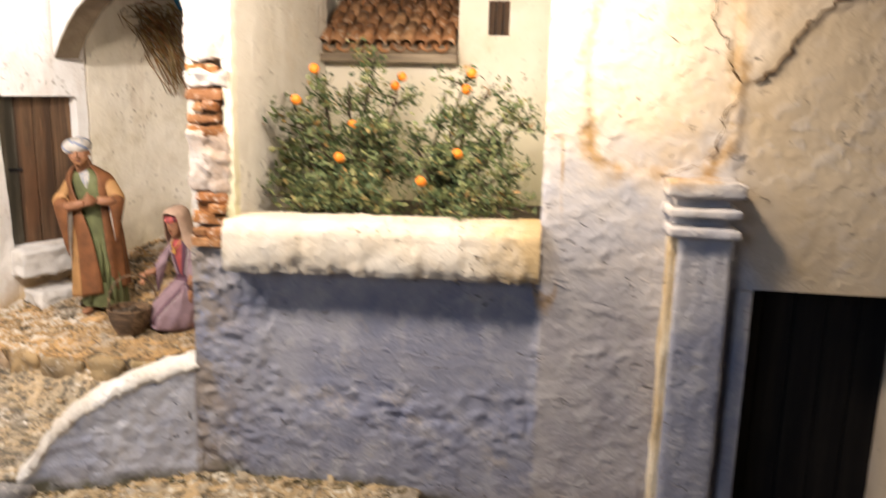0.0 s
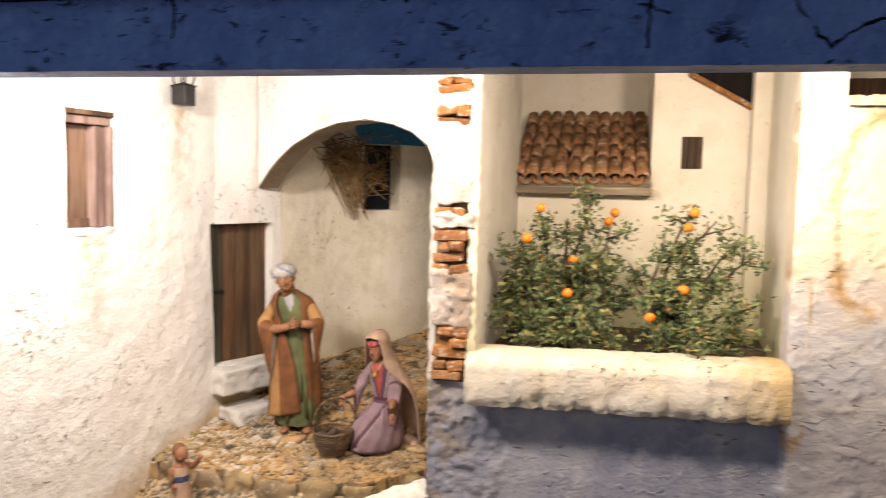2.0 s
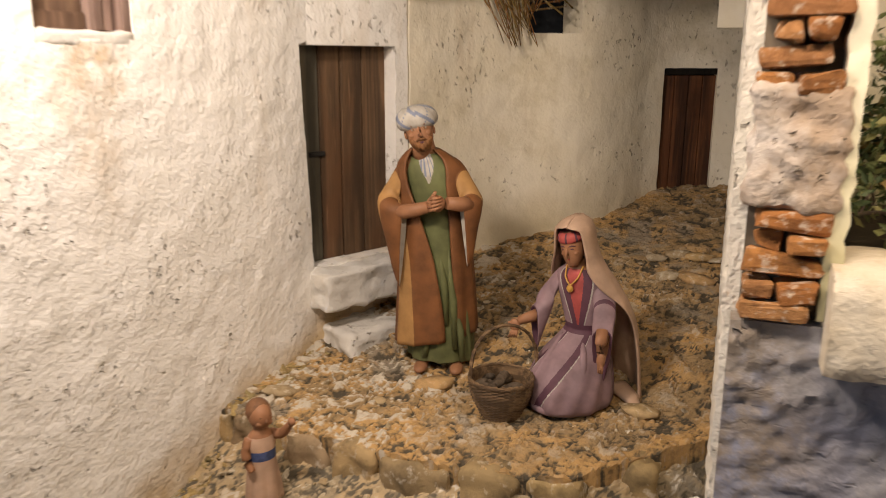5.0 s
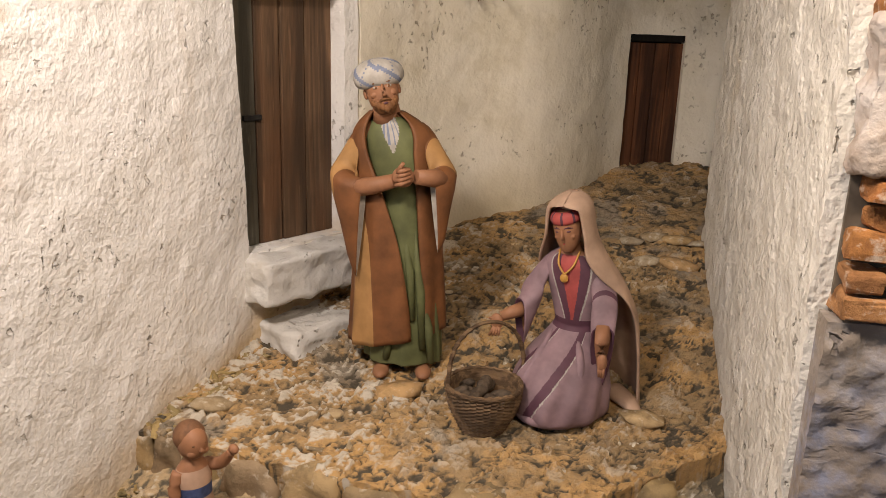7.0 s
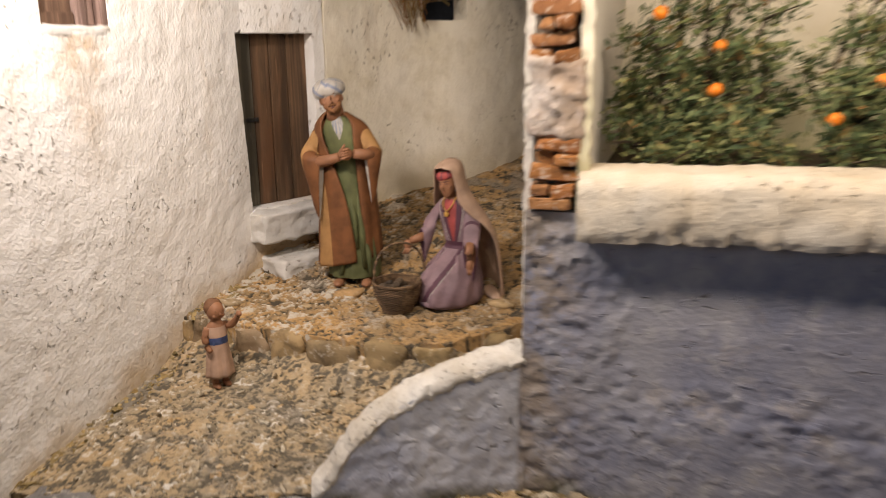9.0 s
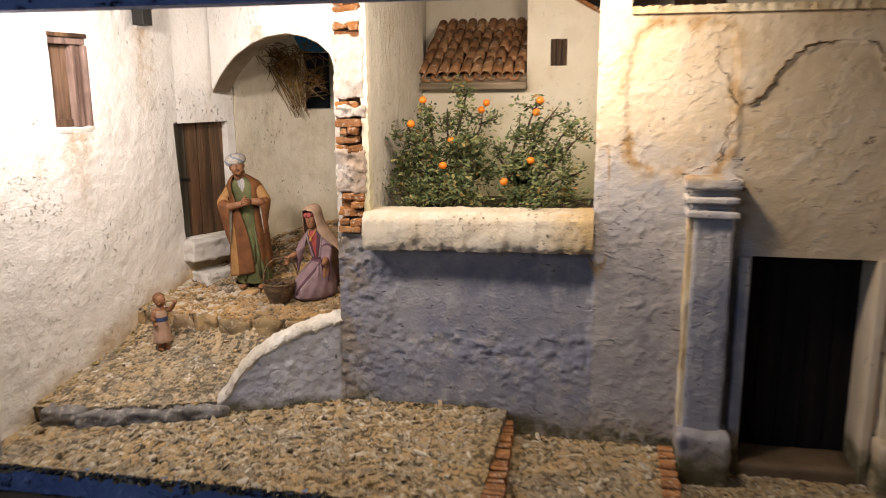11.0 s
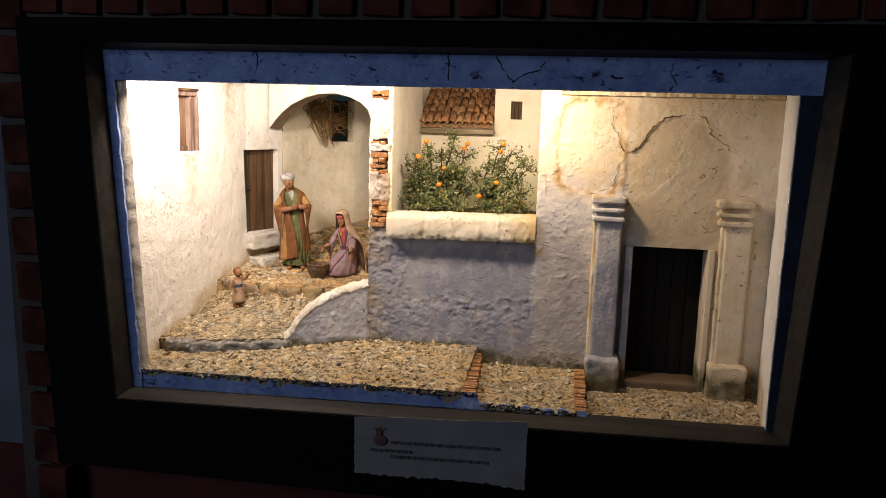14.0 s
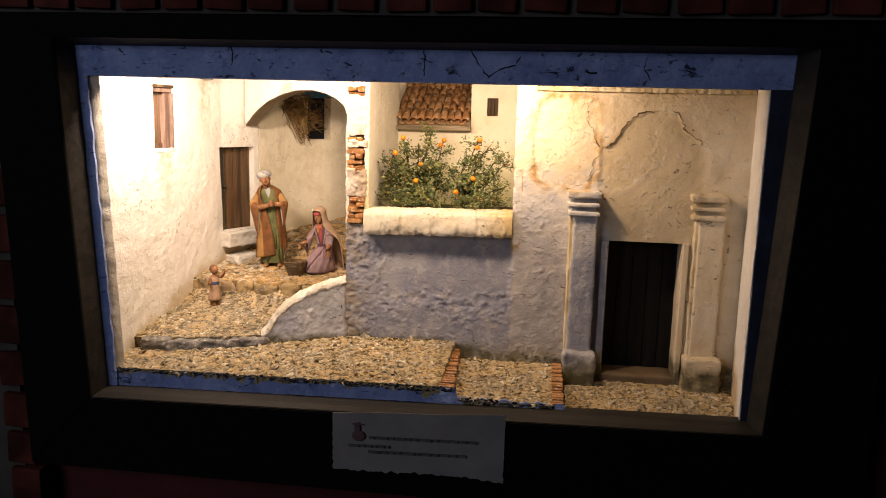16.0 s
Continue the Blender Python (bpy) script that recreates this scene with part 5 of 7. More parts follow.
def chips(name, parent, count, xr, yr, zf, size, seed, ok=lambda x, y: True, mat="chips", label="loose cream, ochre and grey stone chips"):
    """Many small chips as one mesh."""
    rng = random.Random(seed)
    forms = []
    for k in range(6):
        t = bmesh.new()
        bmesh.ops.create_icosphere(t, subdivisions=1, radius=0.5)
        forms.append(([v.co * (1 + 0.5 * noise.noise(v.co * 2.5 + V((k * 5.1, 0, 0)))) for v in t.verts], [[v.index for v in f.verts] for f in t.faces]))
        t.free()
    vs, fs = [], []
    done = 0
    while done < count:
        x, y = rng.uniform(*xr), rng.uniform(*yr)
        if not ok(x, y):
            continue
        s = size[0] + (size[1] - size[0]) * rng.random() ** 2.4
        m = pose(x, y, zf(x, y) + s * rng.uniform(-0.22, 0.10), rng.uniform(-40, 40), rng.uniform(-40, 40), rng.uniform(0, 360)) @ Matrix.Diagonal((s * rng.uniform(0.9, 2.4), s * rng.uniform(0.5, 0.9), s * rng.uniform(0.25, 0.6), 1))
        co, fa = rng.choice(forms)
        n = len(vs)
        vs += [m @ c for c in co]
        fs += [[n + i for i in f] for f in fa]
        done += 1
    me = bpy.data.meshes.new(name)
    me.from_pydata(vs, [], fs)
    me.materials.append(M[mat])
    ob = new(name, me)
    ob.parent = parent
    return tagged(ob, label, kind="stuff")


def in_alley(x, y):
    if y > 0.846 and x < D0.x + (y - D0.y) * 0.47 + 0.055:
        return False
    return y > kerb_up_y(x) + 0.012 and x > left_at(y)[0] + 0.01 and x < PX0 - 0.008


def in_mid(x, y):
    lo = kerb_low_y(x) + 0.012
    if x > LA.x and y < LA.y + (x - LA.x) * 0.44 + 0.036:
        return False
    return lo < y < kerb_up_y(x) - 0.012 and x > left_at(y)[0] + 0.008


def in_street(x, y):
    if x < -0.466 and y > kerb_low_y(x) - 0.012:
        return False
    if -0.466 <= x < -0.31 and y > LA.y + (x - LA.x) * 0.44 - 0.008:
        return False
    return y < 0.645 and x > -0.675 and not -0.122 < x < -0.072 and not 0.080 < x < 0.106


chips("stone_chips", street_a, 2300, (-0.68, -0.11), (0.436, 0.65), z_street, (0.005, 0.014), 1, in_street)
chips("stone_chips", street_b, 900, (-0.07, 0.082), (0.436, 0.645), z_street, (0.005, 0.014), 2, in_street)
chips("stone_chips", street_c, 1500, (0.106, 0.40), (0.436, 0.645), z_street, (0.005, 0.014), 3, in_street)
chips("stone_chips", terrace_a, 900, (-0.68, -0.32), (0.52, 0.75), z_mid, (0.004, 0.010), 4, in_mid)
chips("stone_chips", terrace_b, 260, (-0.68, -0.32), (0.72, 1.05), z_up, (0.003, 0.009), 5, in_alley)



def low_foot(x):
    """The foot of the low wall and, further on, of the garden wall."""
    return 0.574 + (x + 0.466) * 0.456 if x < -0.313 else 0.645


# moss and dirt along the foot of the walls
chips("moss", street_a, 330, (-0.46, -0.11), (0.55, 0.655), z_street, (0.003, 0.010), 6, lambda x, y: low_foot(x) - 0.012 * random.Random(round(x * 3000)).random() < y < low_foot(x) + 0.008, "moss", "dark olive moss and ochre dirt along the wall foot")
chips("moss", street_b, 150, (-0.07, 0.085), (0.628, 0.655), z_street, (0.003, 0.010), 7, lambda x, y: y > 0.636, "moss", "dark olive moss along the wall foot")
chips("dirt", terrace_a, 210, (-0.69, -0.62), (0.535, 0.72), z_mid, (0.004, 0.011), 8, lambda x, y: -0.004 < x - left_at(y)[0] < 0.016, "ochre_dirt", "ochre and greenish dirt along the house wall")
chips("dirt", terrace_b, 150, (-0.69, -0.60), (0.735, 0.845), z_up, (0.004, 0.013), 9, lambda x, y: -0.004 < x - left_at(y)[0] < 0.020, "ochre_dirt", "ochre clumps along the house wall")

# brick steps across the street
def brick_row(parent, xa, xb, w, top, y0, y1, count):
    rng = random.Random(count)
    for k in range(count):
        y = y0 + (y1 - y0) * (k + 0.5) / count
        x = xa + (xb - xa) * (k + 0.5) / count
        bm = bmesh.new()
        d = (y1 - y0) / count
        box(bm, (x - w / 2, y - d / 2 + 0.0008, top - 0.024 + rng.uniform(-0.001, 0.001)), (x + w / 2 + rng.uniform(-0.001, 0.002), y + d / 2 - 0.0008, top + rng.uniform(-0.0015, 0.001)), 0.0015, 0, Matrix.Rotation(rng.uniform(-0.05, 0.05), 3, "Z"), 0.0008)
        part("brick", bm, M["strip_brick"], parent)


brick_row(street_a, -0.090, -0.103, 0.027, 1.1265, 0.439, 0.652, 24)
brick_row(street_b, 0.093, 0.094, 0.018, 1.1110, 0.437, 0.652, 24)

# doorway with pilasters
def pilaster(name, x0, x1, cx0, cx1, bx0, bx1, back, label):
    ob = thing(name, ((x0 + x1) / 2, 0.64, 1.075), label, "pilaster", "pilasters of the doorway")
    tagged(ob, kind="structure")
    part("shaft", lump((x0, 0.628 + back, 1.13), (x1, 0.66, 1.400), 0.0013, 16, 0.12), M["front"], ob, "", True)
    part("plinth", lump((bx0, 0.608 + back, 1.07), (bx1, 0.66, 1.144), 0.0026, 14, 0.09), M["front"], ob, "chipped plaster plinth", True)
    cap = part("capital", lump((cx0, 0.617 + back, 1.424), (cx1, 0.66, 1.4385), 0.0018, 8, 0.3), M["front"], ob, "moulded plaster capital", True)
    part("moulding", lump((cx0 + 0.008, 0.634 + back, 1.395), (cx1 - 0.008, 0.66, 1.428), 0.0006, 8, 0.1), M["front"], cap, "", True)
    part("moulding", lump((cx0 + 0.001, 0.618 + back, 1.4085), (cx1 - 0.002, 0.66, 1.4170), 0.0012, 8, 0.35), M["front"], cap, "", True)
    part("moulding", lump((cx0 + 0.003, 0.620 + back, 1.392), (cx1 - 0.001, 0.66, 1.4020), 0.0012, 8, 0.35), M["front"], cap, "", True)
    part("bead", lump((x0 - 0.006, 0.633 + back, 1.135), (x0 + 0.003, 0.66, 1.395), 0.0022, 20, 0.25), M["bead"], ob, "cream and ochre plaster edge", True)
    return ob


pilaster("pilaster", 0.110, 0.153, 0.098, 0.157, 0.103, 0.162, 0.0, "blue-grey plaster pilaster with cream edges beside the dark doorway")
pilaster("pilaster", 0.330, 0.374, 0.313, 0.374, 0.319, 0.384, 0.008, "cream plaster pilaster beside the dark doorway")
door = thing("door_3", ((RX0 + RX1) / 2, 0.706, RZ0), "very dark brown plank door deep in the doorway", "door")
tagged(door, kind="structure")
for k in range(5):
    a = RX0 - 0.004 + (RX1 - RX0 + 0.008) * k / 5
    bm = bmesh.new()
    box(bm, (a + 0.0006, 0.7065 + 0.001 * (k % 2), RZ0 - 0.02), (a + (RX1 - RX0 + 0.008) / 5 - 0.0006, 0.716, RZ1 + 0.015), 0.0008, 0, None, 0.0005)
    part("plank", bm, M["dark_wood_and_shade"], door)
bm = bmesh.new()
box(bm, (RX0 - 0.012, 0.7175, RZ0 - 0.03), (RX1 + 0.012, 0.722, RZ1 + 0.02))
part("door_backing", bm, M["dark_wood_and_shade"], door)
bm = lump((RX0 - 0.004, 0.645, 1.07), (RX1 + 0.004, 0.705, 1.099), 0.001, 8, 0.2)
tagged(link("threshold", bm, M["threshold"], smooth=True), "worn brown threshold of the doorway", "threshold", kind="structure")
for nm, a, b in (("jamb", RX0 - 0.014, RX0 - 0.001), ("jamb", RX1 + 0.001, RX1 + 0.012)):
    tagged(link("door_jamb", lump((a, 0.6455, 1.07), (b, 0.706, RZ1), 0.0009, 12, 0.2), M["front"], smooth=True), "plain plaster jamb of the doorway", "jamb", kind="structure")

tagged(link("door_head", lump((RX0 - 0.003, 0.655, RZ1 + 0.0005), (RX1 + 0.003, 0.706, RZ1 + 0.02), 0.0008, 8, 0.2), M["front"], smooth=True), "plaster head of the doorway", "lintel", kind="structure")

# dirty cracks where the upper coat of plaster has come away
garden = bpy.data.objects["garden_wall"]
for thin, pts in (
        (0.0008, [(0.159, 1.514), (0.177, 1.526), (0.183, 1.540), (0.194, 1.554), (0.205, 1.568), (0.225, 1.579), (0.262, 1.581), (0.282, 1.577), (0.290, 1.563), (0.295, 1.549), (0.314, 1.535), (0.332, 1.521), (0.344, 1.516)]),
        (0.0005, [(0.125, 1.592), (0.128, 1.559), (0.139, 1.540), (0.144, 1.523), (0.152, 1.511)]),
        (0.0005, [(0.152, 1.506), (0.143, 1.492), (0.137, 1.458), (0.118, 1.446), (0.092, 1.435)])):
    line, rad = [], []
    for (xa, za), (xb, zb) in zip(pts, pts[1:]):
        for q in range(12):
            x, z = xa + (xb - xa) * q / 12, za + (zb - za) * q / 12
            line.append((x + 0.006 * noise.noise(V((x * 150, z * 150, 1))), FY - 0.0002 + 0.0008 * noise.noise(V((x * 90, z * 90, 7))), z + 0.004 * noise.noise(V((x * 150, z * 150, 4)))))
            rad.append(max(0.0001, thin + 2.6 * thin * noise.noise(V((x * 70, z * 70, 2)))))
    bm = bmesh.new()
    tube(bm, line, rad, 6)
    part("crack", bm, M["crack"], garden, "dark brown ragged crack")

# square window of the little house
win = thing("window_2", (-0.062, YB, SZ0), "tiny square window with a brown wooden shutter", "window")
tagged(win, kind="structure")
bm = bmesh.new()
for k in range(3):
    w = (SX1 - SX0) / 3
    box(bm, (SX0 + w * k + 0.0004, YB + 0.003, SZ0), (SX0 + w * (k + 1) - 0.0004, YB + 0.010, SZ1), 0.0005)
part("shutter", bm, M["door_wood"], win)

win = thing("window_3", (0.127, 0.888, 1.60), "dark brown shutter in the cream wall above the garden wall", "window")
tagged(win, kind="structure")
for k in range(3):
    bm = bmesh.new()
    box(bm, (0.094 + 0.022 * k, 0.882, 1.60), (0.115 + 0.022 * k, 0.8885, 1.664), 0.0006)
    part("shutter_board", bm, M["door_wood"], win)

# tiled roof
roof = thing("tiled_roof", (-0.19, 0.93, 1.53), "lean-to roof of brown curved clay tiles", "roof")
E0, E1 = V((-0.272, 0.905, 1.545)), V((-0.109, 0.905, 1.547))
UPV = V((0.0, 0.165, 0.082))
upn = UPV.normalized()
side = (E1 - E0).normalized()
nor = side.cross(upn).normalized()
if nor.z < 0:
    nor = -nor


def tile_mesh(up):
    bm = bmesh.new()
    seg, length = 6, 0.046
    for r0, r1 in ((0.0088, 0.0072),):
        rows = []
        for t in (0.0, 0.5, 1.0):
            r = r0 + (r1 - r0) * t
            o = [V((r * math.cos(math.pi * k / seg), length * t, r * 0.85 * math.sin(math.pi * k / seg) * up)) for k in range(seg + 1)]
            q = [V(((r - 0.0013) * math.cos(math.pi * k / seg), length * t, (r - 0.0013) * 0.85 * math.sin(math.pi * k / seg) * up)) for k in range(seg, -1, -1)]
            rows.append(o + q)
        loft(bm, rows)
    bmesh.ops.recalc_face_normals(bm, faces=bm.faces)
    me = bpy.data.meshes.new("tile")
    bm.to_mesh(me)
    bm.free()
    me.materials.append(M["tile"])
    return me


cover, channel = tile_mesh(1), tile_mesh(-1)
rng = random.Random(21)
cols, rows_n = 10, 5
rot = Matrix((side, upn, nor)).transposed().to_4x4()
for c in range(cols):
    for r in range(rows_n):
        for me, off, lift in ((cover, 0.5, 0.0065), (channel, 1.0, 0.005)):
            if me is channel and c == cols - 1:
                continue
            p = E0 + side * ((c + off) * (E1 - E0).length / cols + rng.uniform(-0.0007, 0.0007)) + upn * (r * 0.038 - 0.004 + rng.uniform(-0.0012, 0.0012)) + nor * (lift + 0.0012 * rng.random())
            ob = new("tile", me)
            ob.parent = roof
            ob.matrix_parent_inverse = Matrix.Translation(-roof.location)
            ob.matrix_basis = Matrix.Translation(p) @ rot @ pose(0, 0, 0, 3 + rng.uniform(-1.5, 1.5), rng.uniform(-4, 4), rng.uniform(-2.5, 2.5))
bm = bmesh.new()
q = [E0 - side * 0.002, E1 + side * 0.001, E1 + UPV + side * 0.001, E0 + UPV - side * 0.002]
f = [bm.verts.new(p + nor * 0.001) for p in q]
g = [bm.verts.new(p - nor * 0.006) for p in q]
bm.faces.new(f)
bm.faces.new(g[::-1])
for k in range(4):
    bm.faces.new((f[k], f[(k + 1) % 4], g[(k + 1) % 4], g[k]))
part("roof_board", bm, M["eave"], roof)
bm = bmesh.new()
box(bm, (-0.274, 0.898, 1.531), (-0.107, 0.917, 1.541), 0.0015, 0, None, 0.001)
part("eave_board", bm, M["eave"], roof, "pale weathered eave board")
bm = bmesh.new()
tube(bm, [E0 + UPV + nor * 0.004 + side * (k * 0.0165) + nor * 0.0015 * (k % 2) for k in range(11)], 0.007, 7)
part("ridge", bm, M["tile"], roof, "broken tiles along the upper edge", True)

# gable over the yard
gab = thing("gable_roof", (-0.035, 0.90, 1.65), "edge of a small tiled gable over dark shadow", "roof")
bm = bmesh.new()
box(bm, (-0.040, 0.902, -0.003), (0.040, 0.918, 0.003), 0.001)
for v in bm.verts:
    v.co = V((-0.030 + v.co.x, v.co.y, 1.652 + v.co.z - v.co.x * 0.55))
part("verge", bm, M["brick"], gab)
# flat dark panel in place of the darkness beyond the verge
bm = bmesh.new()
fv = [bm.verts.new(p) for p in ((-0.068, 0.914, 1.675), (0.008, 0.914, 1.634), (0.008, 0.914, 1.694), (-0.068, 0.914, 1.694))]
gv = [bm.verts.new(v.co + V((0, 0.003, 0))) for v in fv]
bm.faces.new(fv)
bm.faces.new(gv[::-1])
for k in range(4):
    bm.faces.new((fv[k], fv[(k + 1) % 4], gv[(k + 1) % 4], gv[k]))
part("soffit", bm, M["dark_wood_and_shade"], gab, "dark panel painted for the shade above the verge")


# ---- orange trees ----
def orange_tree(base, tips, fruits, leaves, seed, label):
    rng = random.Random(seed)
    ob = thing("orange_tree", base, label, "tree", "orange trees of the yard")
    bm = bmesh.new()
    base = V(base)
    fork = base + V((0.004, 0, 0.03))
    tube(bm, [base, base + V((0.003, 0, 0.015)), fork], [0.006, 0.005, 0.0045], 7)
    part("trunk", bm, M["bark"], ob, "", True)
    limbs = []
    for tip in tips:
        bm = bmesh.new()
        tip = V(tip)
        mid = fork.lerp(tip, 0.5) + V((rng.uniform(-0.012, 0.012), rng.uniform(-0.012, 0.012), rng.uniform(-0.012, 0.006)))
        path = [fork, fork.lerp(mid, 0.5) + V((0, 0, 0.003)), mid, mid.lerp(tip, 0.5) + V((rng.uniform(-0.004, 0.004), 0, 0.003)), tip]
        tube(bm, path, [0.0032, 0.0026, 0.002, 0.0014, 0.0006], 5)
        limbs.append(path)
        for k in range(4):
            a = path[rng.choice((2, 3))].lerp(path[4], rng.random() * 0.8)
            b = a + V((rng.gauss(0, 0.014), rng.gauss(0, 0.014), rng.uniform(-0.006, 0.018)))
            tube(bm, [a, b], [0.0011, 0.0004], 4)
            limbs.append([a, a.lerp(b, 0.3), a.lerp(b, 0.5), a.lerp(b, 0.8), b])
        part("branch", bm, M["bark"], ob, "", True)
    vs, fs = [], []
    for k in range(leaves):
        path = rng.choice(limbs)
        i = rng.choice((1, 2, 3, 3)) if len(path) > 3 else 0
        p = path[i].lerp(path[i + 1], rng.random()) + V((rng.gauss(0, 0.006), rng.gauss(0, 0.006), rng.gauss(0, 0.006)))
        s = rng.uniform(0.0045, 0.0098)
        w = s * rng.uniform(0.17, 0.27)
        d = V((rng.gauss(0, 1), rng.gauss(0, 1), rng.gauss(0.35, 0.7))).normalized()
        x = d.cross(V((rng.gauss(0, 1), rng.gauss(0, 1), rng.gauss(0, 1)))).normalized()
        nn = d.cross(x)
        n = len(vs)
        vs += [p, p + d * s * 0.5 + x * w - nn * w * 0.3, p + d * s, p + d * s * 0.5 - x * w - nn * w * 0.3, p + d * s * 0.5]
        fs += [[n, n + 1, n + 4], [n + 1, n + 2, n + 4], [n, n + 4, n + 3], [n + 4, n + 2, n + 3]]
    me = bpy.data.meshes.new("crown")
    me.from_pydata(vs, [], fs)
    me.materials.append(M["leaf"])
    cr = new("crown", me)
    cr.parent = ob
    cr.matrix_parent_inverse = Matrix.Translation(-ob.location)
    tagged(cr, "small grey-green leaves")
    for q in fruits:
        bm = bmesh.new()
        ellipsoid(bm, q, (0.0050, 0.0050, 0.0048), 0, None, 12, 8)
        part("orange", bm, M["orange"], ob, "", True)
    return ob


orange_tree((-0.195, 0.775, 1.368),
            [(-0.238, 0.715, 1.488), (-0.222, 0.735, 1.518), (-0.195, 0.76, 1.508), (-0.170, 0.77, 1.532), (-0.152, 0.79, 1.505), (-0.248, 0.73, 1.452), (-0.172, 0.73, 1.465), (-0.205, 0.712, 1.440),
             (-0.150, 0.74, 1.440), (-0.250, 0.72, 1.412), (-0.182, 0.705, 1.42), (-0.225, 0.705, 1.40), (-0.160, 0.71, 1.405), (-0.24, 0.78, 1.47), (-0.2, 0.82, 1.45), (-0.215, 0.715, 1.465), (-0.16, 0.80, 1.47), (-0.255, 0.75, 1.43), (-0.262, 0.70, 1.40), (-0.20, 0.69, 1.395), (-0.23, 0.69, 1.385), (-0.145, 0.69, 1.39), (-0.17, 0.69, 1.405), (-0.135, 0.77, 1.42), (-0.145, 0.755, 1.47)],
            [(-0.230, 0.703, 1.490), (-0.187, 0.745, 1.467), (-0.190, 0.706, 1.438), (-0.220, 0.727, 1.519), (-0.154, 0.785, 1.505), (-0.148, 0.79, 1.514)], 5600, 31,
            "bushy orange tree with grey-green leaves and small oranges")
orange_tree((-0.105, 0.765, 1.368),
            [(-0.098, 0.755, 1.500), (-0.072, 0.75, 1.525), (-0.050, 0.755, 1.510), (-0.028, 0.75, 1.495), (-0.014, 0.745, 1.478), (-0.090, 0.73, 1.455), (-0.052, 0.73, 1.438), (-0.030, 0.72, 1.410),
             (-0.118, 0.72, 1.430), (-0.080, 0.75, 1.475), (-0.10, 0.705, 1.40), (-0.06, 0.71, 1.40), (-0.13, 0.75, 1.46), (-0.075, 0.72, 1.455), (-0.04, 0.76, 1.45), (-0.10, 0.72, 1.445), (-0.012, 0.70, 1.395), (-0.03, 0.69, 1.39), (-0.08, 0.69, 1.39), (-0.055, 0.69, 1.40), (-0.115, 0.69, 1.40), (-0.02, 0.72, 1.43)],
            [(-0.081, 0.724, 1.444), (-0.112, 0.705, 1.419), (-0.072, 0.743, 1.518), (-0.077, 0.748, 1.503)], 3500, 32,
            "open orange tree with forked branches, grey-green leaves and oranges")


# ---- figures ----
def ring(cx, cy, z, rx, ry, n=36, fold=0.0, waves=9, ph=0.0):
    out = []
    for k in range(n):
        a = 2 * math.pi * k / n
        m = 1 + fold * (math.sin(waves * a + ph) + 0.5 * math.sin(waves * 1.7 * a + 1.3 + ph))
        out.append(V((cx + rx * m * math.sin(a), cy - ry * m * math.cos(a), z)))
    return out


def mantle(bm, rows, n=28, mat=0, tint=None, thick=0.0022, fold=0.03):
    """A cloak open at the front: rows of (cx, cy, z, rx, ry, open half-angle left, right, in degrees)."""
    rings = []
    for cx, cy, z, rx, ry, ol, orr in rows:
        o, i = [], []
        for k in range(n):
            a = radians(orr) + (2 * math.pi - radians(ol) - radians(orr)) * k / (n - 1)
            m = 1 + fold * math.sin(11 * a) * min(1, (0.2 - z) / 0.15 if z < 0.2 else 0)
            o.append(V((cx + rx * m * math.sin(a), cy - ry * m * math.cos(a), z)))
            i.append(V((cx + (rx * m - thick) * math.sin(a), cy - (ry * m - thick) * math.cos(a), z)))
        rings.append(o + i[::-1])
    return loft(bm, rings, mat, True, True, tint)


def place(bm, x, y, z, turn, s=1.0):
    m = Matrix.Translation((x, y, z)) @ Matrix.Rotation(radians(turn), 4, "Z") @ Matrix.Scale(s, 4)
    bmesh.ops.transform(bm, matrix=m, verts=list(bm.verts))
    return bm


def dense(rows, n):
    """n + 1 rows that glide through the given ones."""
    out = []
    for k in range(n + 1):
        t = k / n * (len(rows) - 1)
        i = min(int(t), len(rows) - 2)
        f = t - i
        a, b, c, d = rows[max(i - 1, 0)], rows[i], rows[i + 1], rows[min(i + 2, len(rows) - 1)]
        out.append(tuple(0.5 * (2 * q + (r - p) * f + (2 * p - 5 * q + 4 * r - w) * f * f + (3 * q - p - 3 * r + w) * f ** 3) for p, q, r, w in zip(a, b, c, d)))
    return out


def sleeve(bm, rows, tint, lining, n=24):
    """A wide sleeve along an arm: rows of (x, y, z, half width, up, down); its open end shows the lining."""
    rows = dense(rows, 18)
    rings = []
    for i, (x, y, z, a, up, down) in enumerate(rows):
        p, q = V(rows[max(i - 1, 0)][:3]), V(rows[min(i + 1, 18)][:3])
        d = (q - p).normalized()
        h = d.cross(V((0, 0, 1)))
        h = h.normalized() if h.length > 0.15 else V((1, 0, 0))
        ring_pts = []
        for k in range(n):
            g = 2 * math.pi * k / n
            sway = 1 + 0.05 * math.sin(3 * g + i * 0.5)
            slack = (up if math.sin(g) > 0 else down) * math.sin(g)
            ring_pts.append(V((x, y, z)) + h * (a * sway * math.cos(g) * (1 - 0.45 * max(0, -math.sin(g)) ** 2)) + V((0, 0, slack)) - d * (0.10 * down * max(0, -math.sin(g))))
        rings.append(ring_pts)
    end, mid = rings[-1], sum(rings[-1], V()) / n
    inner = [mid + (p - mid) * 0.90 for p in end]
    deep = [mid + (p - mid) * 0.70 - (V(rows[-1][:3]) - V(rows[-4][:3])) * 0.8 for p in end]
    loft(bm, rings + [inner, deep], 0, True, True, lambda i, k: lining if i >= 18 else tint(i / 18, k))


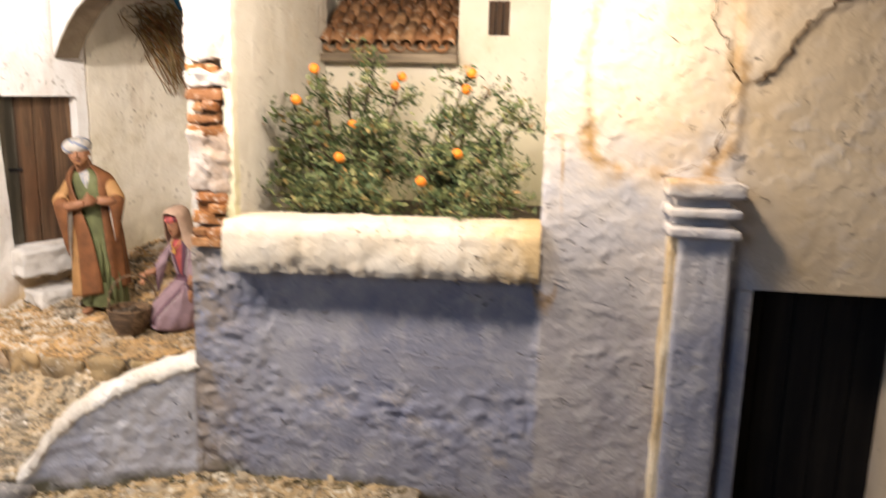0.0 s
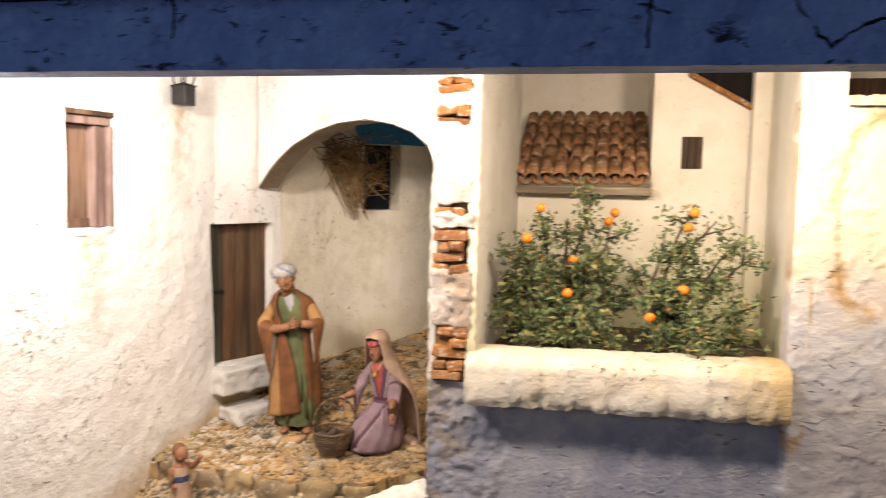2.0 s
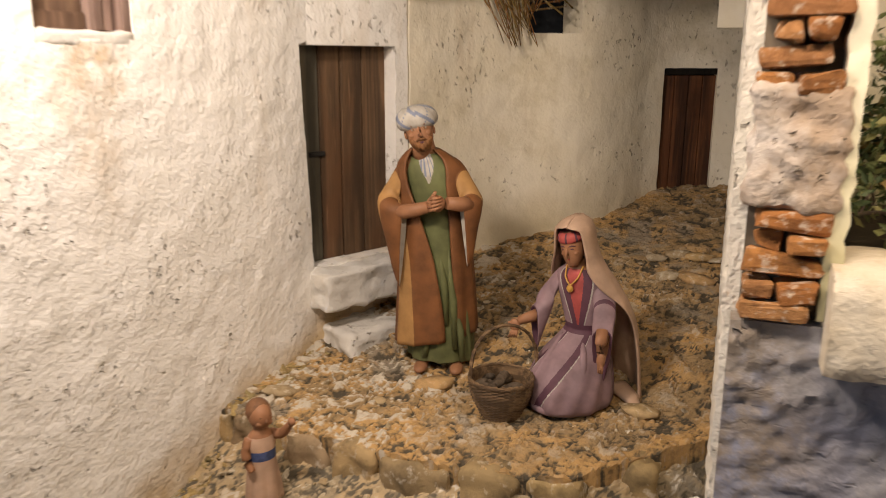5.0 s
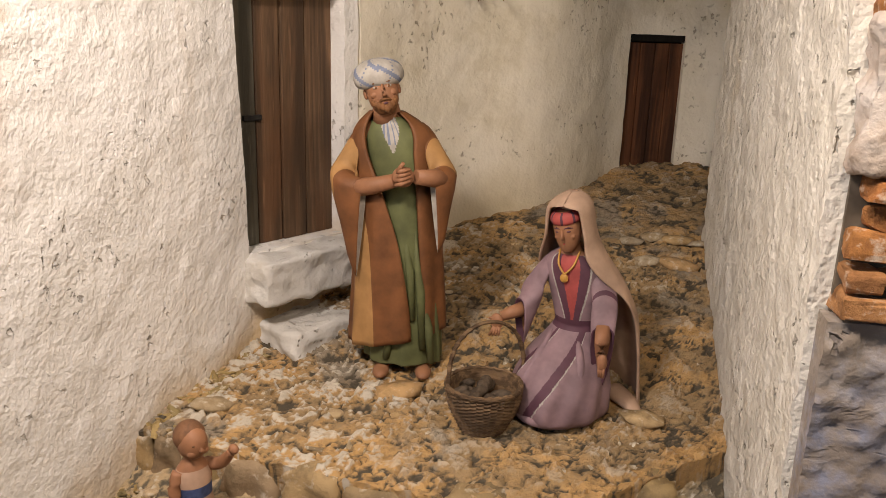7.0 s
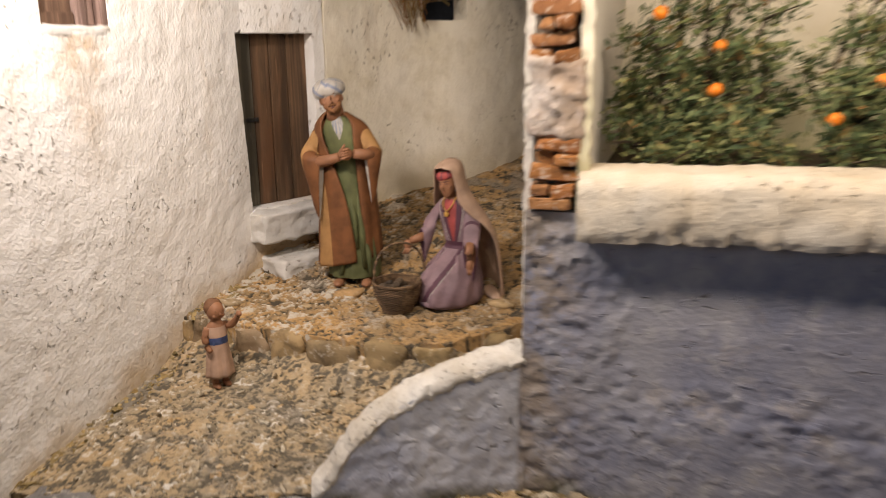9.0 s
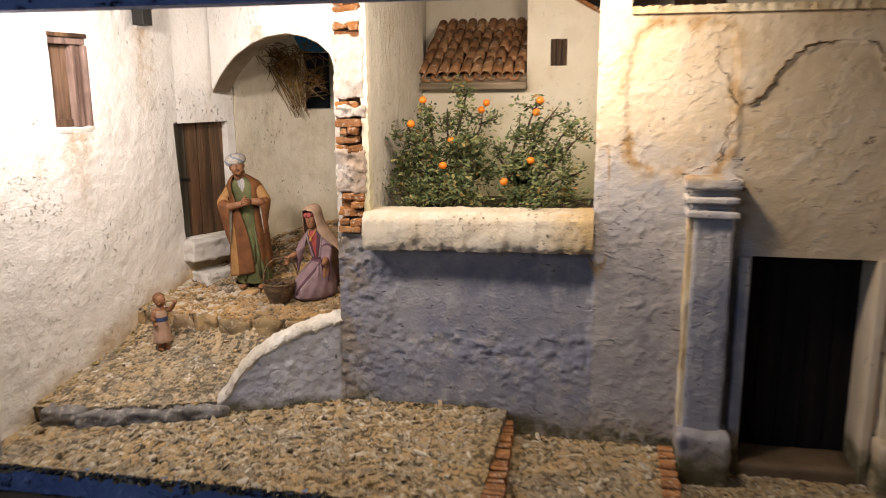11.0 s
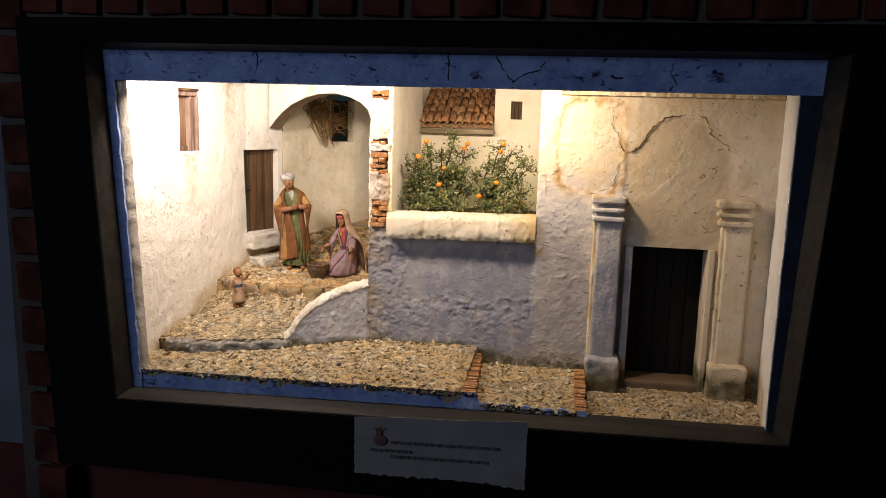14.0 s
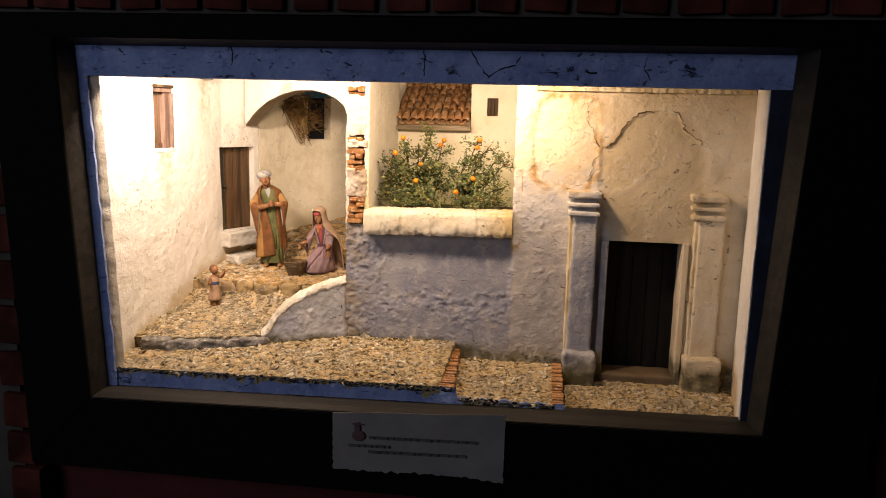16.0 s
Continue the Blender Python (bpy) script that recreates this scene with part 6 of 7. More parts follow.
def standing_man():
    bm = bmesh.new()
    SK, CO, TA, GR, WH, BL, BE, DK = range(8)
    # green robe, leaning towards its right, with a pale striped shirt in the neckline
    body = dense([(0.006, 0.0, 0.008, 0.0260, 0.0215, 0.055), (0.006, 0.0, 0.03, 0.0248, 0.0205, 0.055), (0.005, 0.0, 0.075, 0.0208, 0.0182, 0.035), (0.004, 0.0, 0.112, 0.0186, 0.0158, 0.012), (0.003, 0.0, 0.126, 0.0185, 0.0155, 0.0),
                  (0.000, 0.0, 0.150, 0.0205, 0.0165, 0.0), (-0.002, -0.001, 0.163, 0.0188, 0.0138, 0.0), (-0.005, -0.002, 0.1745, 0.0090, 0.0085, 0.0), (-0.007, -0.003, 0.184, 0.0074, 0.0077, 0.0)], 110)
    n = 160

    def body_tint(i, k):
        z = body[i][2]
        a = (k if k <= n / 2 else k - n) * 2 * math.pi / n
        if z > 0.1735:
            return SK
        wide = (z - 0.150) / 0.024 * 0.50
        if abs(a + 0.05) < wide:
            return BL if (a + 4) % 0.16 < 0.05 and wide > 0.14 else WH
        return GR
    loft(bm, [ring(cx, cy, z, rx, ry, n, max(f, 0), 7, 0.4 + z * 6) for cx, cy, z, rx, ry, f in body], GR, tint=body_tint)
    tube(bm, [(-0.0125, -0.0075, 0.1745), (-0.0060, -0.0112, 0.1720), (0.0010, -0.0085, 0.1745)], 0.0007, 6, BE)
    # open coat: tan facing along one front, hem lower on that side
    start = len(bm.verts)
    coat = dense([(0.001, 0.003, 0.024, 0.0330, 0.0275, -20, 38), (0.001, 0.003, 0.05, 0.0315, 0.026, -16, 36), (0.001, 0.002, 0.09, 0.0290, 0.0235, -4, 32), (0.000, 0.001, 0.115, 0.0272, 0.0215, 10, 33), (-0.001, 0.001, 0.135, 0.0266, 0.020, 24, 33),
                  (-0.002, 0.0, 0.150, 0.0262, 0.0185, 38, 33), (-0.003, -0.001, 0.1615, 0.0252, 0.0162, 42, 36), (-0.004, -0.002, 0.1700, 0.0200, 0.0136, 46, 40), (-0.006, -0.003, 0.1770, 0.0112, 0.0110, 52, 46)], 40)
    m = 64
    mantle(bm, coat, m, CO, thick=0.0020, fold=0.034, tint=lambda i, k: TA if (i < 26 and 0.72 < k / m < 0.855) else CO)
    bm.verts.ensure_lookup_table()
    for v in bm.verts[start:]:
        if v.co.z < 0.07:
            v.co.z += v.co.x * 0.20 * (0.07 - v.co.z) / 0.046
    # wide sleeves: brown shoulder, tan upper arm, brown hanging end with a pale lining

    def cloth(f, k):
        return CO if f < 0.30 else (TA if f < 0.66 else CO)
    sleeve(bm, [(-0.0120, 0.0, 0.1655, 0.0080, 0.0060, 0.0090), (-0.0232, -0.001, 0.1600, 0.0092, 0.0078, 0.0110), (-0.0305, -0.005, 0.1445, 0.0096, 0.0090, 0.0150), (-0.0330, -0.010, 0.1335, 0.0090, 0.0085, 0.0260), (-0.0275, -0.0165, 0.1290, 0.0070, 0.0080, 0.0440), (-0.0190, -0.0205, 0.1290, 0.0036, 0.0066, 0.0600)], cloth, WH)
    sleeve(bm, [(0.0070, 0.0, 0.1655, 0.0080, 0.0060, 0.0090), (0.0178, -0.001, 0.1612, 0.0090, 0.0078, 0.0110), (0.0258, -0.005, 0.1470, 0.0092, 0.0088, 0.0150), (0.0300, -0.010, 0.1375, 0.0086, 0.0082, 0.0250), (0.0292, -0.0150, 0.1350, 0.0064, 0.0076, 0.0390), (0.0235, -0.0190, 0.1355, 0.0034, 0.0064, 0.0480)], cloth, WH)
    # forearms and clasped fingers
    tube(bm, [(-0.0260, -0.0165, 0.1285), (-0.0120, -0.0235, 0.1315), (0.0010, -0.0275, 0.1360)], [0.0062, 0.0055, 0.0044], 14, SK)
    tube(bm, [(0.0290, -0.0150, 0.1360), (0.0215, -0.0215, 0.1372), (0.0135, -0.0262, 0.1385)], [0.0062, 0.0055, 0.0046], 14, SK)
    ellipsoid(bm, (0.0060, -0.0285, 0.1385), (0.0070, 0.0056, 0.0066), SK)
    for q in range(4):
        tube(bm, [(0.0015 + q * 0.0004, -0.0315, 0.1335 + q * 0.0027), (0.0055, -0.0345, 0.1350 + q * 0.0027), (0.0105, -0.0318, 0.1368 + q * 0.0024)], [0.0013, 0.0016, 0.0012], 7, SK)
    tube(bm, [(0.0030, -0.0300, 0.1420), (0.0065, -0.0325, 0.1480)], [0.0018, 0.0012], 7, SK)
    for s in (-1, 1):
        tube(bm, [(0.006 + s * 0.0125, -0.008, 0.014), (0.006 + s * 0.013, -0.010, 0.004)], [0.006, 0.005], 10, SK)
        ellipsoid(bm, (0.006 + s * 0.0140, -0.0200, 0.0036), (0.0055, 0.0105, 0.0040), SK)
    # soft folds down the front of the robe
    for xa, za, xb, zb in ((0.006, 0.105, 0.012, 0.040), (0.013, 0.10, 0.019, 0.02), (-0.001, 0.045, -0.005, 0.012), (0.008, 0.045, 0.006, 0.010), (0.018, 0.06, 0.025, 0.010)):
        tube(bm, [(xa, -0.0140, za), (xa * 0.7 + xb * 0.3, -0.0162, za * 0.7 + zb * 0.3), ((xa + xb) / 2 + 0.001, -0.0178, (za + zb) / 2), (xb, -0.0195, zb)], [0.0006, 0.0024, 0.0030, 0.0022], 10, GR)
    # head, tilted
    tilt = Matrix.Rotation(radians(-13), 3, "Y") @ Matrix.Rotation(radians(-2), 3, "X") @ Matrix.Rotation(radians(10), 3, "Z")
    hc = V((-0.0088, -0.0085, 0.1900))

    def at(x, y, z):
        return hc + tilt @ V((x, y, z))
    tube(bm, [(-0.0068, -0.0040, 0.170), at(0, 0.0015, -0.006)], [0.0082, 0.0070], 14, SK)
    loft(bm, [[at(p.x, p.y, p.z) for p in ring(0, cy, z, rx, ry, 28)] for cy, z, rx, ry in dense([(-0.0050, -0.0150, 0.0012, 0.0012), (-0.0040, -0.0140, 0.0048, 0.0058), (-0.0022, -0.0095, 0.0080, 0.0090), (-0.0010, -0.0035, 0.0096, 0.0106), (0.0, 0.0030, 0.0103, 0.0112), (0.0005, 0.0090, 0.0103, 0.0115), (0.001, 0.0150, 0.0080, 0.0090)], 22)], SK,
         tint=lambda i, k: BE if (i < 7 and 0.0 <= i and (k < 9 or k > 19)) or (i < 13 and (6 < k < 10 or 18 < k < 22)) else SK)
    for q in range(9):
        a = (q - 4) * 0.30
        ellipsoid(bm, at(0.0070 * math.sin(a), -0.0045 - 0.0066 * math.cos(a), -0.0112 + 0.0012 * abs(q - 4)), (0.0022, 0.0018, 0.0028), BE, tilt, 8, 6)
    tube(bm, [at(0, -0.0110, 0.0038), at(0, -0.0128, 0.0010), at(0, -0.0143, -0.0022), at(0, -0.0118, -0.0034)], [0.0009, 0.0013, 0.0019, 0.0012], 9, SK)
    tube(bm, [at(-0.0044, -0.0098, -0.0072), at(-0.0020, -0.0119, -0.0054), at(0, -0.0124, -0.0052), at(0.0020, -0.0119, -0.0054), at(0.0044, -0.0098, -0.0072)], [0.0005, 0.0010, 0.0010, 0.0010, 0.0005], 7, BE)
    tube(bm, [at(-0.0026, -0.0106, -0.0084), at(0, -0.0116, -0.0078), at(0.0026, -0.0106, -0.0084)], [0.0004, 0.0009, 0.0004], 7, DK)
    for s in (-1, 1):
        tube(bm, [at(s * 0.0016, -0.0112, 0.0046), at(s * 0.0046, -0.0107, 0.0054), at(s * 0.0072, -0.0086, 0.0042)], [0.0005, 0.0009, 0.0004], 6, BE)
        ellipsoid(bm, at(s * 0.0040, -0.0098, 0.0024), (0.0019, 0.0012, 0.0009), WH, tilt, 10, 6)
        ellipsoid(bm, at(s * 0.0040, -0.0106, 0.0024), (0.0008, 0.0007, 0.0008), BE, tilt, 8, 6)
        ellipsoid(bm, at(s * 0.0052, -0.0076, -0.0018), (0.0032, 0.0028, 0.0028), SK, tilt)
        ellipsoid(bm, at(s * 0.0104, 0.0010, -0.0005), (0.0014, 0.0026, 0.0034), SK, tilt)
    # wound turban with blue bands
    turb = []
    prof = dense([(0.0028, 0.0104), (0.0035, 0.0128), (0.0058, 0.0150), (0.0092, 0.0158), (0.0130, 0.0152), (0.0165, 0.0128), (0.0190, 0.0090), (0.0202, 0.0048), (0.0205, 0.0010)], 26)
    for j, (h, r) in enumerate(prof):
        turb.append([at(p.x, p.y + 0.0030 - h * 0.02, p.z + 0.10 * p.y) for p in ring(0, 0, h, r, r * 0.98, 72, 0.020, 7, j * 0.30)])
    loft(bm, turb, WH, tint=lambda i, k: BL if i > 1 and ((k + i) % 14 in (0, 1, 2) or (k * 2 - i) % 23 == 0) else WH)
    for v in bm.verts:
        v.co.x = v.co.x * 1.03 - 0.0108 * max(0.0, v.co.z - 0.06)
    place(bm, -0.534, 0.853, 1.2275, 12, 1.0)
    ob = link("figurine", bm, [M[k] for k in ("skin", "coat", "coat_tan", "robe_green", "cloth_white", "stripe_blue", "beard", "plum")])
    return tagged(ob, "painted clay figure in a brown coat, green robe and turban", "figurine", "clay figures")


def kneeling_woman():
    bm = bmesh.new()
    SK, LI, PL, VE, RE, GO, DK, WH = range(8)
    body = dense([(0.002, -0.010, 0.0, 0.0285, 0.036, 0.045), (0.002, -0.012, 0.006, 0.0322, 0.0405, 0.050), (0.002, -0.012, 0.020, 0.0318, 0.0385, 0.045), (0.003, -0.008, 0.036, 0.0272, 0.0300, 0.035), (0.005, -0.003, 0.048, 0.0200, 0.0205, 0.02),
                  (0.006, 0.0, 0.057, 0.0152, 0.0142, 0.0), (0.006, 0.0, 0.063, 0.0150, 0.0140, 0.0), (0.005, -0.001, 0.080, 0.0182, 0.0152, 0.0), (0.003, -0.002, 0.094, 0.0195, 0.0138, 0.0), (0.002, -0.003, 0.102, 0.0165, 0.0115, 0.0), (0.001, -0.005, 0.108, 0.0074, 0.0074, 0.0), (0.0, -0.007, 0.114, 0.0062, 0.0062, 0.0)], 150)
    n = 260

    def tint(i, k):
        z = body[i][2]
        a = (k if k <= n / 2 else k - n) * 2 * math.pi / n
        if z > 0.1055:
            return SK
        if 0.0555 < z < 0.0625:
            return DK
        if z <= 0.0555:
            t = 1 - z / 0.0555
            for c, w in ((0.55 - 0.95 * t, 0.085 + 0.05 * (1 - t)), (-0.55 - 0.75 * t, 0.07)):
                if abs(a - c) < w:
                    return PL
                if w <= a - c < w + 0.03:
                    return WH
            return LI
        t = (z - 0.0625) / 0.043
        mid = 0.05
        if abs(a - mid) < 0.05 + 0.36 * t:
            return RE
        if abs(a - mid) < 0.30 + 0.52 * t:
            return PL
        if abs(a - mid) < 0.36 + 0.54 * t:
            return WH
        return LI
    rings = []
    for cx, cy, z, rx, ry, f in body:
        pts = ring(cx, cy, z, rx, ry, n, 0.0)
        low_part = soft((0.052 - z) / 0.035)
        for k, p in enumerate(pts):
            a = (k if k <= n / 2 else k - n) * 2 * math.pi / n
            g = 0.55 * math.sin(8 * a + 55 * z) + 0.45 * math.sin(13 * a - 90 * z + 1.2) + 0.4 * math.sin(150 * z + 5 * a) * soft((0.024 - z) / 0.015)
            p.x, p.y = cx + (p.x - cx) * (1 + 0.040 * low_part * g), cy + (p.y - cy) * (1 + 0.040 * low_part * g)
        rings.append(pts)
    loft(bm, rings, LI, tint=tint)
    # folds drawn from the waist over the knees
    for pts, r in (([(0.010, -0.012, 0.054), (0.018, -0.026, 0.040), (0.021, -0.036, 0.022), (0.018, -0.043, 0.008)], 0.0030), ([(-0.006, -0.012, 0.054), (-0.010, -0.028, 0.038), (-0.016, -0.040, 0.020), (-0.020, -0.042, 0.006)], 0.0030),
                   ([(0.020, -0.010, 0.042), (0.028, -0.020, 0.026), (0.028, -0.030, 0.008)], 0.0028), ([(-0.028, -0.026, 0.010), (-0.012, -0.046, 0.005), (0.008, -0.050, 0.005), (0.024, -0.038, 0.007)], 0.0026)):
        tube(bm, dense(pts, 12), [0.0004 + r * math.sin(math.pi * min(1, k / 11)) ** 0.6 for k in range(13)], 10, LI)
    for s in (-1, 1):
        tube(bm, dense([(0.001 + s * 0.0064, -0.0100, 0.108), (0.001 + s * 0.0050, -0.0160, 0.100), (0.001, -0.0182, 0.094)], 8), 0.0007, 6, GO)
    ellipsoid(bm, (0.001, -0.0182, 0.0915), (0.0028, 0.0012, 0.0030), GO)
    # wide sleeves; one arm held out over the basket, the other resting
    def cloth(f, k):
        return PL if 0.52 < f < 0.58 else LI
    sleeve(bm, [(-0.0080, -0.001, 0.1020, 0.0070, 0.0050, 0.0090), (-0.0150, -0.003, 0.0950, 0.0080, 0.0072, 0.0100), (-0.0210, -0.009, 0.0820, 0.0082, 0.0080, 0.0120), (-0.0230, -0.015, 0.0725, 0.0080, 0.0078, 0.0210), (-0.0270, -0.0205, 0.0670, 0.0068, 0.0066, 0.0330)], lambda f, k: LI, PL)
    tube(bm, [(-0.0245, -0.018, 0.0665), (-0.0320, -0.0235, 0.0635), (-0.0370, -0.0265, 0.0610)], [0.0050, 0.0042, 0.0032], 12, SK)
    ellipsoid(bm, (-0.0395, -0.0280, 0.0575), (0.0046, 0.0028, 0.0056), SK)
    for q in range(4):
        tube(bm, [(-0.0405 + q * 0.0012, -0.0290, 0.0545), (-0.0435 + q * 0.0022, -0.0305, 0.0475 + q * 0.0004)], [0.0013, 0.0008], 6, SK)
    tube(bm, [(-0.0395, -0.0285, 0.0600), (-0.0445, -0.0300, 0.0595)], [0.0013, 0.0008], 6, SK)
    sleeve(bm, [(0.0110, -0.001, 0.1015, 0.0070, 0.0050, 0.0090), (0.0190, -0.003, 0.0940, 0.0080, 0.0072, 0.0110), (0.0255, -0.010, 0.0810, 0.0082, 0.0080, 0.0180), (0.0285, -0.0165, 0.0690, 0.0080, 0.0076, 0.0340), (0.0300, -0.0215, 0.0600, 0.0072, 0.0060, 0.0440)], cloth, PL)
    tube(bm, [(0.0290, -0.0190, 0.064), (0.0308, -0.0255, 0.056), (0.0318, -0.0280, 0.050)], [0.0050, 0.0043, 0.0033], 12, SK)
    ellipsoid(bm, (0.0328, -0.0290, 0.0450), (0.0034, 0.0028, 0.0060), SK)
    for q in range(3):
        tube(bm, [(0.0313 + q * 0.0014, -0.0297, 0.0425), (0.0320 + q * 0.0014, -0.0303, 0.0355)], [0.0012, 0.0008], 6, SK)
    # bent head with a red checked band
    lean = Matrix.Rotation(radians(-10), 3, "Y") @ Matrix.Rotation(radians(8), 3, "X") @ Matrix.Rotation(radians(-4), 3, "Z")
    hc = V((-0.0005, -0.0115, 0.1215))

    def at(x, y, z):
        return hc + lean @ V((x, y, z))
    loft(bm, [[at(p.x, p.y, p.z) for p in ring(0, cy, z, rx, ry, 28)] for cy, z, rx, ry in dense([(-0.0050, -0.0128, 0.0010, 0.0012), (-0.0040, -0.0118, 0.0038, 0.0046), (-0.0020, -0.0075, 0.0068, 0.0076), (-0.0008, -0.0020, 0.0084, 0.0092), (0.0, 0.0040, 0.0090, 0.0098), (0.0005, 0.0090, 0.0086, 0.0096), (0.001, 0.0140, 0.0060, 0.0070)], 20)], SK)
    tube(bm, [at(0, -0.0095, 0.0030), at(0, -0.0110, 0.0004), at(0, -0.0121, -0.0016), at(0, -0.0100, -0.0024)], [0.0007, 0.0010, 0.0014, 0.0009], 9, SK)
    tube(bm, [at(-0.0022, -0.0082, -0.0060), at(0, -0.0096, -0.0060), at(0.0022, -0.0082, -0.0060)], [0.0003, 0.0008, 0.0003], 7, RE)
    for s in (-1, 1):
        ellipsoid(bm, at(s * 0.0035, -0.0086, 0.0018), (0.0016, 0.0010, 0.0005), DK, lean, 10, 6)
        tube(bm, [at(s * 0.0014, -0.0096, 0.0038), at(s * 0.0040, -0.0090, 0.0044), at(s * 0.0062, -0.0072, 0.0036)], [0.0003, 0.0005, 0.0003], 6, DK)
        ellipsoid(bm, at(s * 0.0044, -0.0062, -0.0020), (0.0027, 0.0024, 0.0024), SK, lean)
    loft(bm, [[at(p.x, p.y, p.z + 0.10 * p.y) for p in ring(0, 0.0004, z, r, r * 1.06, 40)] for z, r in ((0.0066, 0.0088), (0.0072, 0.0099), (0.0090, 0.0104), (0.0112, 0.0102), (0.0130, 0.0092), (0.0142, 0.0070))], RE, tint=lambda i, k: DK if k % 5 == 0 else RE)
    # veil: over the head, behind one shoulder, over the other and down to the ground
    mantle(bm, dense([(0.016, 0.012, 0.001, 0.0330, 0.031, 175, 96), (0.014, 0.010, 0.020, 0.0340, 0.029, 168, 98), (0.012, 0.008, 0.045, 0.0345, 0.0255, 155, 96), (0.010, 0.006, 0.065, 0.0340, 0.0235, 138, 88), (0.007, 0.004, 0.080, 0.0315, 0.0215, 118, 70),
                (0.004, 0.001, 0.093, 0.0275, 0.0205, 92, 46), (0.001, -0.002, 0.105, 0.0222, 0.0195, 72, 38), (0.000, -0.005, 0.116, 0.0178, 0.0182, 58, 46), (-0.001, -0.007, 0.126, 0.0160, 0.0176, 50, 48), (-0.001, -0.0085, 0.1335, 0.0152, 0.0175, 46, 44), (-0.0008, -0.0088, 0.1368, 0.0142, 0.0170, 38, 36), (-0.0005, -0.0088, 0.1388, 0.0132, 0.0162, 2, 2), (-0.0003, -0.0085, 0.1408, 0.0118, 0.0146, 1, 1), (0.000, -0.0078, 0.1435, 0.0088, 0.0112, 1, 1), (0.000, -0.006, 0.1462, 0.0040, 0.0056, 1, 1)], 72), 48, VE, None, 0.0018, 0.014)
    ellipsoid(bm, (0.000, -0.0070, 0.1398), (0.0110, 0.0140, 0.0062), VE, None, 20, 12)
    tube(bm, dense([(0.030, 0.016, 0.008), (0.042, 0.008, 0.006), (0.050, 0.001, 0.0035), (0.056, -0.003, 0.002)], 9), [0.009, 0.0085, 0.008, 0.0072, 0.0064, 0.0055, 0.0046, 0.0038, 0.003, 0.0015], 12, VE, 0.55)
    place(bm, -0.415, 0.837, 1.2250, -14, 0.955)
    ob = link("figurine", bm, [M[k] for k in ("skin", "lilac", "plum", "veil", "red_cloth", "gold", "plum", "cloth_white")])
    return tagged(ob, "painted clay figure kneeling in a lilac dress and a beige veil", "figurine", "clay figures")


def small_child():
    bm = bmesh.new()
    SK, TU, BB, HA = range(4)
    rows = dense([(0.0, 0.0, 0.012, 0.0128, 0.0118, 0.07), (0.0, 0.0, 0.028, 0.0112, 0.0104, 0.05), (0.0, 0.0, 0.040, 0.0098, 0.0088, 0.0), (0.0, 0.0, 0.047, 0.0096, 0.0086, 0.0), (0.0, 0.0, 0.055, 0.0098, 0.0080, 0.0), (0.0, -0.0005, 0.0600, 0.0075, 0.0062, 0.0), (0.0, -0.001, 0.0635, 0.0044, 0.0044, 0.0), (0.0, -0.001, 0.068, 0.0040, 0.0040, 0.0)], 30)
    loft(bm, [ring(cx, cy, z, rx, ry, 48, max(f, 0), 7) for cx, cy, z, rx, ry, f in rows], TU, tint=lambda i, k: BB if 0.0415 < rows[i][2] < 0.0475 else (SK if rows[i][2] > 0.0575 or (rows[i][2] > 0.051 and 5 < k < 16) else TU))
    for s in (-1, 1):
        tube(bm, [(s * 0.005, 0, 0.018), (s * 0.005, -0.001, 0.004)], [0.0036, 0.003], 10, SK)
        ellipsoid(bm, (s * 0.005, -0.003, 0.0025), (0.003, 0.006, 0.0026), SK)
    ellipsoid(bm, (0, -0.0012, 0.0722), (0.0076, 0.0086, 0.0092), SK, None, 20, 14)
    ellipsoid(bm, (0, 0.0016, 0.0748), (0.0083, 0.0084, 0.0084), HA, None, 20, 14)
    tube(bm, [(0, -0.0090, 0.0735), (0, -0.0108, 0.0712), (0, -0.0092, 0.0702)], [0.0006, 0.0013, 0.0008], 8, SK)
    for s in (-1, 1):
        ellipsoid(bm, (s * 0.0030, -0.0084, 0.0736), (0.0011, 0.0007, 0.0006), HA, None, 8, 6)
        ellipsoid(bm, (s * 0.0034, -0.0066, 0.0690), (0.0026, 0.0022, 0.0022), SK)
    tube(bm, dense([(0.0070, -0.001, 0.0575), (0.0115, -0.007, 0.0580), (0.0128, -0.013, 0.0635), (0.0125, -0.018, 0.069)], 9), [0.0036, 0.0036, 0.0035, 0.0034, 0.0033, 0.0031, 0.0029, 0.0026, 0.0024, 0.0022], 10, SK)
    ellipsoid(bm, (0.0126, -0.0200, 0.071), (0.0024, 0.0033, 0.0027), SK)
    tube(bm, dense([(-0.0075, 0, 0.0575), (-0.0112, -0.001, 0.050), (-0.0118, -0.004, 0.043), (-0.0105, -0.008, 0.038)], 9), [0.0036, 0.0036, 0.0035, 0.0034, 0.0032, 0.003, 0.0028, 0.0026, 0.0024, 0.0022], 10, SK)
    place(bm, -0.593, 0.686, 1.1735, 60, 1.0)
    ob = link("figurine", bm, [M[k] for k in ("skin", "tunic", "blue_belt", "hair")])
    return tagged(ob, "small painted clay child in a beige tunic with a blue belt", "figurine", "clay figures")


standing_man()
kneeling_woman()
small_child()

# basket
bx, by, bz = -0.459, 0.789, 1.2225
bas = thing("basket", (bx, by, bz), "brown woven wicker basket with a hoop handle", "basket")


def basket_r(t):
    return 0.0140 + 0.0088 * math.sin(min(1.0, t * 1.1) * math.pi / 2) ** 1.1


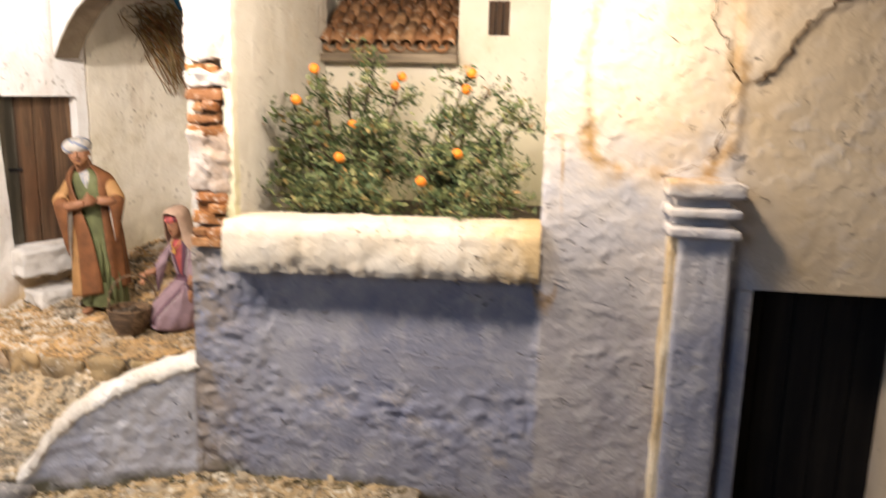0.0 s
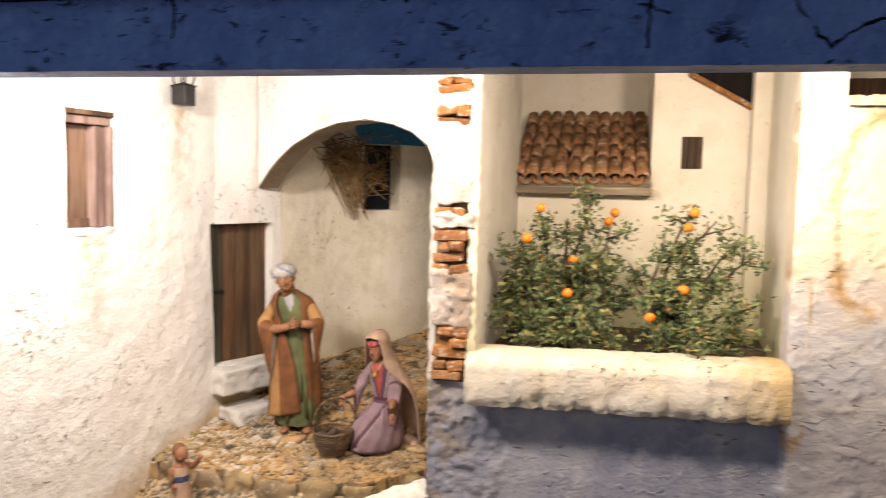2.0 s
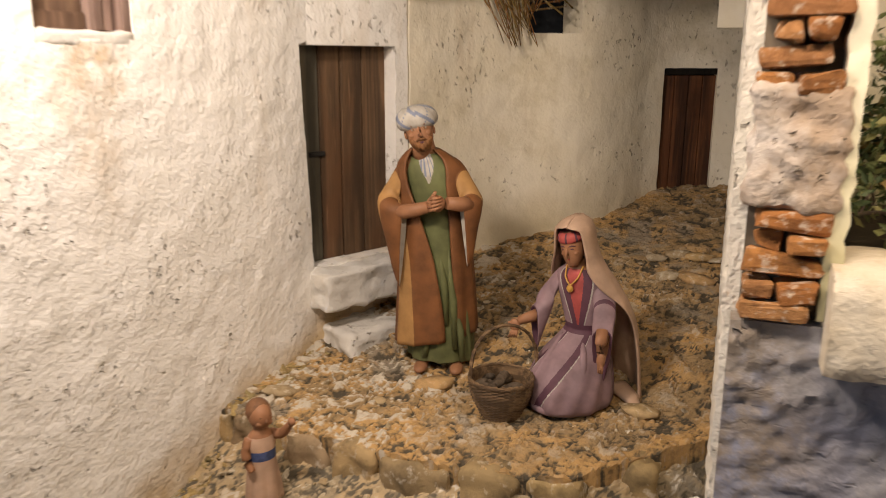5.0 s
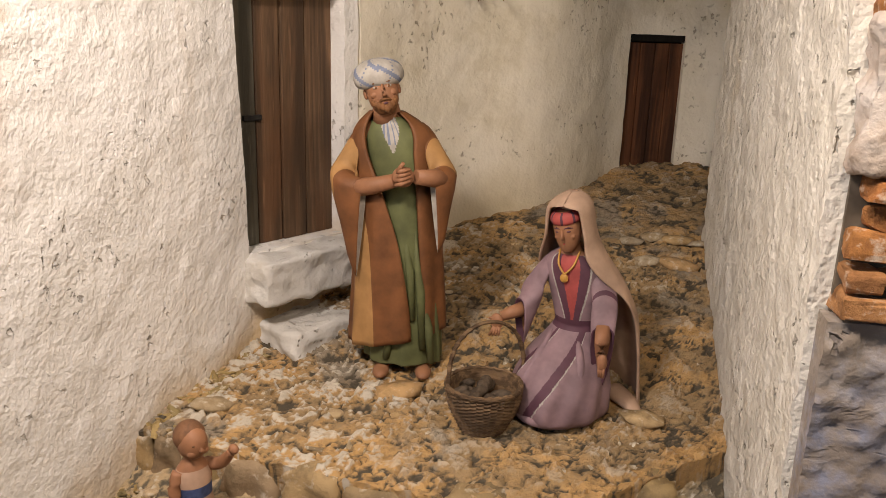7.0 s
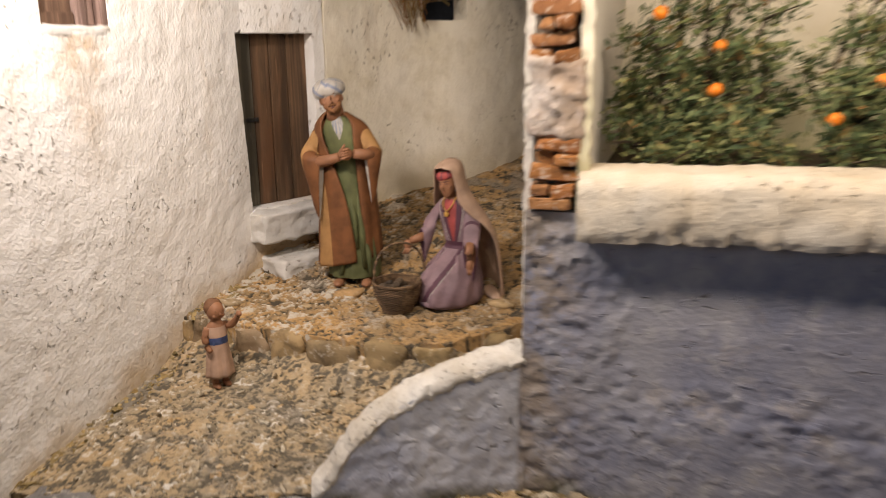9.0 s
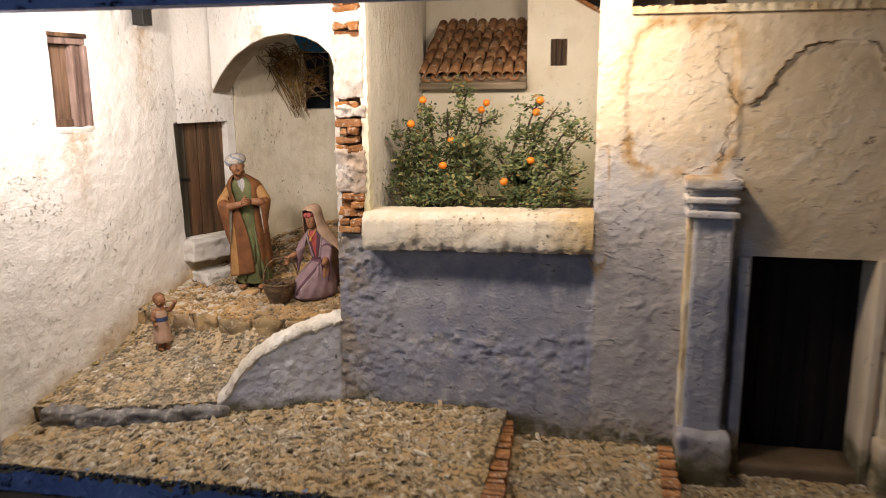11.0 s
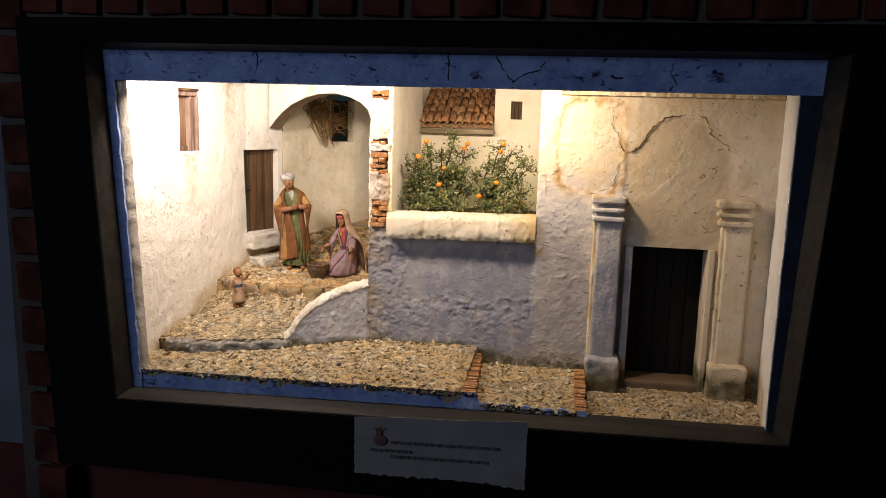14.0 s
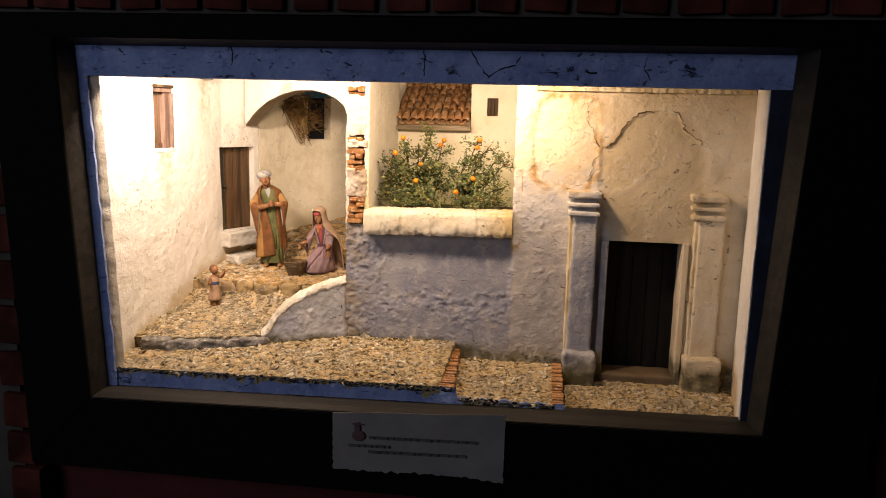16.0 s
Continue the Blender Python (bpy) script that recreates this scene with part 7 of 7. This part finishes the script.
BH = 0.028
bm = bmesh.new()
rows = []
for j in range(25):
    t = j / 24
    rows.append([V((bx + (basket_r(t) + 0.0009 * math.sin(17 * a + math.pi * (j % 2))) * math.sin(a), by - (basket_r(t) + 0.0009 * math.sin(17 * a + math.pi * (j % 2))) * math.cos(a), bz + BH * t)) for a in (2 * math.pi * k / 68 for k in range(68))])
for t in (1.0, 0.6, 0.45):
    rows.append([V((bx + 0.92 * basket_r(t) * math.sin(a), by - 0.92 * basket_r(t) * math.cos(a), bz + BH * t)) for a in (2 * math.pi * k / 68 for k in range(68))])
loft(bm, rows)
part("weave", bm, M["wicker"], bas, "", True)
bm = bmesh.new()
for o in (0, 1):
    tube(bm, [(bx + 0.0227 * math.sin(a), by - 0.0227 * math.cos(a), bz + BH + 0.0008 * math.sin(14 * a + math.pi * o) + 0.0005) for a in (2 * math.pi * k / 56 for k in range(57))], 0.0013, 7)
part("rim", bm, M["wicker"], bas, "", True)
bm = bmesh.new()
for o in (0, 1):
    tube(bm, [(bx - 0.0200 * math.cos(a) * (1 + 0.12 * math.sin(a)) + 0.0006 * math.sin(16 * a + math.pi * o), by + 0.008 - 0.016 * math.cos(a), bz + BH - 0.003 + 0.040 * math.sin(a) ** 0.8) for a in (math.pi * k / 32 for k in range(33))], 0.0011, 6)
part("handle", bm, M["wicker"], bas, "", True)
rng = random.Random(3)
for k in range(14):
    a, r = rng.uniform(0, 6.28), 0.017 * math.sqrt(rng.random())
    bm = bmesh.new()
    ellipsoid(bm, (bx + r * math.cos(a), by + r * math.sin(a), bz + 0.020 + rng.uniform(0, 0.006)), (0.0075, 0.0040, 0.0032), 0, Matrix.Rotation(a, 3, "Z") @ Matrix.Rotation(rng.uniform(-0.6, 0.6), 3, "Y"), 10, 6)
    part("bark_piece", bm, M["bark"], bas, "", True)

# ---- paper label under the showcase ----
pap = thing("paper_label", (-0.135, 0.384, 0.975), "torn sheet of paper with printed lines pinned on the frame", "label")


def paper_edge(u, top):
    n = noise.noise(V((u * 30, 3 if top else 9, 0))) * 0.004 + noise.noise(V((u * 90, 1, 0))) * 0.0018
    return (1.090 + 0.016 * u) if top else 0.994 + 0.005 * u + n - 0.006 * max(0, u - 0.8) * 5


bm = sheet(lambda u, v: V((-0.263 + 0.276 * u + 0.002 * noise.noise(V((v * 12, u, 4))), 0.3815 - 0.0015 * math.sin(9 * u + 2 * v) - 0.002 * v * 0, paper_edge(u, False) * (1 - v) + paper_edge(u, True) * v)), 80, 16, 0.0006, 0, 1, None, (0, -1, 0))
sheet_ob = part("sheet", bm, M["paper"], pap, "", True)
rng = random.Random(8)
for x0, x1, z in ((-0.203, -0.027, 1.0535), (-0.236, -0.168, 1.038), (-0.204, -0.044, 1.0295)):
    x = x0
    while x < x1:
        w = min(rng.uniform(0.008, 0.022), x1 - x)
        bm = bmesh.new()
        box(bm, (x, 0.3775, z - 0.0022 + (x - x0) * 0.03), (x + w - 0.002, 0.3785, z + 0.0022 + (x - x0) * 0.03))
        part("printed_word", bm, M["ink"], pap)
        x += w
bm = bmesh.new()
ellipsoid(bm, (-0.220, 0.378, 1.055), (0.011, 0.0008, 0.009))
ellipsoid(bm, (-0.222, 0.378, 1.069), (0.005, 0.0008, 0.010))
box(bm, (-0.231, 0.3775, 1.0735), (-0.212, 0.3785, 1.0755))
part("emblem", bm, M["emblem"], pap)

# ---- brick surround of the opening in the red wall ----
sur = panel("brick_surround", (-0.882, 0.41, 0.80), (-0.828, 0.449, 1.80), M["room_mortar"], "pale mortar of the brick surround", "wall")
top = panel("brick_surround_top", (-0.828, 0.41, 1.708), (0.58, 0.449, 1.80), M["room_mortar"], "pale mortar of the brick course", "wall")
rng = random.Random(17)
z = 0.80
while z < 1.80:
    h = rng.uniform(0.055, 0.066)
    bm = bmesh.new()
    right = -0.796 - 0.030 * (z - 0.955) / 0.75
    box(bm, (right - 0.056, 0.398, z), (right - 0.002 + rng.uniform(-0.003, 0.003), 0.44, z + h), 0.004, 0, Matrix.Rotation(rng.uniform(-0.06, 0.06), 3, "Y"), 0.002)
    part("brick", bm, M["wall_brick"], sur)
    z += h + rng.uniform(0.009, 0.016)
x = -0.82
while x < 0.57:
    w = rng.uniform(0.055, 0.064)
    bm = bmesh.new()
    box(bm, (x, 0.398, 1.713), (x + w, 0.44, 1.80), 0.004, 0, Matrix.Rotation(rng.uniform(-0.05, 0.05), 3, "Y"), 0.002)
    part("brick", bm, M["wall_brick"], top)
    x += w + rng.uniform(0.009, 0.014)

# larger stones of the terraces, street edge stones last
lay(terrace_b, 46, (-0.68, -0.32), (0.73, 1.06), z_up, (0.009, 0.019), 41, in_alley, -0.08)
lay(terrace_a, 40, (-0.68, -0.33), (0.57, 0.74), z_mid, (0.008, 0.014), 42, in_mid, -0.02)
# single larger stones of the upper terrace
rng = random.Random(51)
for x, y, size in ((-0.379, 1.054, 0.016), (-0.36, 1.065, 0.018), (-0.338, 1.062, 0.02), (-0.32, 1.058, 0.014), (-0.366, 1.019, 0.02), (-0.338, 1.018, 0.024), (-0.363, 0.82, 0.026), (-0.522, 0.814, 0.024), (-0.628, 0.768, 0.022)):
    ob = new("stone", rng.choice(STONES))
    ob.parent = terrace_b
    ob.matrix_basis = pose(x, y, z_up(x, y) + 0.003, rng.uniform(-8, 8), rng.uniform(-8, 8), rng.uniform(-25, 25)) @ Matrix.Diagonal((size * 1.5, size, size * 0.9, 1))
